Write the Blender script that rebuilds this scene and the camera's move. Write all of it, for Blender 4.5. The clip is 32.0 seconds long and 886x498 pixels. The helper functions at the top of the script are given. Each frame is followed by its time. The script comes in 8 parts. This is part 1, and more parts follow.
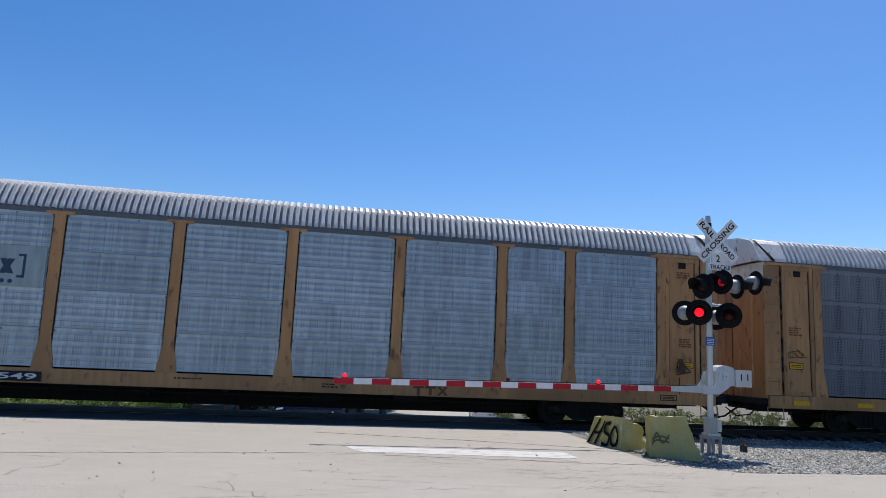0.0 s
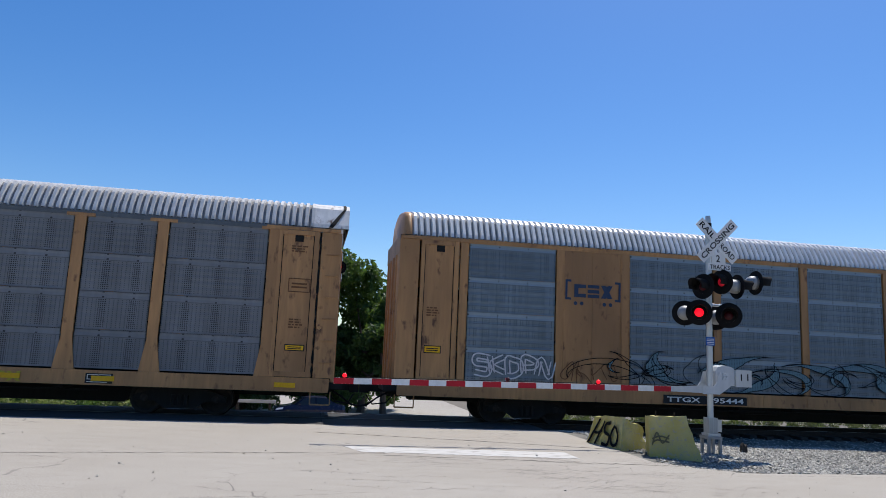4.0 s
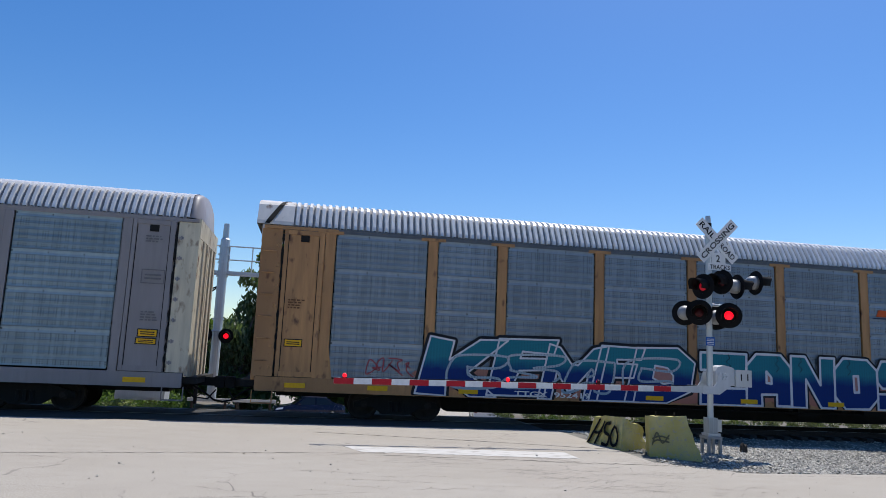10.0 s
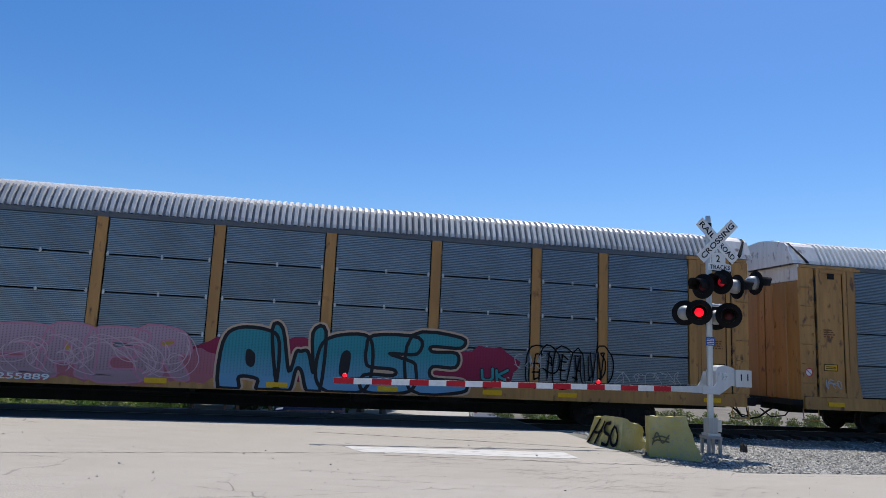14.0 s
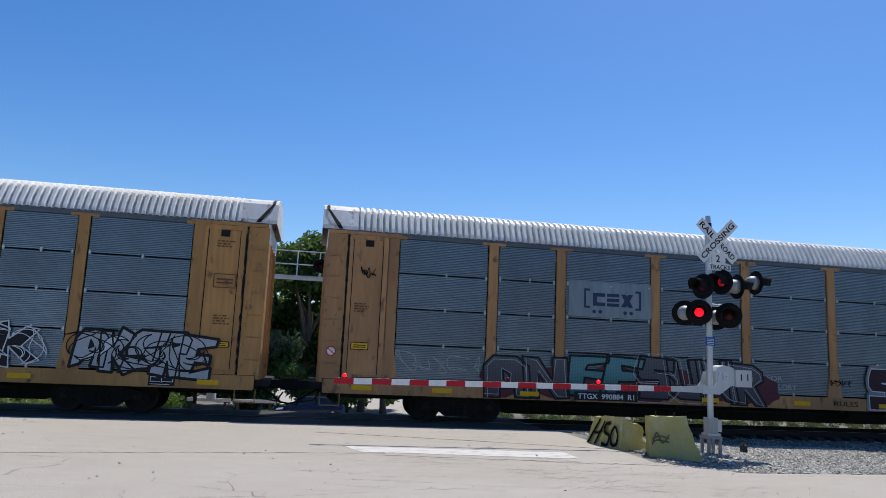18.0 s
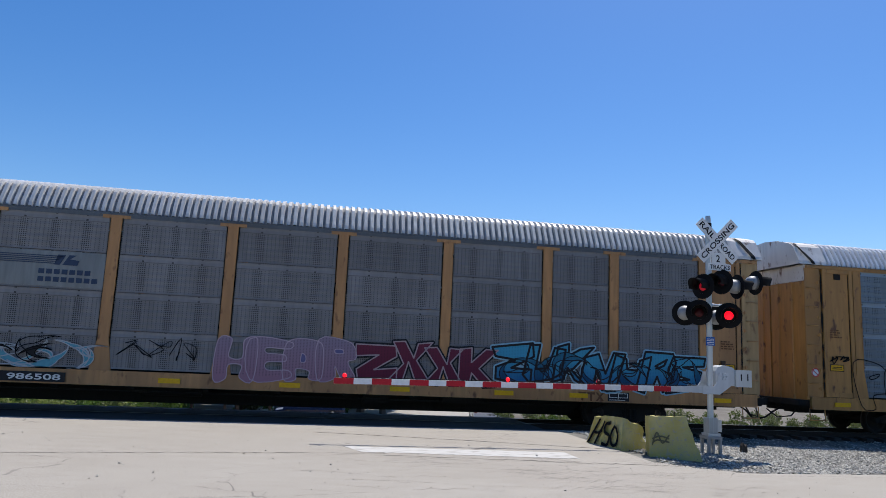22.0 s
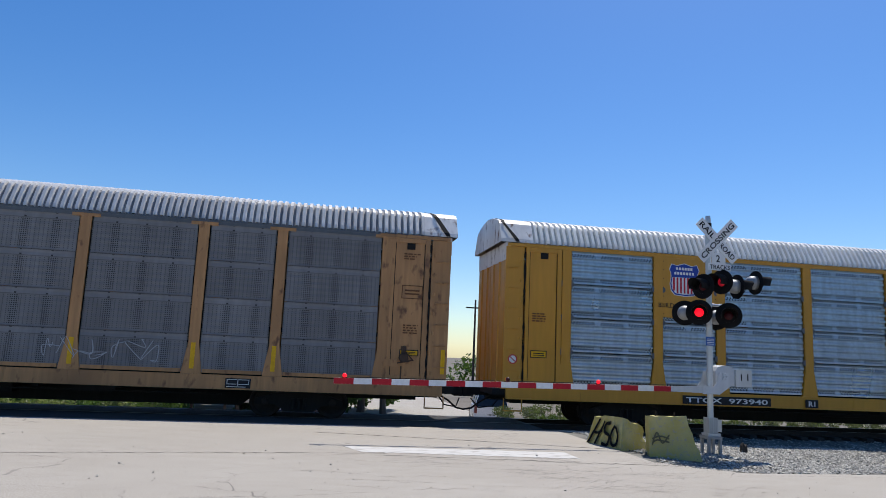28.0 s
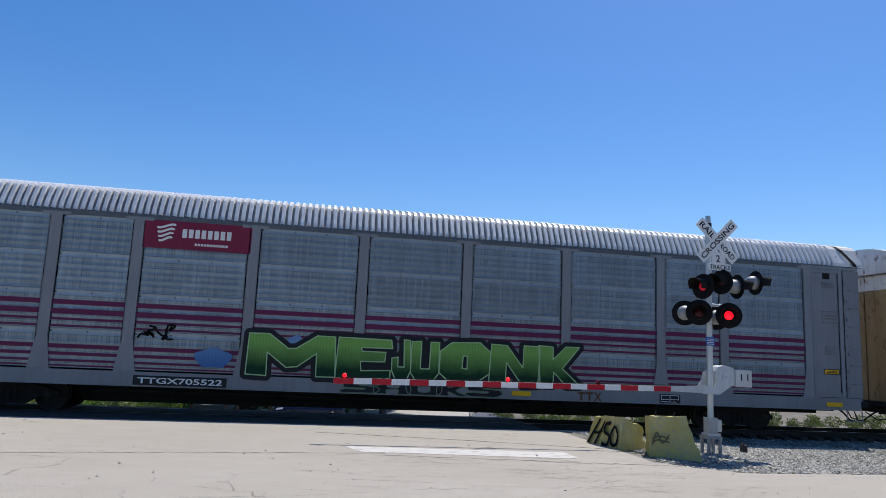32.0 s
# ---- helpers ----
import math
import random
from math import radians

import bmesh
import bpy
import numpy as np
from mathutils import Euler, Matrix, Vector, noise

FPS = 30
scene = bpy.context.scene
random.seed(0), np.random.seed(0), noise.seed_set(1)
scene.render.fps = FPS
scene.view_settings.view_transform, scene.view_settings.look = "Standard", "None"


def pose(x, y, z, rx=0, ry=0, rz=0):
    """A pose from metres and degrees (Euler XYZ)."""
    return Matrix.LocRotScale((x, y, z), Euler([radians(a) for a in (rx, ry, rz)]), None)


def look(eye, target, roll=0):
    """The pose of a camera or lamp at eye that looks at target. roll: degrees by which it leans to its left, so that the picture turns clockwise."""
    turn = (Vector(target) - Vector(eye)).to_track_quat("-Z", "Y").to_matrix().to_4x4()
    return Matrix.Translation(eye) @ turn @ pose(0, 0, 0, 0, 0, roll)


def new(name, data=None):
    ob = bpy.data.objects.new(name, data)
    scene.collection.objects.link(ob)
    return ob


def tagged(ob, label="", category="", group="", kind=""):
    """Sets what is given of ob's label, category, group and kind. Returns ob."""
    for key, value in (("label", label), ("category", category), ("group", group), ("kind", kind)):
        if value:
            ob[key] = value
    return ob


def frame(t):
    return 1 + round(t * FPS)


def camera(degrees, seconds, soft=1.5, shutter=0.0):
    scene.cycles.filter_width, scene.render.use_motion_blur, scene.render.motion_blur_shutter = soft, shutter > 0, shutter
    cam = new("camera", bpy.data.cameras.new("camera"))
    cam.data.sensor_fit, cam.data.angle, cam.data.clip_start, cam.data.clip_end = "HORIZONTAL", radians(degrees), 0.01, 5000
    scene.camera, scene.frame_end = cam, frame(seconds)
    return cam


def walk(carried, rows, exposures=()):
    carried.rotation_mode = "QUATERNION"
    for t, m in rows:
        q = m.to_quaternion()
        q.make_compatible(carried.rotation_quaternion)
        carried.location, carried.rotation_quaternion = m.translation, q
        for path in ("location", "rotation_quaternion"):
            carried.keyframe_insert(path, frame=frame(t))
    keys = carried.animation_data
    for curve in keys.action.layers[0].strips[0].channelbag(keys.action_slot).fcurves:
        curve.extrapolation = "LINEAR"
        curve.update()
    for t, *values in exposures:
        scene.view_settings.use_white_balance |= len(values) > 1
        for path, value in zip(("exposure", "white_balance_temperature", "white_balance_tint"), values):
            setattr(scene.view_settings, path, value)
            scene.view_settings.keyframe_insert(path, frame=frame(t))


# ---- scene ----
from mathutils.geometry import tessellate_polygon

EXPO = 0.0
cam = camera(64.613, 32.0, soft=0.6)
EYE = (0.0, -18.443, 1.656)
AIM = (0.1752, 0.9730, 0.1510)
VIEW = look(EYE, tuple(EYE[i] + 10 * AIM[i] for i in range(3)), 2.549)
walk(cam, [(0.0, VIEW), (32.0, VIEW)], exposures=[(0.0, EXPO), (32.0, EXPO)])

# ---- light: a clear day, the sun high behind the train ----
SUN = Vector((0.32, 0.41, 1.0)).normalized()
world = bpy.data.worlds.new("clear_sky")
scene.world = world
world.use_nodes = True
wn = world.node_tree
sky = wn.nodes.new("ShaderNodeTexSky")
sky.sky_type = "NISHITA"
sky.sun_disc = False
sky.sun_elevation = math.asin(SUN.z)
sky.sun_rotation = math.atan2(SUN.x, SUN.y)
sky.air_density = 1.0
sky.dust_density = 0.45
sky.ozone_density = 3.4
tint = wn.nodes.new("ShaderNodeHueSaturation")
tint.inputs["Saturation"].default_value = 1.33
tint.inputs["Hue"].default_value = 0.507
wn.links.new(sky.outputs["Color"], tint.inputs["Color"])
wn.links.new(tint.outputs["Color"], wn.nodes["Background"].inputs["Color"])
wn.nodes["Background"].inputs["Strength"].default_value = 0.134
sun = new("sun", bpy.data.lights.new("sun", "SUN"))
sun.data.energy = 5.0
sun.data.angle = radians(0.53)
sun.data.color = (1.0, 0.955, 0.89)
sun.matrix_world = look(SUN * 60, (0, 0, 0))

# ---- materials ----
def nodes_of(name, rough=0.6, metal=0.0):
    m = bpy.data.materials.new(name)
    m.use_nodes = True
    nt = m.node_tree
    b = nt.nodes["Principled BSDF"]
    b.inputs["Roughness"].default_value = rough
    b.inputs["Metallic"].default_value = metal
    return m, nt, b


def rgba(c):
    return (c[0], c[1], c[2], 1.0)


def tex(nt, kind, scale, coords, detail=4.0, stretch=None):
    n = nt.nodes.new("ShaderNodeTex" + kind)
    n.inputs["Scale"].default_value = scale
    if kind == "Noise":
        n.inputs["Detail"].default_value = detail
    if stretch:
        mp = nt.nodes.new("ShaderNodeMapping")
        mp.inputs["Scale"].default_value = stretch
        nt.links.new(coords, mp.inputs["Vector"])
        coords = mp.outputs["Vector"]
    nt.links.new(coords, n.inputs["Vector"])
    return n


def ramp(nt, src, a, b, ca, cb):
    r = nt.nodes.new("ShaderNodeValToRGB")
    r.color_ramp.elements[0].position, r.color_ramp.elements[1].position = a, b
    r.color_ramp.elements[0].color, r.color_ramp.elements[1].color = rgba(ca), rgba(cb)
    nt.links.new(src, r.inputs["Fac"])
    return r.outputs["Color"]


def mixed(nt, fac, a, b, how="MIX"):
    m = nt.nodes.new("ShaderNodeMix")
    m.data_type, m.blend_type = "RGBA", how
    for key, v in (("Factor", fac), ("A", a), ("B", b)):
        s = [i for i in m.inputs if i.name == key and (i.type == "RGBA" or key == "Factor" and i.type == "VALUE")][0]
        if isinstance(v, (int, float)):
            s.default_value = v
        elif isinstance(v, tuple):
            s.default_value = rgba(v)
        else:
            nt.links.new(v, s)
    return [o for o in m.outputs if o.type == "RGBA"][0]


def maths(nt, op, a, b=None):
    m = nt.nodes.new("ShaderNodeMath")
    m.operation = op
    for i, v in enumerate((a, b)):
        if v is None:
            continue
        if isinstance(v, (int, float)):
            m.inputs[i].default_value = v
        else:
            nt.links.new(v, m.inputs[i])
    return m.outputs[0]


def coords_of(nt, spread=True):
    """Object coordinates, shifted at random from object to object."""
    tc = nt.nodes.new("ShaderNodeTexCoord")
    if not spread:
        return tc.outputs["Object"]
    info = nt.nodes.new("ShaderNodeObjectInfo")
    k = maths(nt, "MULTIPLY", info.outputs["Random"], 37.0)
    v = nt.nodes.new("ShaderNodeVectorMath")
    v.operation = "ADD"
    nt.links.new(tc.outputs["Object"], v.inputs[0])
    nt.links.new(k, v.inputs[1])
    return v.outputs["Vector"]


def bump(nt, b, src, strength=0.2, distance=0.01):
    n = nt.nodes.new("ShaderNodeBump")
    n.inputs["Strength"].default_value = strength
    n.inputs["Distance"].default_value = distance
    nt.links.new(src, n.inputs["Height"])
    nt.links.new(n.outputs["Normal"], b.inputs["Normal"])


def worn(name, base, rough=0.55, metal=0.0, dirt=(0.10, 0.075, 0.05), amount=0.5, grain=0.12, streak=True, rust=0.0):
    """Paint or metal with grime at two sizes, running down in streaks."""
    m, nt, b = nodes_of(name, rough, metal)
    co = coords_of(nt)
    big = tex(nt, "Noise", 0.7, co, 5.0, (1.0, 1.0, 0.35) if streak else None)
    fine = tex(nt, "Noise", 9.0, co, 6.0, (1.0, 1.0, 0.12) if streak else None)
    lo = tuple(c * (1 - grain) for c in base)
    hi = tuple(min(1.0, c * (1 + grain)) for c in base)
    col = ramp(nt, fine.outputs["Fac"], 0.32, 0.68, lo, hi)
    mask = maths(nt, "MULTIPLY", maths(nt, "SUBTRACT", big.outputs["Fac"], 0.42), 3.0 * amount)
    cl = nt.nodes.new("ShaderNodeClamp")
    cl.inputs["Max"].default_value = 0.85
    nt.links.new(mask, cl.inputs["Value"])
    f2 = maths(nt, "MULTIPLY", cl.outputs[0], fine.outputs["Fac"])
    col = mixed(nt, f2, col, dirt)
    if rust:
        spots = tex(nt, "Noise", 5.0, co, 8.0, (1.0, 1.0, 0.5))
        rm = ramp(nt, spots.outputs["Fac"], 0.62 - 0.1 * rust, 0.72, (0, 0, 0), (1, 1, 1))
        col = mixed(nt, rm, col, (0.13, 0.055, 0.025))
    nt.links.new(col, b.inputs["Base Color"])
    rr = maths(nt, "ADD", maths(nt, "MULTIPLY", big.outputs["Fac"], 0.25), rough - 0.12)
    nt.links.new(rr, b.inputs["Roughness"])
    bump(nt, b, fine.outputs["Fac"], 0.08, 0.004)
    return m


def perforated(name, base, holes=0.75, rough=0.42, metal=0.7, dirt=(0.09, 0.085, 0.08), amount=0.5, band=0.0, waves=6.0, flat=False, edges=False, clusters=False):
    """Galvanised side sheet with punched slots in uneven columns; holes shows how dark the slots read, band how pale the plain upper strip is. The sheet's z runs 0 to 0.94 m in object space."""
    m, nt, b = nodes_of(name, rough, metal)
    tc = nt.nodes.new("ShaderNodeTexCoord")
    info = nt.nodes.new("ShaderNodeObjectInfo")
    co = coords_of(nt)
    sx = nt.nodes.new("ShaderNodeSeparateXYZ")
    nt.links.new(tc.outputs["Object"], sx.inputs[0])
    x, z = maths(nt, "ADD", sx.outputs["X"], 50.0), sx.outputs["Z"]
    big = tex(nt, "Noise", 0.9, co, 5.0, (1.0, 1.0, 0.4))
    fine = tex(nt, "Noise", 8.0, co, 6.0, (0.25, 1.0, 3.0) if flat else (1.0, 1.0, 0.15))
    col = ramp(nt, fine.outputs["Fac"], 0.3, 0.7, tuple(c * 0.84 for c in base), tuple(min(1, c * 1.14) for c in base))
    dm = maths(nt, "MULTIPLY", maths(nt, "SUBTRACT", big.outputs["Fac"], 0.4), 2.6 * amount)
    cl = nt.nodes.new("ShaderNodeClamp")
    nt.links.new(dm, cl.inputs["Value"])
    col = mixed(nt, maths(nt, "MULTIPLY", cl.outputs[0], 0.7), col, dirt)
    # no two sheets have weathered alike
    col = mixed(nt, maths(nt, "MULTIPLY", info.outputs["Random"], 0.30), col, tuple(c * 0.45 for c in base))
    dark = (0.006, 0.008, 0.011)
    if edges:
        # groups of staggered round holes in three rows along both edges
        row = maths(nt, "FLOOR", maths(nt, "MULTIPLY", z, 19.0), None)
        u = maths(nt, "FRACT", maths(nt, "ADD", maths(nt, "MULTIPLY", x, 11.0), maths(nt, "MULTIPLY", row, 0.5)), None)
        w = maths(nt, "FRACT", maths(nt, "MULTIPLY", z, 19.0), None)
        du, dw = maths(nt, "SUBTRACT", u, 0.5), maths(nt, "MULTIPLY", maths(nt, "SUBTRACT", w, 0.5), 0.62)
        r2 = maths(nt, "ADD", maths(nt, "MULTIPLY", du, du), maths(nt, "MULTIPLY", dw, dw))
        h = maths(nt, "LESS_THAN", r2, 0.085)
        g = maths(nt, "LESS_THAN", maths(nt, "FRACT", maths(nt, "MULTIPLY", x, 1.18), None), 0.80)
        low = maths(nt, "MULTIPLY", maths(nt, "GREATER_THAN", z, 0.053), maths(nt, "LESS_THAN", z, 0.158))
        high = maths(nt, "MULTIPLY", maths(nt, "GREATER_THAN", z, 0.737), maths(nt, "LESS_THAN", z, 0.842))
        h = maths(nt, "MULTIPLY", maths(nt, "MULTIPLY", h, g), maths(nt, "ADD", low, high))
        col = mixed(nt, maths(nt, "MULTIPLY", h, holes), col, dark)
    elif clusters:
        # sparse dashed columns with three dense clusters a sheet, bolt heads in pairs on the plain band
        zone = maths(nt, "MULTIPLY", maths(nt, "GREATER_THAN", z, 0.04), maths(nt, "LESS_THAN", z, 0.76))
        dash = maths(nt, "LESS_THAN", maths(nt, "FRACT", maths(nt, "MULTIPLY", z, 21.0), None), 0.58)
        near = maths(nt, "ABSOLUTE", maths(nt, "SUBTRACT", maths(nt, "FRACT", maths(nt, "MULTIPLY", maths(nt, "SUBTRACT", sx.outputs["X"], 0.20), 1 / 0.71), None), 0.5))
        dense = maths(nt, "LESS_THAN", near, 0.14)
        thin = maths(nt, "LESS_THAN", maths(nt, "FRACT", maths(nt, "MULTIPLY", x, 10.0), None), 0.24)
        thick = maths(nt, "MULTIPLY", maths(nt, "LESS_THAN", maths(nt, "FRACT", maths(nt, "MULTIPLY", x, 20.0), None), 0.6), dense)
        h = maths(nt, "MAXIMUM", maths(nt, "MULTIPLY", thin, 0.6), thick)
        col = mixed(nt, maths(nt, "MULTIPLY", maths(nt, "MULTIPLY", maths(nt, "MULTIPLY", h, dash), zone), holes), col, dark)
        col = mixed(nt, maths(nt, "MULTIPLY", maths(nt, "GREATER_THAN", z, 0.77), band), col, tuple(min(1.0, c * 1.5) for c in base))
        bolt = maths(nt, "LESS_THAN", near, 0.036)
        rows = maths(nt, "LESS_THAN", maths(nt, "ABSOLUTE", maths(nt, "SUBTRACT", maths(nt, "ABSOLUTE", maths(nt, "SUBTRACT", z, 0.858)), 0.062)), 0.019)
        col = mixed(nt, maths(nt, "MULTIPLY", maths(nt, "MULTIPLY", bolt, rows), 0.9), col, (0.012, 0.011, 0.011))
        # dark lines at the band's foot and where the sheet above covers this one
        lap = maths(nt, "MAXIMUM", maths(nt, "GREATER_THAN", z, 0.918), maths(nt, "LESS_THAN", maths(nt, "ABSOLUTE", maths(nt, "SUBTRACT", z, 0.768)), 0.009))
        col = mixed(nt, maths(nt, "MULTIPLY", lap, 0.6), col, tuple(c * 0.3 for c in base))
    elif holes > 0:
        zone = maths(nt, "MULTIPLY", maths(nt, "GREATER_THAN", z, 0.05), maths(nt, "LESS_THAN", z, 0.79))
        u = maths(nt, "LESS_THAN", maths(nt, "FRACT", maths(nt, "MULTIPLY", x, 17.0), None), 0.5)
        w = maths(nt, "FRACT", maths(nt, "MULTIPLY", z, 21.0), None)
        wave = maths(nt, "FRACT", maths(nt, "ADD", maths(nt, "MULTIPLY", z, waves * 0.532), maths(nt, "MULTIPLY", info.outputs["Random"], 0.3)), None)
        h = maths(nt, "MULTIPLY", u, maths(nt, "MULTIPLY", maths(nt, "LESS_THAN", w, 0.52), maths(nt, "LESS_THAN", wave, 0.70)))
        # the columns come in groups, some of them closed
        colno = maths(nt, "FLOOR", maths(nt, "MULTIPLY", x, 17.0), None)
        pick = nt.nodes.new("ShaderNodeTexWhiteNoise")
        pick.noise_dimensions = "1D"
        nt.links.new(maths(nt, "ADD", colno, maths(nt, "FLOOR", maths(nt, "MULTIPLY", info.outputs["Random"], 9.0), None)), pick.inputs["W"])
        some = maths(nt, "GREATER_THAN", pick.outputs["Value"], 0.36)
        strength = maths(nt, "ADD", 0.35, maths(nt, "MULTIPLY", pick.outputs["Value"], 0.6))
        h = maths(nt, "MULTIPLY", maths(nt, "MULTIPLY", h, zone), maths(nt, "MULTIPLY", some, strength))
        # a dark line along the foot of every wave paints its groove shadow
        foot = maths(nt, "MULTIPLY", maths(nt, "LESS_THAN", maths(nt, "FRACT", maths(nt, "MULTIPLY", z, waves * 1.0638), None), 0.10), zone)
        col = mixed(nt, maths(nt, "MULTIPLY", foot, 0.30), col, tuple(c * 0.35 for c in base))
        col = mixed(nt, maths(nt, "MULTIPLY", h, holes), col, dark)
        plainband = maths(nt, "GREATER_THAN", z, 0.80)
        if band > 0:
            col = mixed(nt, maths(nt, "MULTIPLY", plainband, band), col, tuple(min(1.0, c * 1.7) for c in base))
        dots = maths(nt, "MULTIPLY", maths(nt, "LESS_THAN", maths(nt, "FRACT", maths(nt, "MULTIPLY", x, 1.22), None), 0.045), maths(nt, "LESS_THAN", maths(nt, "ABSOLUTE", maths(nt, "SUBTRACT", z, 0.865)), 0.02))
        col = mixed(nt, maths(nt, "MULTIPLY", dots, 0.85), col, (0.02, 0.018, 0.016))
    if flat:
        # groove shade between the ribs, painted as dark level stripes
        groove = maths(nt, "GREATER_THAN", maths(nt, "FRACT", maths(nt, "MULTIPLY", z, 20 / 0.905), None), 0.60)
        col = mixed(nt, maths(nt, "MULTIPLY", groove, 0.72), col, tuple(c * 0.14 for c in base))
    nt.links.new(col, b.inputs["Base Color"])
    nt.links.new(maths(nt, "ADD", maths(nt, "MULTIPLY", big.outputs["Fac"], 0.3), rough - 0.15), b.inputs["Roughness"])
    wob = tex(nt, "Noise", 2.2, co, 3.0, (0.5, 1.0, 1.6))
    bump(nt, b, maths(nt, "ADD", maths(nt, "MULTIPLY", fine.outputs["Fac"], 0.2), wob.outputs["Fac"]), 0.22, 0.02)
    return m


def plain(name, base, rough=0.5, metal=0.0, grain=0.08):
    m, nt, b = nodes_of(name, rough, metal)
    b.inputs["Specular IOR Level"].default_value = 0.25 if rough >= 0.4 else 0.5
    co = coords_of(nt)
    fine = tex(nt, "Noise", 14.0, co, 5.0)
    nt.links.new(ramp(nt, fine.outputs["Fac"], 0.3, 0.7, tuple(c * (1 - grain) for c in base), tuple(min(1, c * (1 + grain)) for c in base)), b.inputs["Base Color"])
    bump(nt, b, fine.outputs["Fac"], 0.05, 0.003)
    return m


def spray(name, low, high, z0, z1, amount=0.25):
    """Sprayed paint that fades from one colour to another with height; the slots of the sheet behind show through."""
    m, nt, b = nodes_of(name, 0.8)
    b.inputs["Specular IOR Level"].default_value = 0.2
    tc = nt.nodes.new("ShaderNodeTexCoord")
    sx = nt.nodes.new("ShaderNodeSeparateXYZ")
    nt.links.new(tc.outputs["Object"], sx.inputs[0])
    n = tex(nt, "Noise", 3.0, tc.outputs["Object"], 5.0)
    zz = maths(nt, "ADD", sx.outputs["Z"], maths(nt, "MULTIPLY", maths(nt, "SUBTRACT", n.outputs["Fac"], 0.5), 0.25))
    f = maths(nt, "DIVIDE", maths(nt, "SUBTRACT", zz, z0), z1 - z0)
    col = ramp(nt, f, 0.05, 0.95, low, high)
    u = maths(nt, "LESS_THAN", maths(nt, "FRACT", maths(nt, "MULTIPLY", maths(nt, "ADD", sx.outputs["X"], 50.0), 12.5), None), 0.4)
    w = maths(nt, "LESS_THAN", maths(nt, "FRACT", maths(nt, "MULTIPLY", maths(nt, "ADD", sx.outputs["Z"], 50.0), 26.0), None), 0.45)
    above = maths(nt, "GREATER_THAN", sx.outputs["Z"], 0.97)
    col = mixed(nt, maths(nt, "MULTIPLY", maths(nt, "MULTIPLY", maths(nt, "MULTIPLY", u, w), above), amount), col, (0.02, 0.02, 0.02))
    nt.links.new(col, b.inputs["Base Color"])
    return m


def glow(name, base, colour, strength):
    m, nt, b = nodes_of(name, 0.5)
    b.inputs["Base Color"].default_value = rgba(base)
    b.inputs["Emission Color"].default_value = rgba(colour)
    b.inputs["Emission Strength"].default_value = strength
    return m


TAN = worn("tan_paint", (0.44, 0.225, 0.085), 0.5, 0.0, (0.075, 0.038, 0.02), 1.1, 0.16, True, 0.25)
TAN_DEEP = worn("ochre_paint", (0.43, 0.215, 0.058), 0.5, 0.0, (0.085, 0.042, 0.02), 0.95, 0.15, True, 0.2)
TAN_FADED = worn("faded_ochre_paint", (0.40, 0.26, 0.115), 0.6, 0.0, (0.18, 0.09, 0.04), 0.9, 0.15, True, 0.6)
YELLOW_NEW = worn("fresh_yellow_paint", (0.56, 0.265, 0.022), 0.4, 0.0, (0.2, 0.11, 0.03), 0.3, 0.06)
MAUVE = worn("mauve_grey_paint", (0.25, 0.235, 0.245), 0.5, 0.0, (0.15, 0.135, 0.13), 0.5, 0.07)
GREY_PAINT = worn("light_grey_paint", (0.21, 0.22, 0.24), 0.5, 0.0, (0.11, 0.105, 0.10), 0.7, 0.08)
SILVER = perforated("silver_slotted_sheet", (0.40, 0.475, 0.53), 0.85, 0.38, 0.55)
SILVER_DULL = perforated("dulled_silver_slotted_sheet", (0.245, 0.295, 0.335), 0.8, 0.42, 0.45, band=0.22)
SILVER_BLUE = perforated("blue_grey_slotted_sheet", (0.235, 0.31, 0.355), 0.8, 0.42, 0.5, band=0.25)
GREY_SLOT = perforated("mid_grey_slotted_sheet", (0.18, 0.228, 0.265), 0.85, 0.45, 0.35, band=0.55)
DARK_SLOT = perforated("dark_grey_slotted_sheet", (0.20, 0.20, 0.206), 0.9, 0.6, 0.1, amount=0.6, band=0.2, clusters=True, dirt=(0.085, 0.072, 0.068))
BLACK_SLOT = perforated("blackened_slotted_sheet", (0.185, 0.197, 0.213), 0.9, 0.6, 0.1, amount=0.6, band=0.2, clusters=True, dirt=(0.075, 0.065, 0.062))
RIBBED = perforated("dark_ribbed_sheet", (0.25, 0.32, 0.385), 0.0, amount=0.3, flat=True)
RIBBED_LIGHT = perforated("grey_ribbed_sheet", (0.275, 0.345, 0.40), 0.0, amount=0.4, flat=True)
BRIGHT = perforated("bright_corrugated_sheet", (0.53, 0.635, 0.725), 0.97, metal=0.85, rough=0.32, amount=0.2, edges=True)
CLIP = worn("galvanised_clip", (0.50, 0.52, 0.54), 0.5, 0.2, (0.2, 0.18, 0.16), 0.4, 0.1)
# slate that paints the shade band under the roof edge; also the lugs' grey
EAVE_SHADE_SLATE = worn("slate_eave_shade", (0.10, 0.115, 0.135), 0.5, 0.2, (0.05, 0.045, 0.04), 0.5, 0.12)
ROOF_STEEL = worn("galvanised_roof", (0.60, 0.595, 0.58), 0.5, 0.2, (0.17, 0.145, 0.125), 0.65, 0.14)
ROOF_CLEAN = worn("bright_galvanised_roof", (0.70, 0.70, 0.695), 0.42, 0.25, (0.24, 0.22, 0.21), 0.4, 0.1)
ROOF_WHITE = worn("white_roof_paint", (0.80, 0.78, 0.73), 0.55, 0.0, (0.30, 0.25, 0.20), 0.5, 0.08)
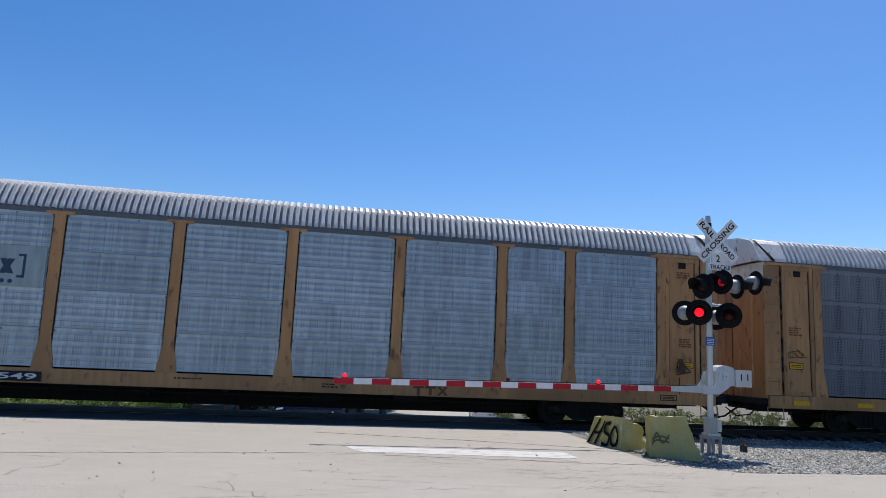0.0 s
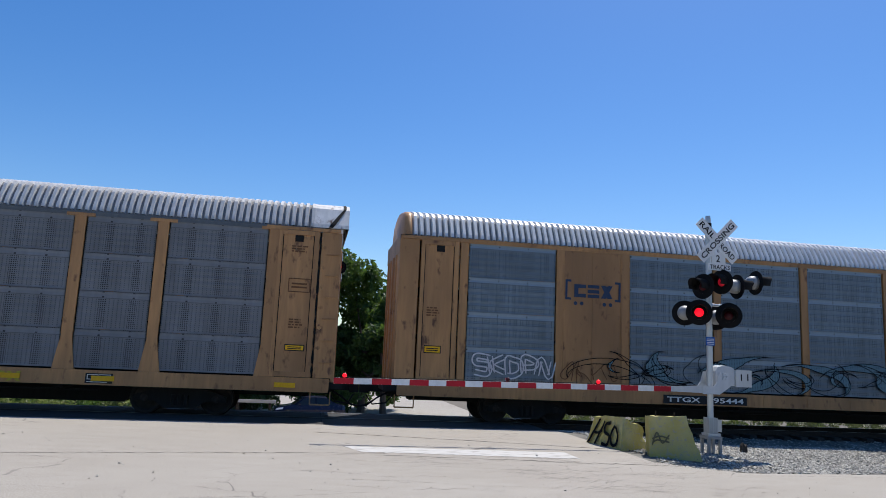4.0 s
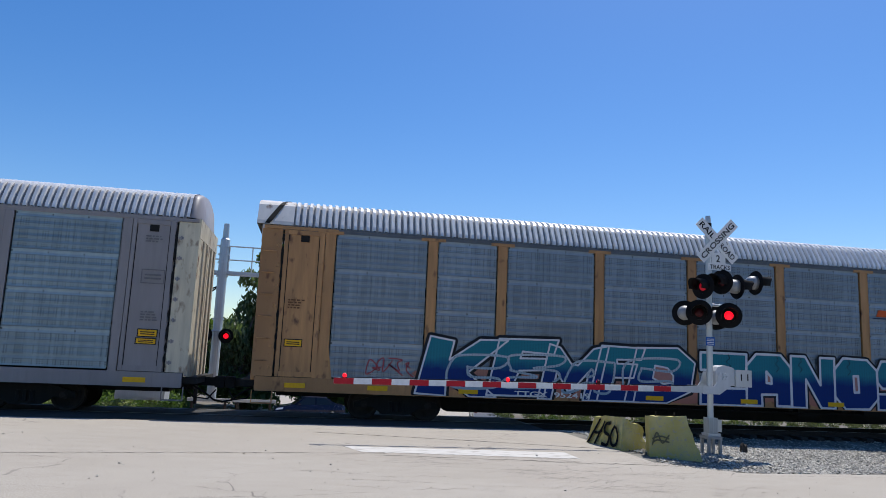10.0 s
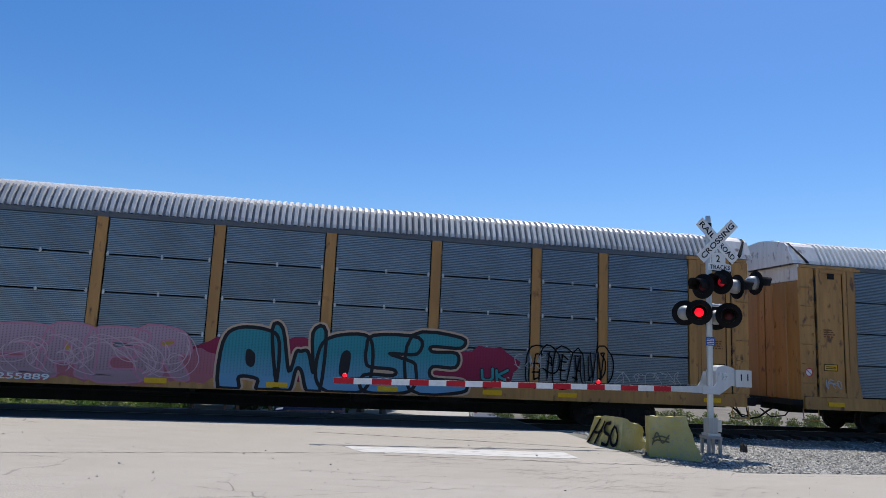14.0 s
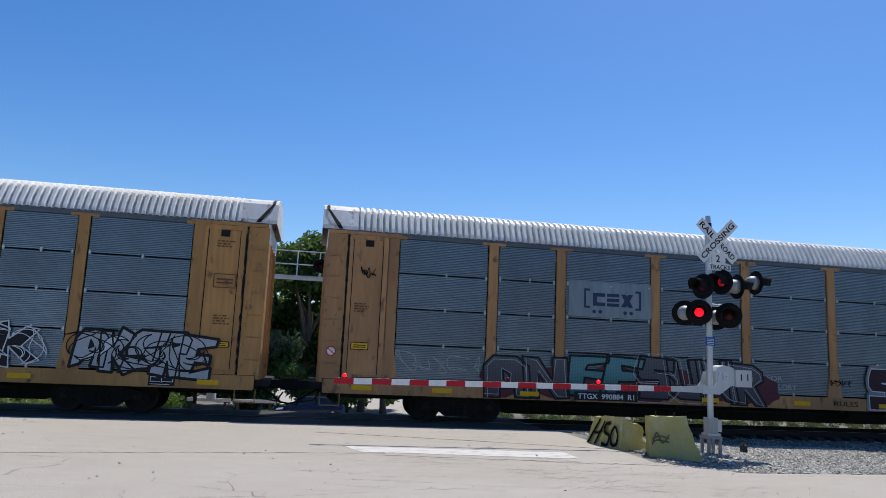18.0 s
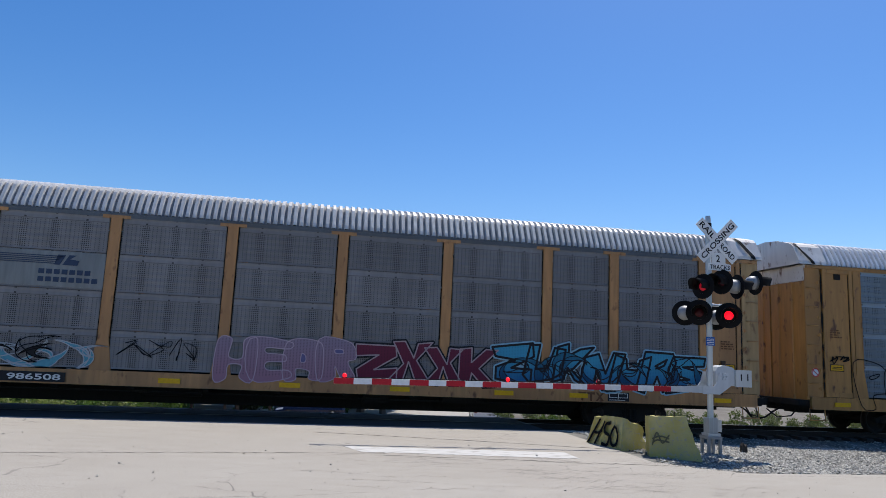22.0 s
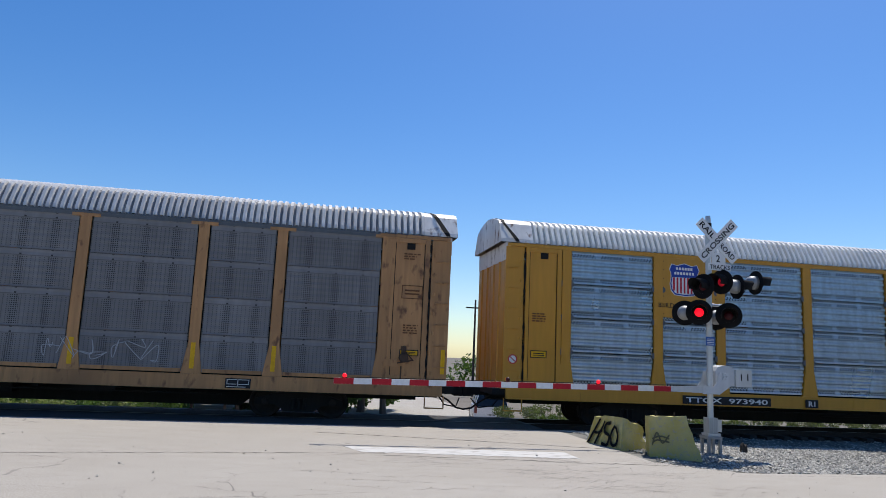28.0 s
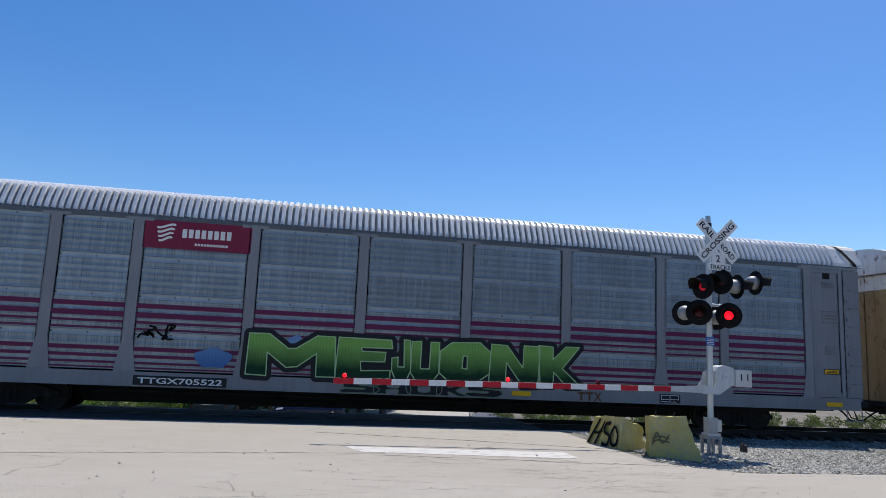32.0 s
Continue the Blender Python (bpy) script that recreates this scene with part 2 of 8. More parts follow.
# groove floors get darker metal that paints in the shade between ribs
ROOF_GROOVE_SHADE_PALE = worn("pale_shade_roof_groove", (0.46, 0.45, 0.42), 0.6, 0.0, (0.2, 0.17, 0.14), 0.5, 0.15)
ROOF_GROOVE_SHADE = worn("shade_dark_roof_groove", (0.22, 0.22, 0.225), 0.7, 0.1, (0.07, 0.06, 0.055), 0.6, 0.2)
CREAM_END = worn("stained_cream_end", (0.55, 0.50, 0.38), 0.6, 0.0, (0.20, 0.11, 0.05), 1.0, 0.14, True, 0.7)
CAP_WHITE = worn("white_end_sheet", (0.74, 0.72, 0.69), 0.5, 0.0, (0.22, 0.15, 0.10), 0.8, 0.1, True, 0.4)
BLACK_STEEL = worn("grimy_black_steel", (0.008, 0.0078, 0.0075), 0.9, 0.0, (0.02, 0.016, 0.012), 0.6, 0.3)
SEAL = plain("black_seal", (0.012, 0.012, 0.012), 0.8)
WHEEL_STEEL = worn("brown_wheel_steel", (0.022, 0.017, 0.014), 0.7, 0.3, (0.02, 0.016, 0.013), 0.6, 0.3, False)
REFLECT = plain("yellow_reflector", (0.75, 0.42, 0.01), 0.4)
WHITE = plain("white_lettering", (0.72, 0.72, 0.70), 0.6)
BLACK = plain("black_lettering", (0.02, 0.02, 0.022), 0.6)
BROWN = plain("faded_brown_lettering", (0.16, 0.075, 0.035), 0.7)
BLUE = plain("emblem_blue", (0.025, 0.06, 0.32), 0.45)
RED = plain("emblem_red", (0.50, 0.03, 0.05), 0.45)
NAVY = plain("emblem_navy", (0.03, 0.05, 0.10), 0.5)
ORANGE = plain("emblem_orange", (0.62, 0.10, 0.02), 0.5)
MAROON = plain("maroon_panel", (0.19, 0.012, 0.045), 0.4)

# ---- mesh tools ----
def box(bm, x0, x1, y0, y1, z0, z1):
    v = [bm.verts.new((x, y, z)) for x in (x0, x1) for y in (y0, y1) for z in (z0, z1)]
    for f in ((0, 1, 3, 2), (4, 6, 7, 5), (0, 4, 5, 1), (2, 3, 7, 6), (0, 2, 6, 4), (1, 5, 7, 3)):
        bm.faces.new([v[i] for i in f])
    return v


def prism(bm, outline, y0, y1):
    """A flat outline of (x, z), given anticlockwise, pulled from y0 to y1."""
    a = [bm.verts.new((x, y0, z)) for x, z in outline]
    b = [bm.verts.new((x, y1, z)) for x, z in outline]
    bm.faces.new(a)
    bm.faces.new(b[::-1])
    n = len(a)
    for i in range(n):
        bm.faces.new((a[i], b[i], b[(i + 1) % n], a[(i + 1) % n]))


def rod(bm, p, q, r=0.02, sides=8, r2=None):
    p, q = Vector(p), Vector(q)
    turn = (q - p).to_track_quat("Z", "Y").to_matrix()
    rings = []
    for c, rad in ((p, r), (q, r if r2 is None else r2)):
        rings.append([bm.verts.new(c + turn @ Vector((rad * math.cos(2 * math.pi * i / sides), rad * math.sin(2 * math.pi * i / sides), 0))) for i in range(sides)])
    for i in range(sides):
        bm.faces.new((rings[0][i], rings[0][(i + 1) % sides], rings[1][(i + 1) % sides], rings[1][i]))
    bm.faces.new(rings[0][::-1])
    bm.faces.new(rings[1])


def lathe(bm, profile, sides=24, axis="Y"):
    """Turn a profile of (along, radius) round an axis."""
    rings = []
    for a, r in profile:
        ring = []
        for i in range(sides):
            c, s = r * math.cos(2 * math.pi * i / sides), r * math.sin(2 * math.pi * i / sides)
            ring.append(bm.verts.new({"Y": (c, a, s), "Z": (c, s, a), "X": (a, c, s)}[axis]))
        rings.append(ring)
    for k in range(len(rings) - 1):
        for i in range(sides):
            bm.faces.new((rings[k][i], rings[k][(i + 1) % sides], rings[k + 1][(i + 1) % sides], rings[k + 1][i]))
    bm.faces.new(rings[0])
    bm.faces.new(rings[-1][::-1])


def tube(bm, pts, r=0.02, sides=6):
    """A bent tube through points."""
    rings = []
    pts = [Vector(p) for p in pts]
    for k, p in enumerate(pts):
        d = pts[min(k + 1, len(pts) - 1)] - pts[max(k - 1, 0)]
        turn = d.to_track_quat("Z", "Y").to_matrix()
        rings.append([bm.verts.new(p + turn @ Vector((r * math.cos(2 * math.pi * i / sides), r * math.sin(2 * math.pi * i / sides), 0))) for i in range(sides)])
    for k in range(len(rings) - 1):
        for i in range(sides):
            bm.faces.new((rings[k][i], rings[k][(i + 1) % sides], rings[k + 1][(i + 1) % sides], rings[k + 1][i]))


def mesh_from(bm, name, material, smooth=False):
    bmesh.ops.recalc_face_normals(bm, faces=bm.faces[:])
    me = bpy.data.meshes.new(name)
    bm.to_mesh(me)
    bm.free()
    me.materials.append(material)
    if smooth:
        me.shade_smooth()
    return me


def part(name, bm, material, parent, label="", at=None, smooth=False):
    me = bm if isinstance(bm, bpy.types.Mesh) else mesh_from(bm, name, material, smooth)
    ob = new(name, me)
    ob.parent = parent
    if at is not None:
        ob.matrix_basis = at
    if label:
        ob["label"] = label
    return ob


STORE = {}


def stored(key, material, build, smooth=False):
    """One mesh for all the alike parts in one material."""
    k = (key, material.name)
    if k not in STORE:
        bm = bmesh.new()
        build(bm)
        STORE[k] = mesh_from(bm, str(key[0] if isinstance(key, tuple) else key), material, smooth)
    return STORE[k]


def thing(name, label, category, group="", at=None):
    ob = new(name)
    ob.empty_display_size = 0.2
    tagged(ob, label, category, group)
    if at is not None:
        ob.matrix_basis = at
    return ob


def solid(name, bm, material, label="", category="", group="", kind="", at=None, smooth=False):
    ob = new(name, mesh_from(bm, name, material, smooth))
    if at is not None:
        ob.matrix_basis = at
    return tagged(ob, label, category, group, kind)


def step(a, b, x):
    t = min(1.0, max(0.0, (x - a) / (b - a)))
    return t * t * (3 - 2 * t)


# ---- the ground ----
def ground_height(x, y):
    """Level at the crossing, sunk beside the ballast, lower behind the tracks."""
    z = -0.10 * step(-2.4, -0.4, y) - 0.42 * step(2.6, 6.0, y) - 2.15 * min(1.0, max(0.0, (y - 6.0) / 22.0))
    z -= 0.27 * step(6.4, 11.5, x) * step(-7.9, -4.6, y) * (1 - step(-0.6, 0.4, y))
    z -= 0.11 * math.exp(-((x - 7.6) / 1.0) ** 2 - ((y + 6.6) / 0.75) ** 2)
    z -= 0.20 * step(5.6, 6.4, x) * step(-0.6, 0.4, y) * (1 - step(7.0, 9.0, y))
    z -= 0.20 * (1 - step(-14.0, -13.0, x)) * step(-2.0, -0.6, y) * (1 - step(7.0, 9.0, y))
    return z


def grid(bm, xs, ys, lift, keep=None):
    rows = [[bm.verts.new((x, y, ground_height(x, y) + lift(x, y))) for x in xs] for y in ys]
    for j in range(len(ys) - 1):
        for i in range(len(xs) - 1):
            if keep is None or keep((xs[i] + xs[i + 1]) / 2, (ys[j] + ys[j + 1]) / 2):
                bm.faces.new((rows[j][i], rows[j][i + 1], rows[j + 1][i + 1], rows[j + 1][i]))
    for v in [v for v in bm.verts if not v.link_faces]:
        bm.verts.remove(v)


def road_material():
    m, nt, b = nodes_of("bleached_asphalt", 0.9)
    co = coords_of(nt, False)
    patch = tex(nt, "Noise", 0.22, co, 4.0, (1.0, 1.8, 1.0))
    speck = tex(nt, "Noise", 55.0, co, 3.0)
    mid = tex(nt, "Noise", 2.6, co, 6.0, (0.6, 1.6, 1.0))
    col = ramp(nt, patch.outputs["Fac"], 0.35, 0.65, (0.320, 0.285, 0.236), (0.383, 0.352, 0.303))
    col = mixed(nt, 0.35, col, ramp(nt, mid.outputs["Fac"], 0.3, 0.7, (0.249, 0.223, 0.178), (0.427, 0.392, 0.338)))
    col = mixed(nt, 0.5, col, ramp(nt, speck.outputs["Fac"], 0.36, 0.64, (0.205, 0.178, 0.147), (0.472, 0.436, 0.378)))
    # long thin cracks along the road and a net of fine ones
    warp = tex(nt, "Noise", 1.3, co, 5.0)
    mp = nt.nodes.new("ShaderNodeVectorMath")
    mp.operation = "MULTIPLY_ADD"
    nt.links.new(warp.outputs["Color"], mp.inputs[0])
    mp.inputs[1].default_value = (0.9, 0.9, 0.0)
    nt.links.new(co, mp.inputs[2])
    vor = nt.nodes.new("ShaderNodeTexVoronoi")
    vor.feature = "DISTANCE_TO_EDGE"
    vor.inputs["Scale"].default_value = 0.75
    st = nt.nodes.new("ShaderNodeMapping")
    st.inputs["Scale"].default_value = (0.55, 1.5, 1.0)
    nt.links.new(mp.outputs["Vector"], st.inputs["Vector"])
    nt.links.new(st.outputs["Vector"], vor.inputs["Vector"])
    crack = maths(nt, "LESS_THAN", vor.outputs["Distance"], 0.0035)
    where = ramp(nt, tex(nt, "Noise", 0.35, co, 3.0).outputs["Fac"], 0.44, 0.56, (0, 0, 0), (1, 1, 1))
    cf = maths(nt, "MULTIPLY", crack, 0.6)
    cf2 = nt.nodes.new("ShaderNodeMix")
    cf2.data_type = "FLOAT"
    nt.links.new(where, cf2.inputs["Factor"])
    cf2.inputs["A"].default_value = 0.0
    nt.links.new(cf, cf2.inputs["B"])
    col = mixed(nt, cf2.outputs["Result"], col, (0.07, 0.06, 0.055))
    # pebbles and oil spots
    pv = nt.nodes.new("ShaderNodeTexVoronoi")
    pv.inputs["Scale"].default_value = 3.2
    nt.links.new(co, pv.inputs["Vector"])
    dot = maths(nt, "LESS_THAN", pv.outputs["Distance"], 0.045)
    col = mixed(nt, maths(nt, "MULTIPLY", dot, 0.6), col, (0.09, 0.08, 0.07))
    nt.links.new(col, b.inputs["Base Color"])
    bump(nt, b, speck.outputs["Fac"], 0.35, 0.006)
    return m


def soil_material(name, a, c, scale):
    m, nt, b = nodes_of(name, 0.95)
    co = coords_of(nt, False)
    n1 = tex(nt, "Noise", scale, co, 8.0)
    n2 = tex(nt, "Noise", scale * 0.08, co, 4.0)
    col = mixed(nt, 0.5, ramp(nt, n1.outputs["Fac"], 0.3, 0.7, a, c), ramp(nt, n2.outputs["Fac"], 0.3, 0.7, a, c))
    nt.links.new(col, b.inputs["Base Color"])
    bump(nt, b, n1.outputs["Fac"], 0.5, 0.03)
    return m


ROAD = road_material()
DIRT = soil_material("dry_soil", (0.075, 0.062, 0.045), (0.20, 0.175, 0.14), 5.0)
BALLAST_BED = soil_material("ballast_bed", (0.052, 0.049, 0.043), (0.25, 0.24, 0.21), 16.0)


def build_ground():
    span = [-2200, -600, -200, -90, -50] + [x * 1.0 for x in range(-34, 41)] + [50, 90, 200, 600, 2200]
    deep = [-600, -120, -40, -24] + [-20 + 0.5 * k for k in range(0, 82)] + [24, 30, 45, 80, 200, 700, 2400]
    bm = bmesh.new()
    grid(bm, span, deep, lambda x, y: -0.06)
    solid("ground", bm, DIRT, "dry bare soil with pale dust beside the tracks", "ground", "", "structure", smooth=True)
    # the road this side of the rails; gravel begins beyond its right-hand corner
    bm = bmesh.new()
    xs = [-60, -40, -30] + [-24 + 0.5 * k for k in range(0, 58)] + [5.0 + 0.25 * k for k in range(0, 17)] + [10, 12, 15, 20, 30, 45]
    ys = [-30, -24] + [-20 + 0.5 * k for k in range(0, 22)] + [-9.0 + 0.25 * k for k in range(0, 28)] + [-1.9, -1.43]
    grid(bm, xs, ys, lambda x, y: 0.0, lambda x, y: x < 6.1 or y < -7.8 or (y < -6.6 and x < 6.1 - (y + 6.6) * 0.8))
    solid("road", bm, ROAD, "sun-bleached asphalt with fine cracks and patches", "road", "", "structure", smooth=True)
    bm = bmesh.new()
    grid(bm, [-3.5, -2, 0, 2, 4, 6, 7.2, 9, 11, 13], [8.4 + 0.6 * k for k in range(0, 18)] + [19.5, 22, 26, 30, 45, 70], lambda x, y: 0.0, lambda x, y: x < 7.2 or y > 14)
    solid("road", bm, ROAD, "pale asphalt road running on behind the tracks", "road", "", "structure", smooth=True)


build_ground()


# ---- the two tracks ----
RAIL_STEEL = worn("rusty_rail_side", (0.035, 0.024, 0.018), 0.7, 0.3, (0.03, 0.02, 0.015), 0.5, 0.2, False)
RAIL_HEAD = plain("polished_rail_head", (0.22, 0.21, 0.20), 0.5, 0.8)
TIE_WOOD = worn("creosoted_sleeper", (0.035, 0.028, 0.023), 0.85, 0.0, (0.06, 0.05, 0.042), 0.6, 0.3, False)
# near-black panel colour deepens the shadow under the train
SHADOWED_CROSS_PANEL = soil_material("crossing_panel", (0.02, 0.02, 0.021), (0.05, 0.049, 0.048), 9.0)
TRACK_Y = 1.6
FAR_Y = 6.0


def rail_outline():
    return [(-0.07, -0.18), (0.07, -0.18), (0.07, -0.165), (0.012, -0.14), (0.012, -0.045), (0.037, -0.035), (0.037, -0.004), (0.028, 0.0), (-0.028, 0.0), (-0.037, -0.004), (-0.037, -0.035), (-0.012, -0.045), (-0.012, -0.14), (-0.07, -0.165)]


def build_track(yc, zc, label):
    track = thing("railway_track", label, "track", "railway tracks", pose(0, yc, zc))
    track["kind"] = "structure"
    for side in (-0.755, 0.755):
        bm = bmesh.new()
        prof = rail_outline()
        a = [bm.verts.new((-160.0, side + y, z)) for y, z in prof]
        b = [bm.verts.new((160.0, side + y, z)) for y, z in prof]
        bm.faces.new(a), bm.faces.new(b[::-1])
        for i in range(len(a)):
            bm.faces.new((a[i], b[i], b[(i + 1) % len(a)], a[(i + 1) % len(a)]))
        rail = part("rail", bm, RAIL_STEEL, track, "rusty rail with a polished head")
        bm = bmesh.new()
        box(bm, -160, 160, side - 0.026, side + 0.026, -0.002, 0.0025)
        part("rail_head", bm, RAIL_HEAD, rail, "shiny worn running surface")
    bm = bmesh.new()
    box(bm, -0.115, 0.115, -1.3, 1.3, -0.34, -0.175)
    me = mesh_from(bm, "sleeper", TIE_WOOD)
    for k in range(-40, 60):
        x = k * 0.55 + 5.0
        if -13.0 < x < 6.2:
            continue
        part("sleeper", me, TIE_WOOD, track, at=pose(x, 0, 0.05 + 0.01 * math.sin(k * 3.7)))
    # road panels between and beside the rails, their colour carrying the train's shadow
    for y0, y1 in ((-3.02, -0.86), (-0.66, 0.70), (0.86, 1.1)):
        for k in range(-6, 3):
            bm = bmesh.new()
            x0 = k * 2.2 + 0.4
            box(bm, max(x0, -13.0), min(x0 + 2.19, 6.1), y0, y1, -0.2, -0.006)
            part("crossing_panel", bm, SHADOWED_CROSS_PANEL, track, "worn crossing panel beside the rail, coloured dark for the train's shadow")


RAIL_Z = -0.10
build_track(TRACK_Y, RAIL_Z, "nearer railway track with rusty rails set in the road")
build_track(FAR_Y, -0.52, "second railway track behind the train, rusty rails")

# ---- the train: covered car carriers ----
A = 1.412
POSTS = (-11.74, -9.0, -5 * A, -3 * A, -A, A, 3 * A, 5 * A, 9.02, 11.76)
SIDE = 1.6
SHEET = 1.574
Z_SILL, Z_DECK, Z_EAVE = 0.617, 0.965, 4.725


def roof_profile(lift=0.0, z_off=0.0):
    pts = [(-1.59, 4.83), (-1.57, 4.93), (-1.32, 5.39), (-1.21, 5.485), (-0.95, 5.565), (-0.55, 5.66), (0.0, 5.71)]
    full = pts + [(-y, z) for y, z in pts[-2::-1]]
    return [(y * (1 + lift * 0.6), z + lift + z_off) for y, z in full]


def roof_mesh(bm, half, pitch=0.167):
    """Ribbed roof sheets, the ribs running across the car."""
    n = int(2 * half / pitch)
    pitch = (2 * half + 0.019) / n
    lo, hi = roof_profile(-0.012), roof_profile(0.034)
    rows = []
    for k in range(n):
        x = -half + k * pitch
        for dx, pr in ((0.0, lo), (0.052, lo), (0.074, hi), (0.148, hi)):
            rows.append([bm.verts.new((x + dx, y, z)) for y, z in pr])
    for j in range(len(rows) - 1):
        a, b = rows[j], rows[j + 1]
        for i in range(len(lo) - 1):
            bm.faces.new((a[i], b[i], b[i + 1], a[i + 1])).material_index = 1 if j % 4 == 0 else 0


def cap_mesh(bm, x0, x1, drop):
    """Smooth roof sheet at the car's end with its gable."""
    rings = []
    for x, d in ((x0, 0.0), (x0 + 0.5 * (x1 - x0), drop * 0.2), (x1, drop)):
        rings.append([bm.verts.new((x, y * (1 - d * 0.6), 4.83 + (z - 4.83) * (1 - d) + 0.015)) for y, z in roof_profile(0.01)])
    for a, b in zip(rings, rings[1:]):
        for i in range(len(a) - 1):
            bm.faces.new((a[i], b[i], b[i + 1], a[i + 1]))
    bm.faces.new(rings[-1])
    bm.faces.new(rings[0][::-1])


def seal_mesh(bm, s, ragged):
    """Torn rubber strip that slants over the roof's end."""
    a, b = [], []
    for i, (y, z) in enumerate(roof_profile(0.036)):
        u = (z - 4.83) / 0.9
        w = 0.022 + 0.035 * (1 - u) + (0.03 * abs(math.sin(i * 2.3)) if ragged else 0.012 * (i % 2))
        x = s * (13.42 - 0.52 * u if ragged else 13.16 + 0.38 * min(1.0, 1.5 * u))
        a.append(bm.verts.new((x - w, y, z)))
        b.append(bm.verts.new((x + w, y, z)))
    for i in range(len(a) - 1):
        bm.faces.new((a[i], b[i], b[i + 1], a[i + 1]))


def sheet_mesh(bm, w, h, ribs, depth, chamfer=0.0):
    """One side sheet, w wide and h high, with level corrugations; chamfer cuts its lower corners."""
    rows = []
    m = ribs * 4
    for k in range(m + 1):
        if ribs == 6:
            z = h * k / m
            y = depth * (0.0, 0.5, 1.0, 0.5)[k % 4] if 0 < k < m else 0.0
        elif ribs <= 5:
            z = h * k / m
            y = depth * (0.0, 0.0, 1.0, 1.0)[k % 4] if 0 < k < m else 0.0
        else:
            z = h * (k // 4 + (0.0, 0.52, 0.60, 0.92)[k % 4]) / ribs
            y = depth * (0.0, 0.0, 1.0, 1.0)[k % 4] if 0 < k < m else 0.0
        c = chamfer * max(0.0, 1 - z / (0.75 * h)) if chamfer else 0.0
        rows.append((bm.verts.new((c, y, z)), bm.verts.new((w - c, y, z))))
    for a, b in zip(rows, rows[1:]):
        bm.faces.new((a[0], a[1], b[1], b[0]))
    t = 0.012 + depth
    back = [bm.verts.new((chamfer, t, 0)), bm.verts.new((w - chamfer, t, 0)), bm.verts.new((w, t, h)), bm.verts.new((0, t, h))]
    bm.faces.new(back)
    bm.faces.new((rows[0][0], rows[0][1], back[1], back[0]))
    bm.faces.new((rows[-1][0], rows[-1][1], back[2], back[3]))


def post_mesh(bm, tee, flare, width=0.24):
    h = width / 2
    f = 0.25 if flare else h
    prism(bm, [(-f, Z_DECK - 0.01), (f, Z_DECK - 0.01), (h, 1.78 if flare else 1.2), (h, Z_EAVE), (-h, Z_EAVE), (-h, 1.78 if flare else 1.2)], -SIDE, -SIDE + 0.09)
    # bent edges of the pressed post
    for s in (-1, 1):
        box(bm, s * h - 0.012, s * h + 0.012, -SIDE - 0.006, -SIDE + 0.05, 1.8, Z_EAVE)
    if tee:
        box(bm, -0.33, 0.33, -SIDE - 0.012, -SIDE + 0.06, Z_EAVE - 0.02, Z_EAVE + 0.06)


def wheelset_mesh(bm):
    for s in (-1, 1):
        prof = [(s * 0.80, 0.06), (s * 0.80, 0.16), (s * 0.775, 0.30), (s * 0.80, 0.345), (s * 0.80, 0.395), (s * 0.69, 0.405), (s * 0.675, 0.43), (s * 0.655, 0.43), (s * 0.655, 0.33), (s * 0.70, 0.29), (s * 0.68, 0.15), (s * 0.66, 0.06)]
        lathe(bm, prof, 28)
    rod(bm, (0, -1.02, 0), (0, 1.02, 0), 0.075, 10)
    for s in (-1, 1):
        lathe(bm, [(s * 0.98, 0.10), (s * 1.10, 0.10), (s * 1.12, 0.05)], 10)
        for k in range(3):
            c, d = 0.065 * math.cos(k * 2.094), 0.065 * math.sin(k * 2.094)
            box(bm, c - 0.014, c + 0.014, s * 1.125 - 0.012, s * 1.125 + 0.012, d - 0.014, d + 0.014)


def frame_side_mesh(bm, s):
    y0, y1 = s * 0.93, s * 1.09
    prism(bm, [(-1.12, 0.34), (-0.62, 0.34), (-0.35, 0.16), (0.35, 0.16), (0.62, 0.34), (1.12, 0.34), (1.12, 0.47), (0.66, 0.62), (0.30, 0.68), (-0.30, 0.68), (-0.66, 0.62), (-1.12, 0.47)], min(y0, y1), max(y0, y1))
    for x in (-0.16, 0.0, 0.16):
        rod(bm, (x, s * 1.10, 0.24), (x, s * 1.10, 0.50), 0.055, 8)


def coupler_mesh(bm, s):
    box(bm, min(s * 13.3, s * 14.1), max(s * 13.3, s * 14.1), -0.10, 0.10, 0.60, 0.82)
    box(bm, min(s * 14.02, s * 14.26), max(s * 14.02, s * 14.26), -0.17, 0.17, 0.56, 0.86)
    box(bm, min(s * 12.9, s * 13.5), max(s * 12.9, s * 13.5), -0.35, 0.35, 0.50, 0.92)


def end_door_mesh(bm, s, side, h0, h1):
    """One leaf of the end doors, stiffened by upright ribs, its outer edge bent round the corner."""
    x = 13.42 * s
    pts = [(-1.56, 0.0), (-1.54, 0.08), (-1.46, 0.09)]
    for k in range(2):
        y = -1.05 + k * 0.62
        pts += [(y, 0.09), (y + 0.02, 0.13), (y + 0.08, 0.13), (y + 0.10, 0.09)]
    pts += [(-0.03, 0.10), (-0.03, 0.02)]
    lo = [bm.verts.new((x + s * d, side * y, h0)) for y, d in pts]
    hi = [bm.verts.new((x + s * d, side * y, h1)) for y, d in pts]
    for i in range(len(pts) - 1):
        bm.faces.new((lo[i], lo[i + 1], hi[i + 1], hi[i]))
    bm.faces.new(hi[::-1])
    bm.faces.new(lo)


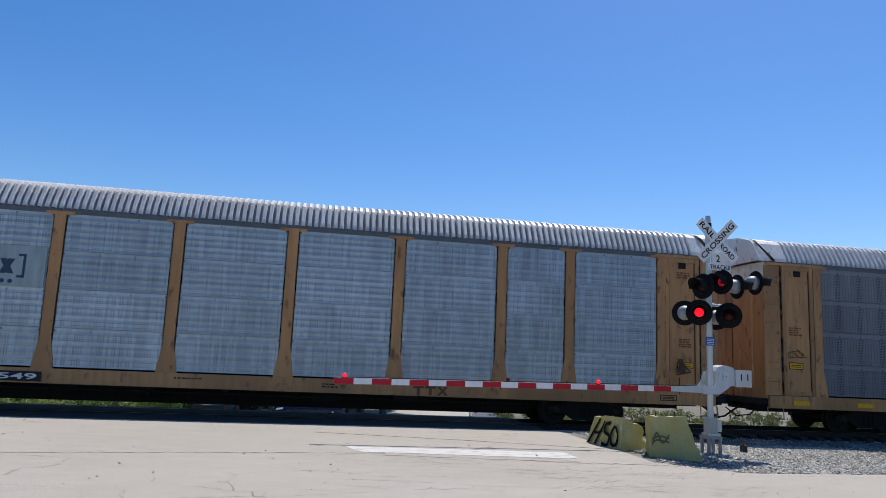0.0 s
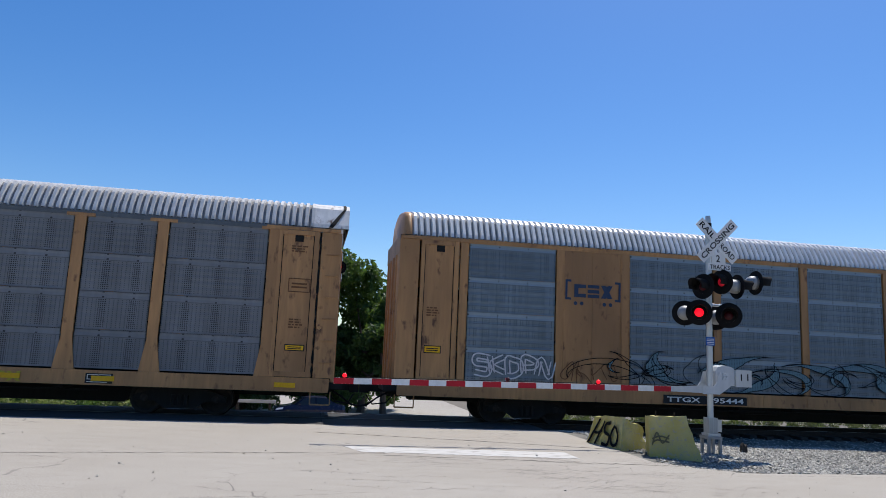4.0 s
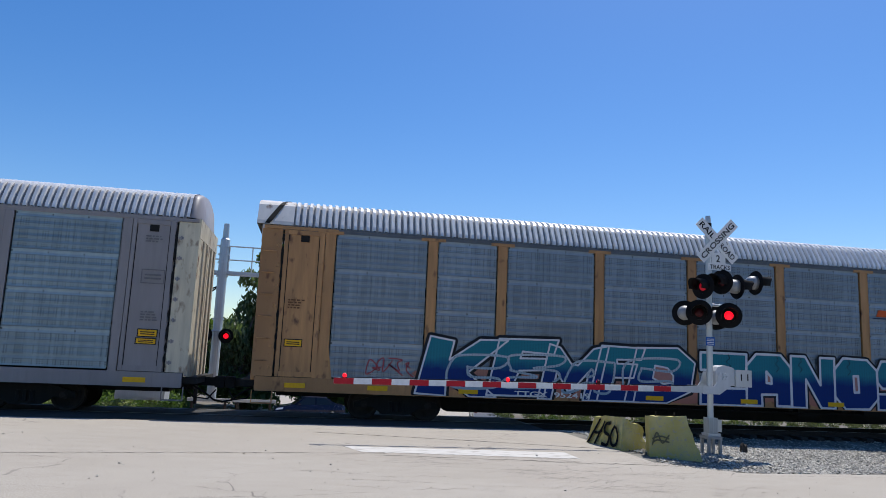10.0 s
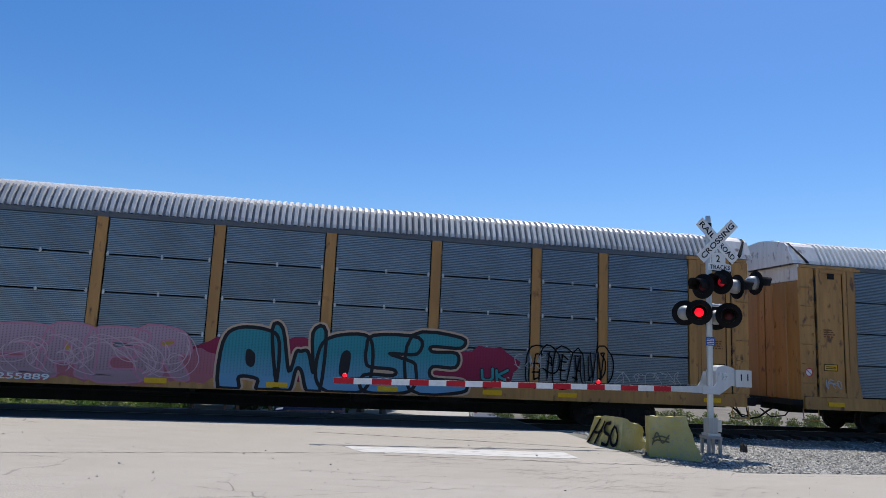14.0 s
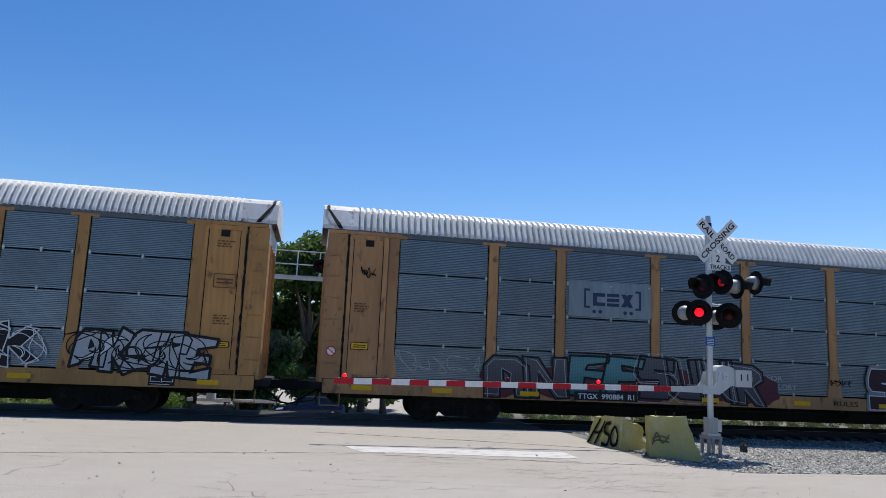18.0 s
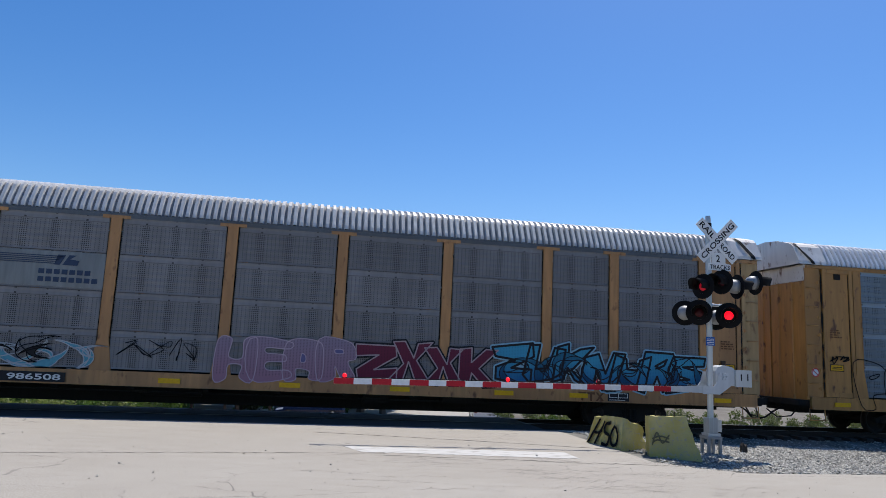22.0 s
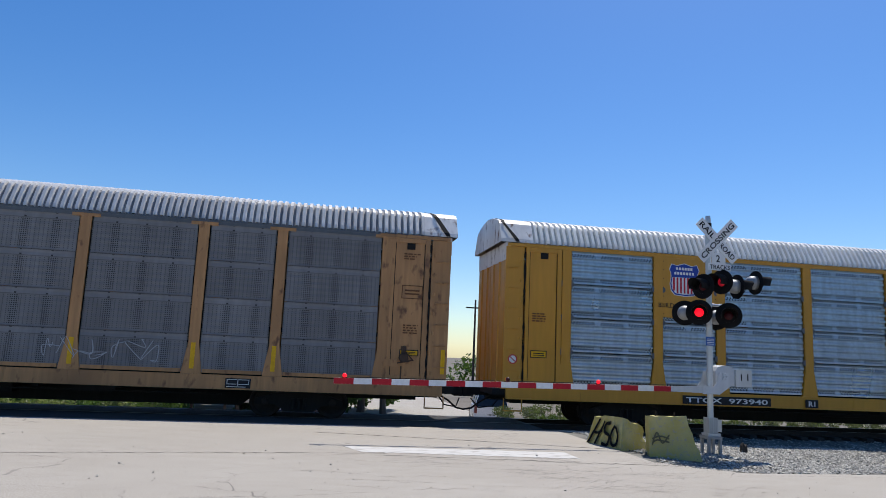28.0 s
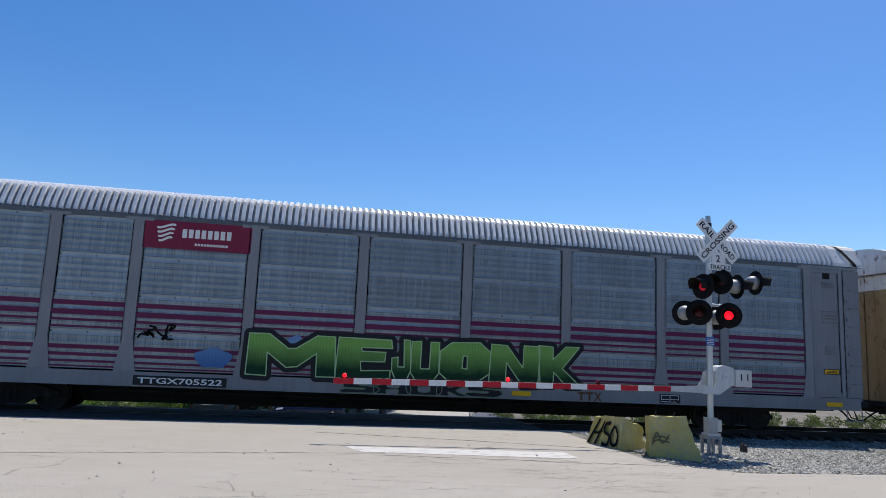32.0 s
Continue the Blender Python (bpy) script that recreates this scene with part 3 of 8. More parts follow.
def corner_mesh(bm, s):
    """Corner of the body between the side panel and the end doors."""
    a, b = sorted((12.98 * s, 13.50 * s))
    box(bm, a, b, -SIDE + 0.02, -SIDE + 0.10, Z_DECK, 4.74)


def hinge_mesh(bm, s):
    a, b = sorted((13.03 * s, 13.09 * s))
    rod(bm, ((a + b) / 2, -SIDE + 0.004, -0.05), ((a + b) / 2, -SIDE + 0.004, 0.05), 0.022, 8)
    box(bm, a - 0.03, b + 0.03, -SIDE + 0.012, -SIDE + 0.024, -0.03, 0.03)


def torn_seal_mesh(bm, s, seed):
    """Ragged rubber strip down the joint of the corner."""
    rnd = random.Random(seed)
    rows = []
    n = 26
    for k in range(n + 1):
        z = Z_DECK + 0.05 + k * (3.6 / n)
        w = rnd.choice((0.008, 0.012, 0.03, 0.045))
        x = 12.95 * s
        rows.append((bm.verts.new((x - w, -SIDE + 0.012 - rnd.uniform(0, 0.012), z)), bm.verts.new((x + w * 0.6, -SIDE + 0.012, z))))
    for p, q in zip(rows, rows[1:]):
        bm.faces.new((p[0], p[1], q[1], q[0]))


def end_stile_mesh(bm, x0, x1):
    box(bm, x0, x1, -SIDE - 0.012, -SIDE + 0.021, Z_DECK, 4.74)


def sill_mesh(bm, side):
    y0, y1 = sorted((side * SIDE, side * (SIDE - 0.09)))
    box(bm, -13.40, 13.40, y0, y1, Z_SILL, Z_DECK - 0.012)
    y0, y1 = sorted((side * (SIDE + 0.012), side * (SIDE - 0.14)))
    box(bm, -13.38, 13.38, y0, y1, Z_SILL - 0.018, Z_SILL + 0.012)
    for k in range(-9, 10):
        box(bm, k * 1.41 - 0.018, k * 1.41 + 0.018, y0 + 0.004, y1 - 0.004, Z_SILL + 0.012, Z_DECK - 0.02)


def underframe_mesh(bm):
    box(bm, -13.4, 13.4, -1.5, 1.5, 0.86, 0.93)
    box(bm, -12.9, 12.9, -0.33, 0.33, 0.42, 0.86)
    prism(bm, [(-8.6, 0.44), (-8.2, 0.13), (8.2, 0.13), (8.6, 0.44)], -0.33, 0.33)
    for k in range(-4, 5):
        prism(bm, [(k * 1.75 - 0.07, 0.52), (k * 1.75 + 0.07, 0.52), (k * 1.75 + 0.07, 0.87), (k * 1.75 - 0.07, 0.87)], -1.46, 1.46)
    rod(bm, (-3.4, -0.9, 0.52), (-1.9, -0.9, 0.52), 0.17, 12)
    box(bm, 2.2, 2.9, -1.15, -0.7, 0.36, 0.72)
    rod(bm, (-7.8, -1.25, 0.46), (7.8, -1.25, 0.46), 0.022, 6)
    box(bm, 4.3, 5.2, -1.3, -0.95, 0.44, 0.80)


def hose_mesh(bm, s):
    tube(bm, [(s * 13.5, -0.45, 0.62), (s * 13.8, -0.42, 0.45), (s * 14.05, -0.35, 0.25), (s * 14.3, -0.30, 0.20)], 0.028)
    tube(bm, [(s * 13.4, -1.0, 0.62), (s * 13.6, -0.95, 0.36), (s * 13.95, -0.8, 0.30), (s * 14.1, -0.5, 0.52)], 0.02)


def step_mesh(bm, s):
    """Corner step and grab irons below the sill."""
    a, b = sorted((12.95 * s, 13.45 * s))
    for x in (a, b):
        rod(bm, (x, -SIDE + 0.04, Z_SILL), (x, -SIDE + 0.02, 0.30), 0.016, 6)
    box(bm, a, b, -SIDE - 0.02, -SIDE + 0.10, 0.28, 0.31)
    rod(bm, (s * 13.47, -SIDE, 0.9), (s * 13.47, SIDE, 0.9), 0.02, 6)


TEXTS = {}


def letters(word, size, material, bold=0.0, shear=0.0, wide=1.0):
    """Flat lettering in the built-in font as a mesh, its lower left corner at 0, 0, upright in the xz plane."""
    key = (word, round(size, 3), material.name, bold, shear, wide)
    if key not in TEXTS:
        cu = bpy.data.curves.new("letters", "FONT")
        cu.body, cu.size, cu.offset, cu.shear = word, size, bold, shear
        cu.resolution_u = 3
        ob = bpy.data.objects.new("letters", cu)
        scene.collection.objects.link(ob)
        me = bpy.data.meshes.new_from_object(ob.evaluated_get(bpy.context.evaluated_depsgraph_get()))
        bpy.data.objects.remove(ob)
        me.transform(Matrix(((wide, 0, 0, 0), (0, 0, -1, 0), (0, 1, 0, 0), (0, 0, 0, 1))))
        me.materials.clear()
        me.materials.append(material)
        TEXTS[key] = me
    return TEXTS[key]


def fit_letters(word, x0, x1, z0, z1, material, bold, parent, depth, name="lettering", label="", shear=0.0):
    """Lettering stretched to a field x0..x1, z0..z1."""
    me = letters(word, 1.0, material, bold, shear)
    xs = [v.co.x for v in me.vertices]
    zs = [v.co.z for v in me.vertices]
    kx, kz = (x1 - x0) / (max(xs) - min(xs)), (z1 - z0) / (max(zs) - min(zs))
    me2 = me.copy()
    me2.transform(Matrix.Translation((x0, depth, z0)) @ Matrix.Diagonal((kx, 1, kz, 1)) @ Matrix.Translation((-min(xs), 0, -min(zs))))
    return part(name, me2, material, parent, label)


def plate(bm, x0, x1, z0, z1, y, t=0.004):
    box(bm, x0, x1, y - t, y, z0, z1)


def bars_mesh(bm, x0, z0, widths, h, y, gap=0.03, t=0.003):
    x = x0
    for w in widths:
        plate(bm, x, x + w, z0, z0 + h, y, t)
        x += w + gap


def stencil(parent, x, z, w, rows, material, seed=1, h=0.035):
    """Small stencilled lines of data that are too fine to read."""
    rnd = random.Random(seed)
    bm = bmesh.new()
    for r in range(rows):
        xx, end = x, x + w * rnd.uniform(0.65, 1.0)
        while xx < end:
            k = rnd.uniform(0.04, 0.14)
            plate(bm, xx, min(xx + k, end), z - r * h * 1.9, z - r * h * 1.9 + h, -SIDE - 0.001, 0.003)
            xx += k + 0.03
    part("stencil", bm, material, parent, "lines of small stencilled data")["kind"] = "stuff"


def frame_sign(parent, x, z, w, h, material, fill=None, label="small framed notice"):
    bm = bmesh.new()
    t = 0.022
    plate(bm, x, x + w, z, z + t, -SIDE - 0.001)
    plate(bm, x, x + w, z + h - t, z + h, -SIDE - 0.001)
    plate(bm, x, x + t, z + t, z + h - t, -SIDE - 0.001)
    plate(bm, x + w - t, x + w, z + t, z + h - t, -SIDE - 0.001)
    for k in (0.3, 0.55):
        plate(bm, x + 0.15 * w, x + 0.85 * w, z + k * h, z + k * h + 0.12 * h, -SIDE - 0.001)
    sign = part("notice", bm, material, parent, label)
    sign["kind"] = "stuff"
    if fill:
        bm = bmesh.new()
        plate(bm, x + t, x + w - t, z + t, z + h - t, -SIDE + 0.002, 0.0025)
        part("notice_field", bm, fill, sign)


def no_smoking(parent, x, z):
    bm = bmesh.new()
    lathe(bm, [(0.0, 0.13), (-0.004, 0.13)], 24)
    disc = part("sticker", bm, WHITE, parent, "round white sticker with a red slashed ring", pose(x, -SIDE + 0.012, z))
    bm = bmesh.new()
    n = 24
    a = [bm.verts.new((0.13 * math.cos(i * 6.2832 / n), -0.007, 0.13 * math.sin(i * 6.2832 / n))) for i in range(n)]
    b = [bm.verts.new((0.10 * math.cos(i * 6.2832 / n), -0.007, 0.10 * math.sin(i * 6.2832 / n))) for i in range(n)]
    for i in range(n):
        bm.faces.new((a[i], a[(i + 1) % n], b[(i + 1) % n], b[i]))
    box(bm, -0.1, 0.1, -0.008, -0.006, -0.012, 0.012)
    for v in bm.verts[-8:]:
        v.co = Matrix.Rotation(radians(40), 3, "Y") @ v.co
    part("ring", bm, RED, disc)


def shield(parent, xc, z0, z1, slogan=True):
    """Shield emblem: blue field over red and white stripes."""
    h = z1 - z0
    w = h * 0.95

    def edge(k):
        o = [(-0.34, 0.03), (0.0, 0.0), (0.34, 0.03), (0.46, 0.16), (0.5, 0.36), (0.46, 0.58), (0.47, 0.70), (0.52, 0.80), (0.44, 0.97), (0.25, 0.93), (0.0, 1.0), (-0.25, 0.93), (-0.44, 0.97), (-0.52, 0.80), (-0.47, 0.70), (-0.46, 0.58), (-0.5, 0.36), (-0.46, 0.16)]
        return [(xc + x * w * k, (z0 + z1) / 2 + (z - 0.5) * h * k) for x, z in o]
    y = -SIDE - 0.004
    bm = bmesh.new()
    prism(bm, edge(1.0), y - 0.004, y)
    sh = part("emblem", bm, BLUE, parent, "shield emblem, blue over red and white stripes")
    bm = bmesh.new()
    prism(bm, edge(1.045), y - 0.0025, y + 0.001)
    part("emblem_border", bm, WHITE, sh, "white border of the shield")
    bm = bmesh.new()
    low = [(x, min(z, z0 + 0.56 * h)) for x, z in edge(0.92)]
    prism(bm, low[:6] + [(xc + 0.43 * w, z0 + 0.57 * h), (xc - 0.43 * w, z0 + 0.57 * h)] + low[15:], y - 0.007, y - 0.003)
    part("white_field", bm, WHITE, sh)
    bm = bmesh.new()
    for k in range(7):
        x = xc + (k - 3) * 0.125 * w
        zz = z0 + (0.075 if abs(k - 3) < 3 else 0.15) * h
        plate(bm, x - 0.031 * w, x + 0.031 * w, zz, z0 + 0.565 * h, y - 0.006)
    part("stripes", bm, RED, sh)
    bm = bmesh.new()
    bars_mesh(bm, xc - 0.30 * w, z0 + 0.80 * h, [0.075 * w] * 6, 0.085 * h, y - 0.004, 0.028 * w)
    bars_mesh(bm, xc - 0.36 * w, z0 + 0.655 * h, [0.075 * w] * 7, 0.085 * h, y - 0.004, 0.03 * w)
    part("emblem_bars", bm, WHITE, sh, "white bars across the blue field")
    if slogan:
        fit_letters("BUILDING AMERICA", xc - 0.80, xc + 0.80, z0 - 0.36, z0 - 0.23, BLACK, 0.012, parent, -SIDE - 0.006, "slogan", "black slogan lettering")


def bracket_logo(parent, x0, x1, z0, z1, material, sheet=None):
    """Square brackets round heavy block letters, with dots below."""
    y = -SIDE + 0.003
    if sheet:
        bm = bmesh.new()
        box(bm, x0 - 0.45, x1 + 0.45, y, y + 0.02, z0 - 0.22, z1 + 0.2)
        part("logo_sheet", bm, sheet, parent, "plain pale sheet carrying an emblem")
    bm = bmesh.new()
    t = 0.06
    for x, s in ((x0, 1), (x1, -1)):
        a, b = sorted((x, x + s * t))
        plate(bm, a, b, z0, z1, y)
        a, b = sorted((x + s * t, x + s * 0.17))
        plate(bm, a, b, z1 - t, z1, y)
        plate(bm, a, b, z0, z0 + t, y)
    lw = (x1 - x0 - 0.6) / 3
    zc, h = (z0 + z1) / 2 - 0.02, 0.36
    for k in range(3):
        a = x0 + 0.26 + k * (lw + 0.05)
        if k == 0:
            plate(bm, a, a + 0.12, zc - h / 2, zc + h / 2, y)
            plate(bm, a + 0.12, a + lw, zc - h / 2, zc - h / 2 + 0.1, y)
            plate(bm, a + 0.12, a + lw, zc + h / 2 - 0.1, zc + h / 2, y)
        elif k == 1:
            plate(bm, a, a + lw, zc + 0.09, zc + h / 2, y)
            plate(bm, a, a + lw, zc - 0.05, zc + 0.045, y)
            plate(bm, a, a + lw, zc - h / 2, zc - 0.09, y)
        else:
            prism(bm, [(a, zc - h / 2), (a + 0.15, zc - h / 2), (a + lw, zc + h / 2), (a + lw - 0.15, zc + h / 2)], y - 0.0055, y)
            prism(bm, [(a + lw - 0.15, zc - h / 2), (a + lw, zc - h / 2), (a + 0.15, zc + h / 2), (a, zc + h / 2)], y - 0.004, y)
    for x in (x0 + 0.3, x0 + 0.48, x1 - 0.48, x1 - 0.3):
        prism(bm, [(x + 0.055 * math.cos(i * 0.785), z0 - 0.09 + 0.055 * math.sin(i * 0.785)) for i in range(8)], y - 0.004, y)
    part("emblem", bm, material, parent, "heavy block emblem between square brackets")


def number_board(parent, x0, x1, dark=True, mark="", ink=None):
    """Reporting mark and number on the sill, pale on a black board or stencilled straight on the paint."""
    y = -SIDE - 0.036
    z0, z1 = 0.64, 0.87
    host = parent
    if dark:
        bm = bmesh.new()
        plate(bm, x0, x1, z0, z1, y)
        host = part("number_board", bm, BLACK, parent, "black board with pale reporting marks")
    if mark:
        fit_letters(mark, x0 + 0.1, x1 - 0.1, z0 + 0.04, z1 - 0.045, ink or WHITE, 0.02, host, y - 0.007, "reporting_mark", "stencilled reporting mark and number")
        return
    bm = bmesh.new()
    w = (x1 - x0) * 0.066
    bars_mesh(bm, x0 + 0.1, z0 + 0.04, [w] * 4, 0.14, y - 0.003, w * 0.28)
    bars_mesh(bm, x0 + 0.55 * (x1 - x0), z0 + 0.04, [w * 0.85] * 6, 0.14, y - 0.003, w * 0.25)
    part("number_bars", bm, ink or WHITE, host, "pale bars where the running number stands")


def wagon(label, body, sheet, roof, kind="rack", ribs=6, rib_depth=0.009, tee=True, flare=True, caps=CAP_WHITE, eave=None, ends=None, plates=(), solid_bays=(), n_sheets=4, chamfer=0.0, ladder=(True, True), ragged=(False, True)):
    """A covered car carrier: long flat wagon with posts, side sheets, ribbed roof and end doors."""
    car = thing("car_carrier_wagon", label, "railway wagon", "wagons of the train")
    for side in (-1, 1):
        part("side_sill", stored(("side_sill", side), body, lambda bm: sill_mesh(bm, side)), body, car)
    part("underframe", stored("underframe", BLACK_STEEL, underframe_mesh), BLACK_STEEL, car, "grimy black underframe with brake gear")
    for s in (-1, 1):
        part("coupler", stored(("coupler", s), BLACK_STEEL, lambda bm: coupler_mesh(bm, s)), BLACK_STEEL, car, "black knuckle coupler")
        part("air_hose", stored(("air_hose", s), SEAL, lambda bm: hose_mesh(bm, s), True), SEAL, car, "drooping black brake hose")
        part("corner_step", stored(("corner_step", s), body, lambda bm: step_mesh(bm, s)), body, car)
    trucks = []
    for s in (-1, 1):
        truck = part("truck", stored("truck", BLACK_STEEL, lambda bm: (box(bm, -0.2, 0.2, -1.0, 1.0, 0.36, 0.62), box(bm, -0.5, 0.5, -0.3, 0.3, 0.5, 0.66))), BLACK_STEEL, car, "two-axle truck, black with road dirt", pose(9.73 * s, 0, RAIL_Z))
        for q in (-1, 1):
            part("side_frame", stored(("side_frame", q), BLACK_STEEL, lambda bm: frame_side_mesh(bm, q)), BLACK_STEEL, truck)
            w = part("wheelset", stored("wheelset", WHEEL_STEEL, wheelset_mesh), WHEEL_STEEL, truck, "brown steel wheels on an axle", pose(0.86 * q, 0, 0.405))
            trucks.append(w)
    # posts and sheets, both sides
    h = (Z_EAVE - Z_DECK) / n_sheets
    seam = 0.035 if ribs > 10 else (0.03 if ribs <= 5 else 0.012)
    pw = 0.20 if kind == "closed" else 0.24
    post = stored(("post", tee, flare, pw), body, lambda bm: post_mesh(bm, tee, flare, pw))
    for turn in (0, 180):
        m0 = pose(0, 0, 0, 0, 0, turn)
        for px in POSTS:
            part("post", post, body, car, at=m0 @ pose(px, 0, 0))
        for i in range(9):
            j = i if turn == 0 else 8 - i
            x0, x1 = POSTS[i] + pw / 2 - 0.005, POSTS[i + 1] - pw / 2 + 0.005
            if j in solid_bays:
                def door_build(bm, w=x1 - x0):
                    box(bm, 0, w, 0.0, 0.03, Z_DECK, Z_EAVE)
                    for k in (0.02, 0.5, 0.98):
                        box(bm, w * k - 0.02, w * k + 0.02, -0.012, 0.0, Z_DECK, Z_EAVE)
                    for z in (2.1, 3.55, 4.0):
                        for k in range(9):
                            box(bm, w * (0.12 + 0.095 * k) - 0.012, w * (0.12 + 0.095 * k) + 0.012, -0.008, 0.0, z + 0.04 * math.sin(k), z + 0.03 + 0.04 * math.sin(k))
                part("side_door", stored(("side_door", round(x1 - x0, 2)), body, door_build), body, car, "plain riveted side door", m0 @ pose(x0, -SHEET - 0.006, 0))
                continue
            for k in range(n_sheets):
                cut = chamfer if k == 0 else 0.0
                inset = 0.05 if turn == 0 else 0.0
                me = stored(("panel", round(x1 - x0, 2), ribs, rib_depth, cut, turn), sheet, lambda bm: sheet_mesh(bm, x1 - x0 - 2 * inset, h - (seam if turn == 0 else 0.004), ribs, rib_depth, cut))
                part("panel", me, sheet, car, at=m0 @ pose(x0 + inset, -SHEET, Z_DECK + (0.03 if turn == 0 else 0.002) + k * h))
        ev = eave or EAVE_SHADE_SLATE
        part("eave_rail", stored("eave_rail", ev, lambda bm: (box(bm, -13.0, 13.0, -SIDE + 0.006, -SIDE + 0.10, Z_EAVE + 0.002, 4.80), box(bm, -13.0, 13.0, -SIDE - 0.004, -SIDE + 0.06, 4.80, 4.845))), ev, car, at=m0)
    part("upper_deck", stored("upper_deck", BLACK_STEEL, lambda bm: (box(bm, -13.2, 13.2, -1.45, 1.45, 2.15, 2.2), box(bm, -13.2, 13.2, -1.45, 1.45, 3.4, 3.45))), BLACK_STEEL, car, "dark inner loading decks")
    half = 12.75 if kind == "rack" else 13.22
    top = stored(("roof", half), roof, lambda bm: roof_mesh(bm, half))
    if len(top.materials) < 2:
        top.materials.append(ROOF_GROOVE_SHADE_PALE if roof == ROOF_WHITE else ROOF_GROOVE_SHADE)
    part("roof", top, roof, car, "ribbed sheet-metal roof, its grooves coloured darker for shade")
    for s in (-1, 1):
        cap = caps if kind == "rack" else body
        x1 = 13.66 if kind == "rack" else 13.4
        part("roof_end", stored(("roof_end", s, half), cap, lambda bm: cap_mesh(bm, s * (half - 0.02), s * x1, 0.0 if kind == "rack" else 0.07), kind != "rack"), cap, car, "smooth roof sheet over the end")
        if kind == "rack":
            torn = ragged[0 if s < 0 else 1]
            part("roof_seal", stored(("roof_seal", s, torn), SEAL, lambda bm: seal_mesh(bm, s, torn)), SEAL, car, "black rubber strip across the roof")
        a, b = sorted((11.88 * s, 12.93 * s))
        part("end_panel", stored(("end_panel", s), body, lambda bm: box(bm, a, b, -SIDE + 0.022, -SIDE + 0.08, Z_DECK, 4.74)), body, car, "fixed end panel of the side")
        for x0, x1 in ((a + 0.01, a + 0.10), (b - 0.14, b - 0.02)):
            part("stile", stored(("stile", round(x0, 2)), body, lambda bm: end_stile_mesh(bm, x0, x1)), body, car)
            part("seam", stored(("seam", round(x0, 2), s), SEAL, lambda bm: box(bm, *((x1 + 0.004, x1 + 0.022) if x0 < (a + b) / 2 else (x0 - 0.022, x0 - 0.004)), -SIDE + 0.014, -SIDE + 0.0218, Z_DECK + 0.14, 4.61)), SEAL, car, "dark open seam beside the frame")
        for z0, z1 in ((4.62, 4.735), (Z_DECK + 0.002, Z_DECK + 0.13)):
            part("rail", stored(("rail", s, z0), body, lambda bm: box(bm, a + 0.104, b - 0.144, -SIDE - 0.008, -SIDE + 0.0205, z0, z1)), body, car)
        part("end_panel", stored(("end_panel_far", s), body, lambda bm: box(bm, *sorted((11.88 * s, 13.41 * s)), SIDE - 0.08, SIDE - 0.022, Z_DECK, 4.74)), body, car, "fixed end panel of the side")
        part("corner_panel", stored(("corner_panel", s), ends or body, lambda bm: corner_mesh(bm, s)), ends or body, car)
        part("hatch", stored(("hatch", s), SEAL, lambda bm: box(bm, *sorted((12.29 * s, 12.51 * s)), -SIDE + 0.004, -SIDE + 0.03, 4.44, 4.61)), SEAL, car, "small dark opening at the panel's head")
        if kind == "rack":
            for k in range(6):
                part("rung", stored(("rung", s), body, lambda bm: (rod(bm, (13.12 * s, -SIDE - 0.03, 0), (13.44 * s, -SIDE - 0.03, 0), 0.014, 6), rod(bm, (13.13 * s, -SIDE - 0.03, 0), (13.13 * s, -SIDE + 0.03, 0), 0.012, 6), rod(bm, (13.43 * s, -SIDE - 0.03, 0), (13.43 * s, -SIDE + 0.03, 0), 0.012, 6))), body, car, "grab iron of the corner ladder", pose(0, 0, 1.35 + 0.56 * k))
        if ladder[0 if s < 0 else 1]:
            for k in range(7):
                part("hinge", stored(("hinge", s), body, lambda bm: hinge_mesh(bm, s)), body, car, at=pose(0, 0, 1.2 + 0.52 * k))
            part("door_seal", stored(("door_seal", s, len(CARS) % 3), SEAL, lambda bm: torn_seal_mesh(bm, s, len(CARS) + 3 * s)), SEAL, car, "torn black rubber seal")
        part("header", stored(("header", s), body, lambda bm: box(bm, *sorted((11.55 * s, 13.46 * s)), -SIDE - 0.014, -SIDE + 0.09, 4.745, 4.83)), body, car)
        for q in (-1, 1):
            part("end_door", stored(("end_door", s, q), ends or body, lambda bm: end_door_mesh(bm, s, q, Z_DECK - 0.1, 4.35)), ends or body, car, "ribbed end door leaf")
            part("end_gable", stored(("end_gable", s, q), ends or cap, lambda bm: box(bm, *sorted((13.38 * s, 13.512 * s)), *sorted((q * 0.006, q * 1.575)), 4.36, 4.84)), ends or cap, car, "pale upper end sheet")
        part("end_platform", stored(("end_platform", s), BLACK_STEEL, lambda bm: box(bm, *sorted((13.40 * s, 13.75 * s)), -1.5, 1.5, 0.70, 0.86)), BLACK_STEEL, car)
    if chamfer:
        for px in POSTS:
            for k in range(1, n_sheets):
                for s in (-1, 1):
                    part("lug", stored(("lug", s), EAVE_SHADE_SLATE, lambda bm: prism(bm, [(s * a, b) for a, b in ((0.115, -0.085), (0.165, -0.085), (0.215, -0.035), (0.215, 0.035), (0.165, 0.085), (0.115, 0.085))][::s], -SHEET - 0.03, -SHEET + 0.005)), EAVE_SHADE_SLATE, car, "small slate-grey bolted lug", pose(px, 0, Z_DECK + 0.01 + k * h))
    if ribs > 10:
        spots = [(px + q * 0.20, k) for px in POSTS[1:-1] for q in (-1, 1) for k in range(1, n_sheets)]
        spots += [((p + q) / 2 + 0.07, k) for p, q in zip(POSTS, POSTS[1:]) for k in range(n_sheets)]
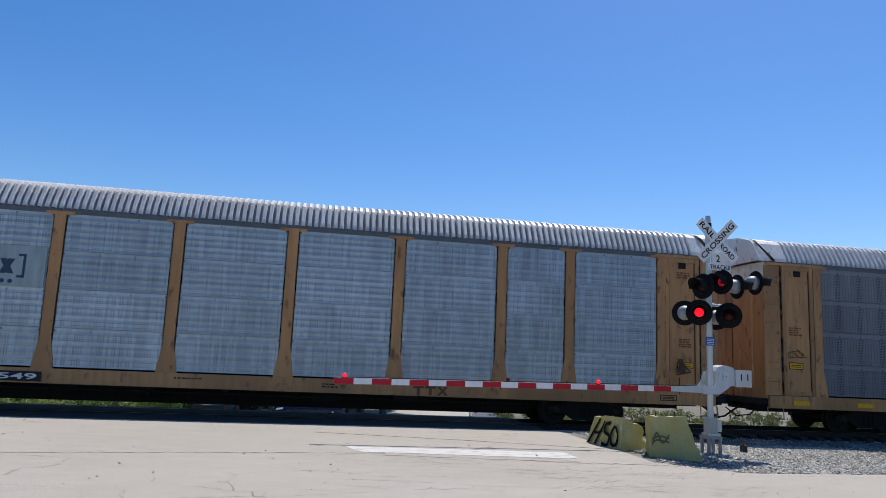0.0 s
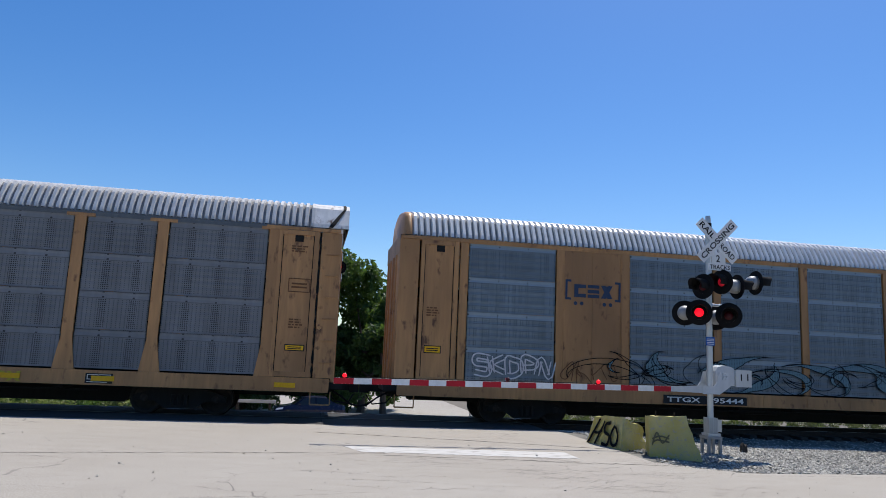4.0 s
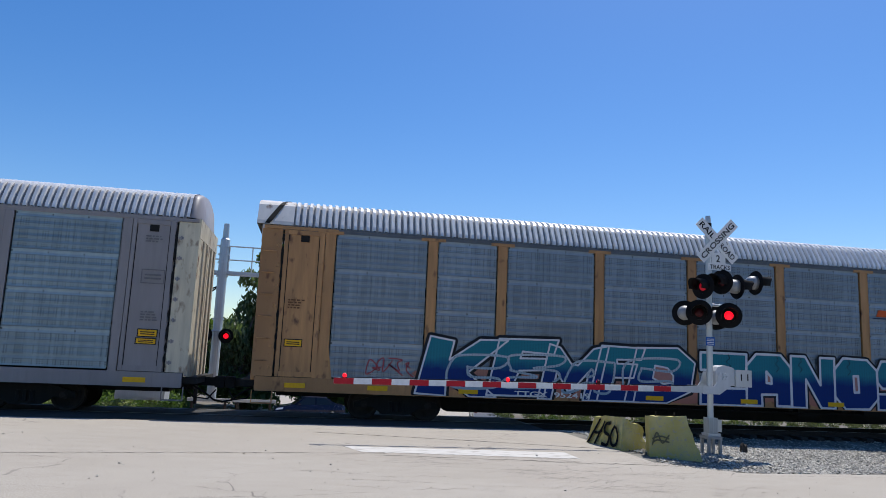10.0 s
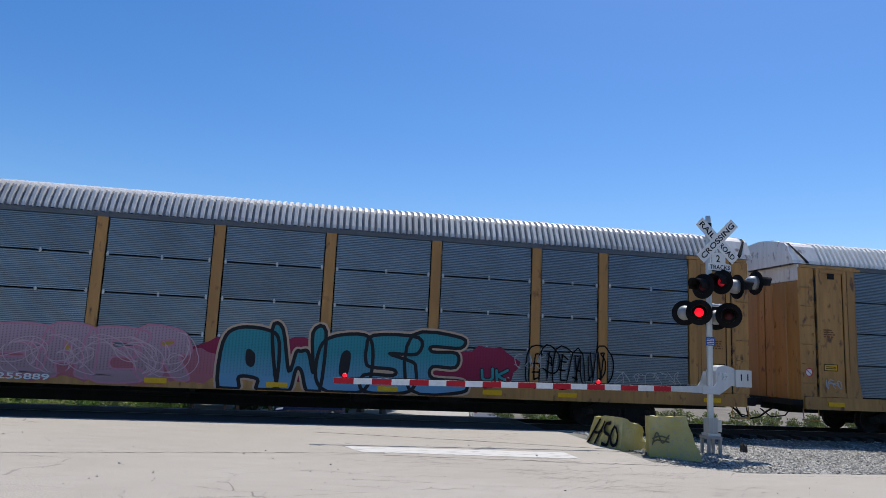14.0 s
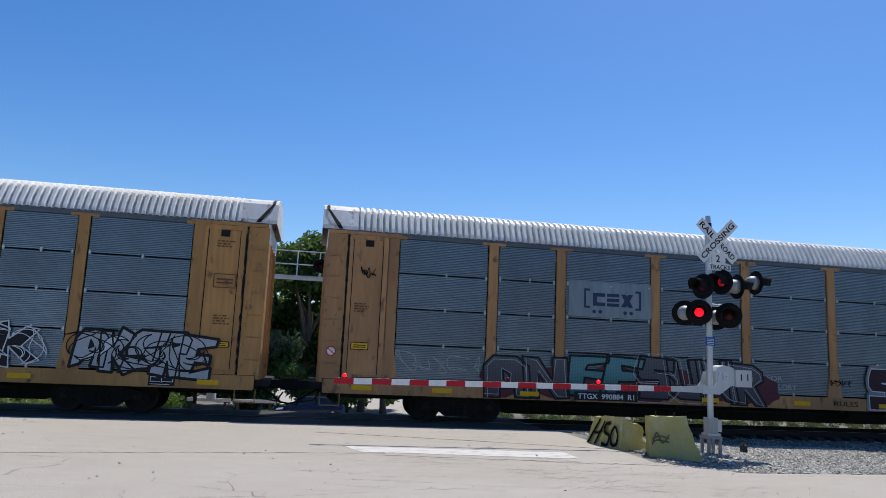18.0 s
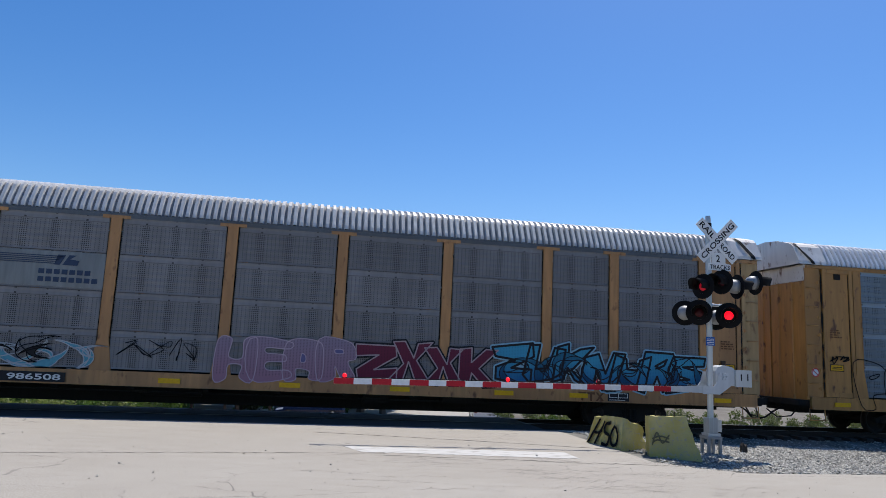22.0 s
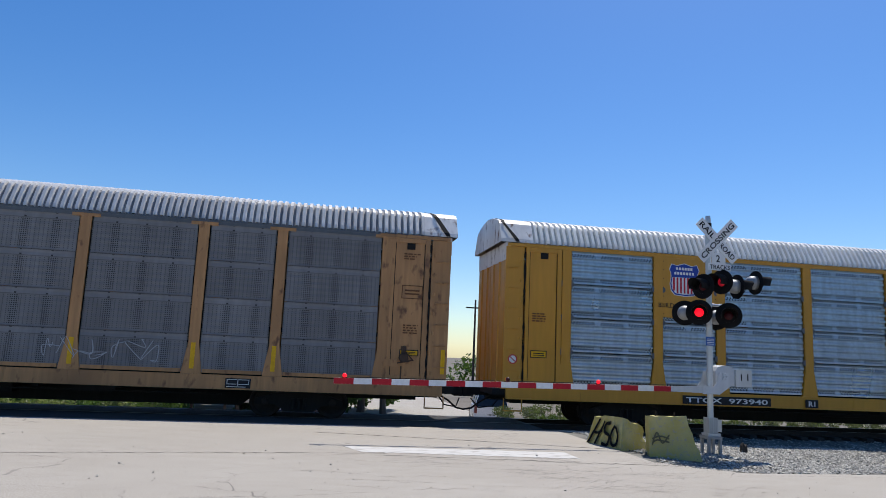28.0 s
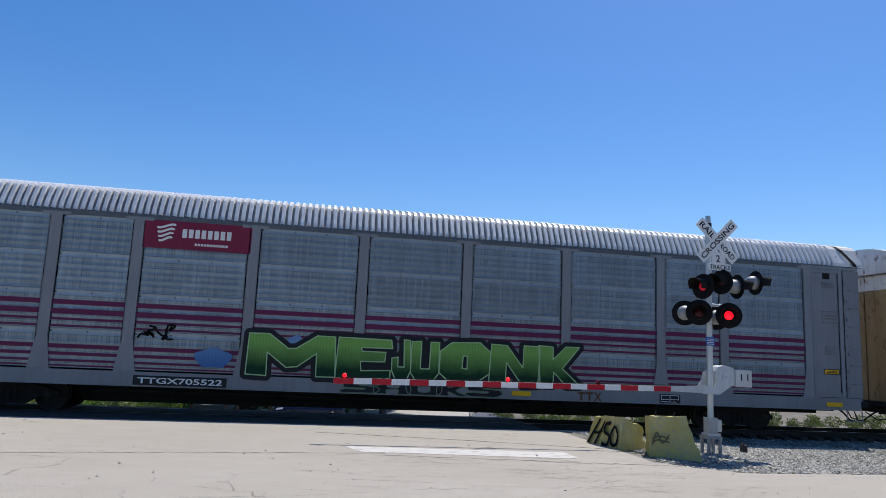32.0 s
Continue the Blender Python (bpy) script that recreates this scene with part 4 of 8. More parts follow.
        for x, k in spots:
            part("clip", stored("clip", CLIP, lambda bm: (box(bm, -0.022, 0.022, -SHEET - 0.022, -SHEET + 0.004, -0.055, 0.055), box(bm, -0.034, 0.034, -SHEET - 0.026, -SHEET - 0.010, -0.014, 0.014))), CLIP, car, "pale galvanised clip on the joint", pose(x, 0, Z_DECK + 0.015 + k * h + 0.01 * math.sin(7 * x)))
    # reflectors along the sill
    for x in plates:
        part("reflector", stored("reflector", REFLECT, lambda bm: box(bm, -0.26, 0.26, -SIDE - 0.036, -SIDE - 0.013, 0.70, 0.82)), REFLECT, car, "yellow reflective plate", pose(x, 0, 0))
    return car, trucks


REFS = (-12.4, -10.3, -7.9, -2.6, 0.3, 3.1, 5.9, 8.0, 12.3)
CARS = []


def add_wagon(**kw):
    made = wagon(**kw)
    CARS.append(made)
    return made[0]

# ---- the crossing: road paint, seams, gravel ----
def chipped(name, base, under, amount):
    m, nt, b = nodes_of(name, 0.85)
    co = coords_of(nt, False)
    n = tex(nt, "Noise", 7.0, co, 8.0, (0.5, 1.6, 1.0))
    f = ramp(nt, n.outputs["Fac"], 0.5 - amount, 0.56 - amount * 0.6, (1, 1, 1), (0, 0, 0))
    nt.links.new(mixed(nt, f, base, under), b.inputs["Base Color"])
    return m


STOP_PAINT = chipped("worn_white_road_paint", (0.52, 0.505, 0.475), (0.34, 0.32, 0.29), 0.14)
TAR = plain("dark_joint_filler", (0.06, 0.052, 0.045), 0.9)
CRACK = plain("crack_shadow", (0.10, 0.088, 0.075), 0.95)


def strip(bm, pts, width, lift, seed, wobble=0.05):
    """A thin wandering strip laid on the ground along points of (x, y)."""
    rnd = random.Random(seed)
    fine = []
    for (x0, y0), (x1, y1) in zip(pts, pts[1:]):
        n = max(2, int(math.hypot(x1 - x0, y1 - y0) / 0.12))
        for k in range(n):
            u = k / n
            fine.append((x0 + (x1 - x0) * u + rnd.uniform(-1, 1) * wobble * 0.3, y0 + (y1 - y0) * u + rnd.uniform(-1, 1) * wobble))
    fine.append(pts[-1])
    prev = None
    for i, (x, y) in enumerate(fine):
        w = width * rnd.uniform(0.35, 1.0) * (0.3 if i in (0, len(fine) - 1) else 1)
        z = ground_height(x, y) + lift
        a, b = bm.verts.new((x, y - w / 2, z)), bm.verts.new((x, y + w / 2, z))
        if prev:
            bm.faces.new((prev[0], a, b, prev[1]))
        prev = (a, b)


def build_markings():
    bm = bmesh.new()
    rnd = random.Random(4)
    n = 60
    lo, hi = [], []
    for k in range(n + 1):
        u = k / n
        x = 0.70 + 4.02 * u
        near = -6.20 - 0.36 * u + rnd.uniform(-0.03, 0.03)
        far = -5.53 - 0.26 * u + rnd.uniform(-0.02, 0.02)
        if u < 0.06:
            near = far - (far - near) * u / 0.06
        lo.append(bm.verts.new((x, near, 0.004)))
        hi.append(bm.verts.new((x - 0.1 * (1 - u), far, 0.004)))
    for k in range(n):
        bm.faces.new((lo[k], lo[k + 1], hi[k + 1], hi[k]))
    solid("stop_line", bm, STOP_PAINT, "chipped white stop line painted across the lane", "road marking")
    bm = bmesh.new()
    strip(bm, [(0.18, -3.43), (3.2, -4.28), (6.15, -5.24)], 0.05, 0.003, 2, 0.012)
    solid("joint", bm, TAR, "thin dark joint in the asphalt", "joint", "", "structure")
    bm = bmesh.new()
    strip(bm, [(-9.0, -7.5), (-4.3, -7.05), (-1.6, -6.62), (0.6, -6.42), (1.4, -6.35)], 0.045, 0.002, 5, 0.05)
    strip(bm, [(1.2, -6.55), (2.6, -6.72), (4.2, -6.95), (6.4, -7.2)], 0.04, 0.002, 6, 0.05)
    for k in range(60):
        x, y = rnd.uniform(-0.5, 5.8), rnd.uniform(-9.6, -6.5)
        strip(bm, [(x, y), (x + rnd.uniform(0.2, 0.6), y + rnd.uniform(-0.12, 0.1)), (x + rnd.uniform(0.7, 1.3), y + rnd.uniform(-0.2, 0.15))], rnd.uniform(0.005, 0.013), 0.002, 20 + k, 0.13)
    ob = solid("cracks", bm, CRACK, "fine wandering cracks in the old asphalt", "cracks", "", "stuff")


build_markings()



def stone_material():
    m, nt, b = nodes_of("gravel_stone", 0.9)
    g = nt.nodes.new("ShaderNodeNewGeometry")
    r = ramp(nt, g.outputs["Random Per Island"], 0.0, 1.0, (0.035, 0.033, 0.028), (0.60, 0.565, 0.48))
    n = tex(nt, "Noise", 40.0, coords_of(nt, False), 3.0)
    nt.links.new(mixed(nt, 0.3, r, ramp(nt, n.outputs["Fac"], 0.3, 0.7, (0.10, 0.10, 0.095), (0.55, 0.53, 0.48))), b.inputs["Base Color"])
    return m


GRAVEL = stone_material()


def scatter(name, places, sizes, material, label, category, seed):
    """Many small angular stones in one mesh."""
    rng = np.random.RandomState(seed)
    base = np.array([(1, 0, 0), (-1, 0, 0), (0, 1, 0), (0, -1, 0), (0, 0, 1), (0, 0, -1)], float)
    tri = np.array([(0, 2, 4), (2, 1, 4), (1, 3, 4), (3, 0, 4), (2, 0, 5), (1, 2, 5), (3, 1, 5), (0, 3, 5)])
    n = len(places)
    v = base[None] * rng.uniform(0.55, 1.2, (n, 6, 1)) + rng.uniform(-0.25, 0.25, (n, 6, 3))
    ang = rng.uniform(0, 6.28, n)
    c, s = np.cos(ang), np.sin(ang)
    x = v[:, :, 0] * c[:, None] - v[:, :, 1] * s[:, None]
    y = v[:, :, 0] * s[:, None] + v[:, :, 1] * c[:, None]
    v = np.stack([x, y, v[:, :, 2] * 0.5], 2) * sizes[:, None, None] + places[:, None, :]
    faces = (tri[None] + (np.arange(n) * 6)[:, None, None]).reshape(-1, 3)
    me = bpy.data.meshes.new(name)
    me.from_pydata(v.reshape(-1, 3).tolist(), [], faces.tolist())
    me.materials.append(material)
    return tagged(new(name, me), label, category, "", "stuff")


def build_gravel():
    bm = bmesh.new()
    xs = [6.0 + 0.4 * k for k in range(0, 60)] + [34, 45, 70, 150]
    ys = [-8.0 + 0.35 * k for k in range(0, 44)]
    grid(bm, xs, ys, lambda x, y: 0.018 * math.sin(3.1 * x + 1.7 * y) * math.cos(2.3 * y - x) - 0.02, None)
    solid("ballast_bed", bm, BALLAST_BED, "grey crushed-stone ballast sloping from the track", "ballast", "", "structure", smooth=True)
    rng = np.random.RandomState(11)
    pts, sizes = [], []
    for n, x0, x1, y0, y1 in ((24000, 6.2, 14.0, -7.7, -1.0), (4200, 10.0, 24.0, -5.5, 0.6), (2500, 6.4, 24.0, -0.6, 8.0)):
        x, y = rng.uniform(x0, x1, n), rng.uniform(y0, y1, n)
        for a, b in zip(x, y):
            edge = -7.75 + 0.15 * math.sin(a * 2.1) + 0.12 * math.sin(a * 5.3)
            if b < edge or (b > -1.0 and (0.5 < b < 1.1 or 2.1 < b < 2.6)) or a < 6.1 + 0.35 * math.sin(b * 1.9):
                continue
            if b < -5.6 and a < 7.3 and rng.rand() < 0.75:
                continue
            k = rng.uniform(0.018, 0.046)
            pts.append((a, b, ground_height(a, b) - 0.02 + k * 0.3))
            sizes.append(k)
    scatter("ballast", np.array(pts), np.array(sizes), GRAVEL, "loose crushed stones, pale and dark grey", "gravel", 3)
    # grit on the road
    pts, sizes = [], []
    for k in range(420):
        a, b = rng.uniform(-9, 9), rng.uniform(-10.5, -4.5)
        s = rng.uniform(0.006, 0.02) * (1.4 if rng.rand() < 0.07 else 0.8)
        pts.append((a, b, s * 0.4))
        sizes.append(s)
    scatter("grit", np.array(pts), np.array(sizes), GRAVEL, "scattered grit on the asphalt", "grit", 9)


build_gravel()


# ---- two yellow concrete blocks ----
def block_material():
    m, nt, b = nodes_of("yellow_painted_concrete", 0.85)
    co = coords_of(nt, False)
    n1 = tex(nt, "Noise", 2.2, co, 6.0)
    n2 = tex(nt, "Noise", 18.0, co, 6.0)
    col = ramp(nt, n1.outputs["Fac"], 0.35, 0.7, (0.42, 0.34, 0.08), (0.50, 0.44, 0.20))
    col = mixed(nt, ramp(nt, n2.outputs["Fac"], 0.55, 0.7, (0, 0, 0), (1, 1, 1)), col, (0.36, 0.33, 0.25))
    col = mixed(nt, ramp(nt, tex(nt, "Noise", 1.1, co, 3.0).outputs["Fac"], 0.55, 0.75, (0, 0, 0), (0.6, 0.6, 0.6)), col, (0.12, 0.11, 0.07))
    nt.links.new(col, b.inputs["Base Color"])
    bump(nt, b, n2.outputs["Fac"], 0.4, 0.01)
    return m


BLOCK = block_material()
CONCRETE = soil_material("pale_concrete", (0.36, 0.35, 0.33), (0.56, 0.55, 0.52), 3.0)
BLACK_SPRAY = plain("black_spray_paint", (0.005, 0.005, 0.006), 0.95)


def hull(bm, low, high, rough, seed):
    """A rough concrete block between a lower and an upper outline of (x, y, z), its faces divided and knocked about."""
    rnd = random.Random(seed)
    n, cols, rows = len(low), 5, 5
    ring = []
    for j in range(rows + 1):
        r = []
        for i in range(n):
            for k in range(cols):
                u, w = k / cols, j / rows
                p = (Vector(low[i]).lerp(Vector(low[(i + 1) % n]), u)).lerp(Vector(high[i]).lerp(Vector(high[(i + 1) % n]), u), w)
                p += Vector((rnd.uniform(-1, 1), rnd.uniform(-1, 1), rnd.uniform(-1, 1))) * rough * (2.0 if j == rows or k == 0 else 0.6)
                r.append(bm.verts.new(p))
        ring.append(r)
    m = len(ring[0])
    for j in range(rows):
        for i in range(m):
            bm.faces.new((ring[j][i], ring[j][(i + 1) % m], ring[j + 1][(i + 1) % m], ring[j + 1][i]))
    bm.faces.new(ring[-1])
    bm.faces.new(ring[0][::-1])


def ribbon(bm, pts, width, y_of, lift=0.0, taper=True):
    """A brush stroke through points (x, z) on an upright surface, in the xz plane."""
    n = len(pts)
    prev = None
    for i, (x, z) in enumerate(pts):
        a = pts[max(0, i - 1)]
        b = pts[min(n - 1, i + 1)]
        d = math.hypot(b[0] - a[0], b[1] - a[1]) or 1.0
        nx, nz = -(b[1] - a[1]) / d, (b[0] - a[0]) / d
        w = width / 2 * (0.6 if taper and i in (0, n - 1) else 1.0)
        v = (bm.verts.new((x + nx * w, y_of(x, z) + lift, z + nz * w)), bm.verts.new((x - nx * w, y_of(x, z) + lift, z - nz * w)))
        if prev:
            bm.faces.new((prev[0], v[0], v[1], prev[1]))
        prev = v


def smooth_line(pts, n=6):
    """Points of a smooth curve through pts."""
    out = []
    for i in range(len(pts) - 1):
        p = [pts[max(0, i - 1)], pts[i], pts[i + 1], pts[min(len(pts) - 1, i + 2)]]
        for k in range(n):
            u = k / n
            out.append(tuple(0.5 * (2 * p[1][c] + (p[2][c] - p[0][c]) * u + (2 * p[0][c] - 5 * p[1][c] + 4 * p[2][c] - p[3][c]) * u * u + (3 * p[1][c] - p[0][c] - 3 * p[2][c] + p[3][c]) * u ** 3) for c in (0, 1)))
    out.append(tuple(pts[-1][:2]))
    return out


def build_blocks():
    b1 = thing("concrete_block", "tilted yellow concrete block with black sprayed scrawl", "concrete block", "yellow blocks by the gate")
    bm = bmesh.new()
    low = [(5.82, -4.05, -0.06), (6.10, -5.22, -0.06), (6.72, -5.00, -0.06), (6.50, -3.85, -0.06)]
    high = [(5.98, -4.20, 0.57), (6.16, -5.10, 0.60), (6.66, -4.98, 0.44), (6.52, -4.0, 0.46)]
    hull(bm, low, high, 0.012, 3)
    part("block", bm, BLOCK, b1)
    # scrawl on the long face: u runs along the face, w up it
    face = Matrix.Translation((5.80, -4.06, -0.04)) @ Vector((0.28, -1.17, 0)).to_track_quat("X", "Z").to_matrix().to_4x4()
    for line, wd in (([(0.10, 0.06), (0.22, 0.34), (0.34, 0.56)], 0.07), ([(0.34, 0.06), (0.44, 0.30), (0.56, 0.52)], 0.06), ([(0.18, 0.30), (0.34, 0.28), (0.52, 0.34)], 0.05), ([(0.80, 0.50), (0.62, 0.46), (0.62, 0.32), (0.80, 0.25), (0.74, 0.08), (0.56, 0.10)], 0.065), ([(0.98, 0.46), (0.86, 0.30), (0.90, 0.12), (1.04, 0.12), (1.10, 0.30), (1.00, 0.45)], 0.06)):
        bm = bmesh.new()
        pts = smooth_line(line)
        prev = None
        for i, (u, w) in enumerate(pts):
            a, c = pts[max(0, i - 1)], pts[min(len(pts) - 1, i + 1)]
            d = math.hypot(c[0] - a[0], c[1] - a[1]) or 1
            nx, nz = -(c[1] - a[1]) / d * wd / 2, (c[0] - a[0]) / d * wd / 2
            k = u / 1.2
            q = []
            for s in (1, -1):
                uu, ww = u + s * nx, w + s * nz
                p = Vector(low[0]).lerp(Vector(low[1]), uu / 1.2).lerp(Vector(high[0]).lerp(Vector(high[1]), uu / 1.2), ww / 0.62)
                q.append(bm.verts.new(p + Vector((-0.035, -0.012, 0.01))))
            if prev:
                bm.faces.new((prev[0], q[0], q[1], prev[1]))
            prev = q
        part("scrawl", bm, BLACK_SPRAY, b1, "thick black sprayed strokes")
    b2 = thing("concrete_block", "upright yellow concrete block with slanted side and faded scrawl", "concrete block", "yellow blocks by the gate")
    bm = bmesh.new()
    low = [(6.37, -5.88, -0.06), (7.26, -6.16, -0.06), (7.44, -5.62, -0.06), (6.55, -5.34, -0.06)]
    high = [(6.36, -5.80, 0.70), (7.02, -6.00, 0.74), (7.10, -5.72, 0.72), (6.46, -5.50, 0.69)]
    hull(bm, low, high, 0.008, 8)
    part("block", bm, BLOCK, b2)
    bm = bmesh.new()
    for z in ((0.18, 0.42), (0.30, 0.34), (0.22, 0.28)):
        ribbon(bm, smooth_line([(6.40, z[0]), (6.48, z[1]), (6.58, z[0] + 0.05), (6.70, z[1] - 0.03)]), 0.03, lambda x, zz: -5.86 - (x - 6.37) * 0.31, -0.02)
    for x, y in ((6.55, -5.72), (6.86, -5.86)):
        bar = bmesh.new()
        rod(bar, (x, y, 0.66), (x + 0.01, y, 0.80), 0.012, 6)
        part("rebar", bar, RAIL_STEEL, b2, "rusty steel stub in the top")
    part("scrawl", bm, plain("faded_black_spray", (0.14, 0.125, 0.075), 0.85), b2, "faint dark scrawl")


build_blocks()


def build_stub():
    """A broken stake standing in the ballast."""
    bm = bmesh.new()
    x, y = 9.87, -3.49
    z = ground_height(x, y) - 0.05
    prism(bm, [(x - 0.07, z), (x + 0.07, z), (x + 0.06, z + 0.22), (x + 0.01, z + 0.17), (x - 0.03, z + 0.25), (x - 0.06, z + 0.19)], y - 0.05, y + 0.05)
    solid("stake", bm, TIE_WOOD, "short broken dark stake in the ballast", "stake")


build_stub()


# ---- crossing signal with its gate ----
GALV = worn("galvanised_mast", (0.55, 0.57, 0.58), 0.45, 0.5, (0.25, 0.24, 0.22), 0.3, 0.08)
ALU = worn("aluminium_housing", (0.55, 0.57, 0.59), 0.5, 0.15, (0.3, 0.28, 0.26), 0.35, 0.06)
HOUSING = worn("grey_lamp_housing", (0.30, 0.31, 0.32), 0.5, 0.2, (0.16, 0.15, 0.14), 0.35, 0.06)
SIGN_WHITE = worn("weathered_white_sign", (0.74, 0.74, 0.73), 0.5, 0.0, (0.4, 0.38, 0.36), 0.3, 0.04)
LAMP_BLACK = plain("black_lamp_shield", (0.008, 0.008, 0.009), 0.95)
LIT = glow("lit_red_lens", (0.3, 0.004, 0.006), (1.0, 0.006, 0.022), 1.4)
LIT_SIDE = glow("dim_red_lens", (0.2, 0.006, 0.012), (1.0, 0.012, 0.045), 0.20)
UNLIT = plain("unlit_red_lens", (0.05, 0.005, 0.009), 0.4)
ARM_RED = plain("red_reflective_tape", (0.42, 0.012, 0.025), 0.4)
ARM_WHITE = plain("white_reflective_tape", (0.72, 0.73, 0.74), 0.4)
SIGN_BLUE = plain("blue_notice", (0.02, 0.10, 0.38), 0.4)
MX, MY, MZ = 8.26, -4.80, -0.03
ROTORS = []


def lens_mesh(bm, r):
    """A round lens that glows on one half and is dark on the other."""
    sides, rings = 20, 10
    grid_v = []
    for j in range(rings + 1):
        a = math.pi * j / rings
        grid_v.append([bm.verts.new((r * math.sin(a) * math.cos(2 * math.pi * i / sides), r * math.sin(a) * math.sin(2 * math.pi * i / sides), r * math.cos(a))) for i in range(sides)])
    for j in range(rings):
        for i in range(sides):
            f = bm.faces.new((grid_v[j][i], grid_v[j + 1][i], grid_v[j + 1][(i + 1) % sides], grid_v[j][(i + 1) % sides]))
            f.material_index = 0 if f.calc_center_median().y < 0 else 1
    bmesh.ops.remove_doubles(bm, verts=bm.verts[:], dist=1e-5)


def lens_part(name, r, lit, parent, at, phase):
    key = (name, r, lit.name)
    if key not in STORE:
        bm = bmesh.new()
        lens_mesh(bm, r)
        me = mesh_from(bm, name, lit, True)
        me.materials.append(UNLIT)
        STORE[key] = me
    ob = part(name, STORE[key], lit, parent, "red lens, lit and dark by turns", at)
    ROTORS.append((ob, at, phase))
    return ob


def lamp(parent, at, phase, lit, shield_r=0.265, back=False):
    """Flashing lamp: black round shield, housing behind, hood over the lens; looks along its own -y."""
    def shield_build(bm):
        n = 36
        rim = [(0.0, shield_r), (-0.012, shield_r), (-0.012, 0.150), (0.0, 0.150)]
        rings = [[bm.verts.new((r * math.cos(6.28318 * i / n), y, r * math.sin(6.28318 * i / n))) for i in range(n)] for y, r in rim]
        for k in range(4):
            a, b = rings[k], rings[(k + 1) % 4]
            for i in range(n):
                bm.faces.new((a[i], a[(i + 1) % n], b[(i + 1) % n], b[i]))
    head = part("signal_lamp", stored(("signal_lamp", shield_r), LAMP_BLACK, shield_build), LAMP_BLACK, parent, "round black lamp shield", at)
    part("housing", stored("housing", HOUSING, lambda bm: lathe(bm, [(0.0, 0.155), (0.10, 0.15), (0.17, 0.12), (0.21, 0.07), (0.22, 0.02)], 24), True), HOUSING, head, "grey metal lamp housing")

    def hood_build(bm):
        n = 18
        rows = []
        for y, k in ((-0.008, 1.0), (-0.37, 0.93)):
            for r in (0.162, 0.154):
                rows.append([bm.verts.new((r * math.cos(a), y - (0.0 if k == 1.0 else -0.10 * (1 - max(0, math.sin(a)))), r * math.sin(a) * k)) for a in [math.radians(-25 + 230 * i / n) for i in range(n + 1)]])
        for a, b in ((0, 2), (3, 1), (2, 3), (1, 0)):
            for i in range(n):
                bm.faces.new((rows[a][i], rows[a][i + 1], rows[b][i + 1], rows[b][i]))
    part("hood", stored("hood", LAMP_BLACK, hood_build, True), LAMP_BLACK, head, "black hood over the lens")
    part("bezel", stored("bezel", LAMP_BLACK, lambda bm: lathe(bm, [(-0.006, 0.149), (-0.001, 0.149)], 24)), LAMP_BLACK, head, "black bezel round the lens")
    lens_part("lens", 0.116, lit, head, pose(0, 0.062, 0), phase)
    return head


def cross_blade(sig, length, turn, words, depth):
    bm = bmesh.new()
    o = [(-length / 2, -0.115), (length / 2, -0.115), (length / 2, 0.115), (-length / 2, 0.115)]
    prism(bm, o, -0.004, 0.004)
    blade = part("blade", bm, SIGN_WHITE, sig, "white crossbuck blade with black words", pose(8.41, MY - depth, 4.36, 0, turn, 0))
    for word, x0, x1 in words:
        fit_letters(word, x0, x1, -0.062, 0.062, BLACK, 0.02, blade, -0.007, "word", "black capital letters")
    return blade


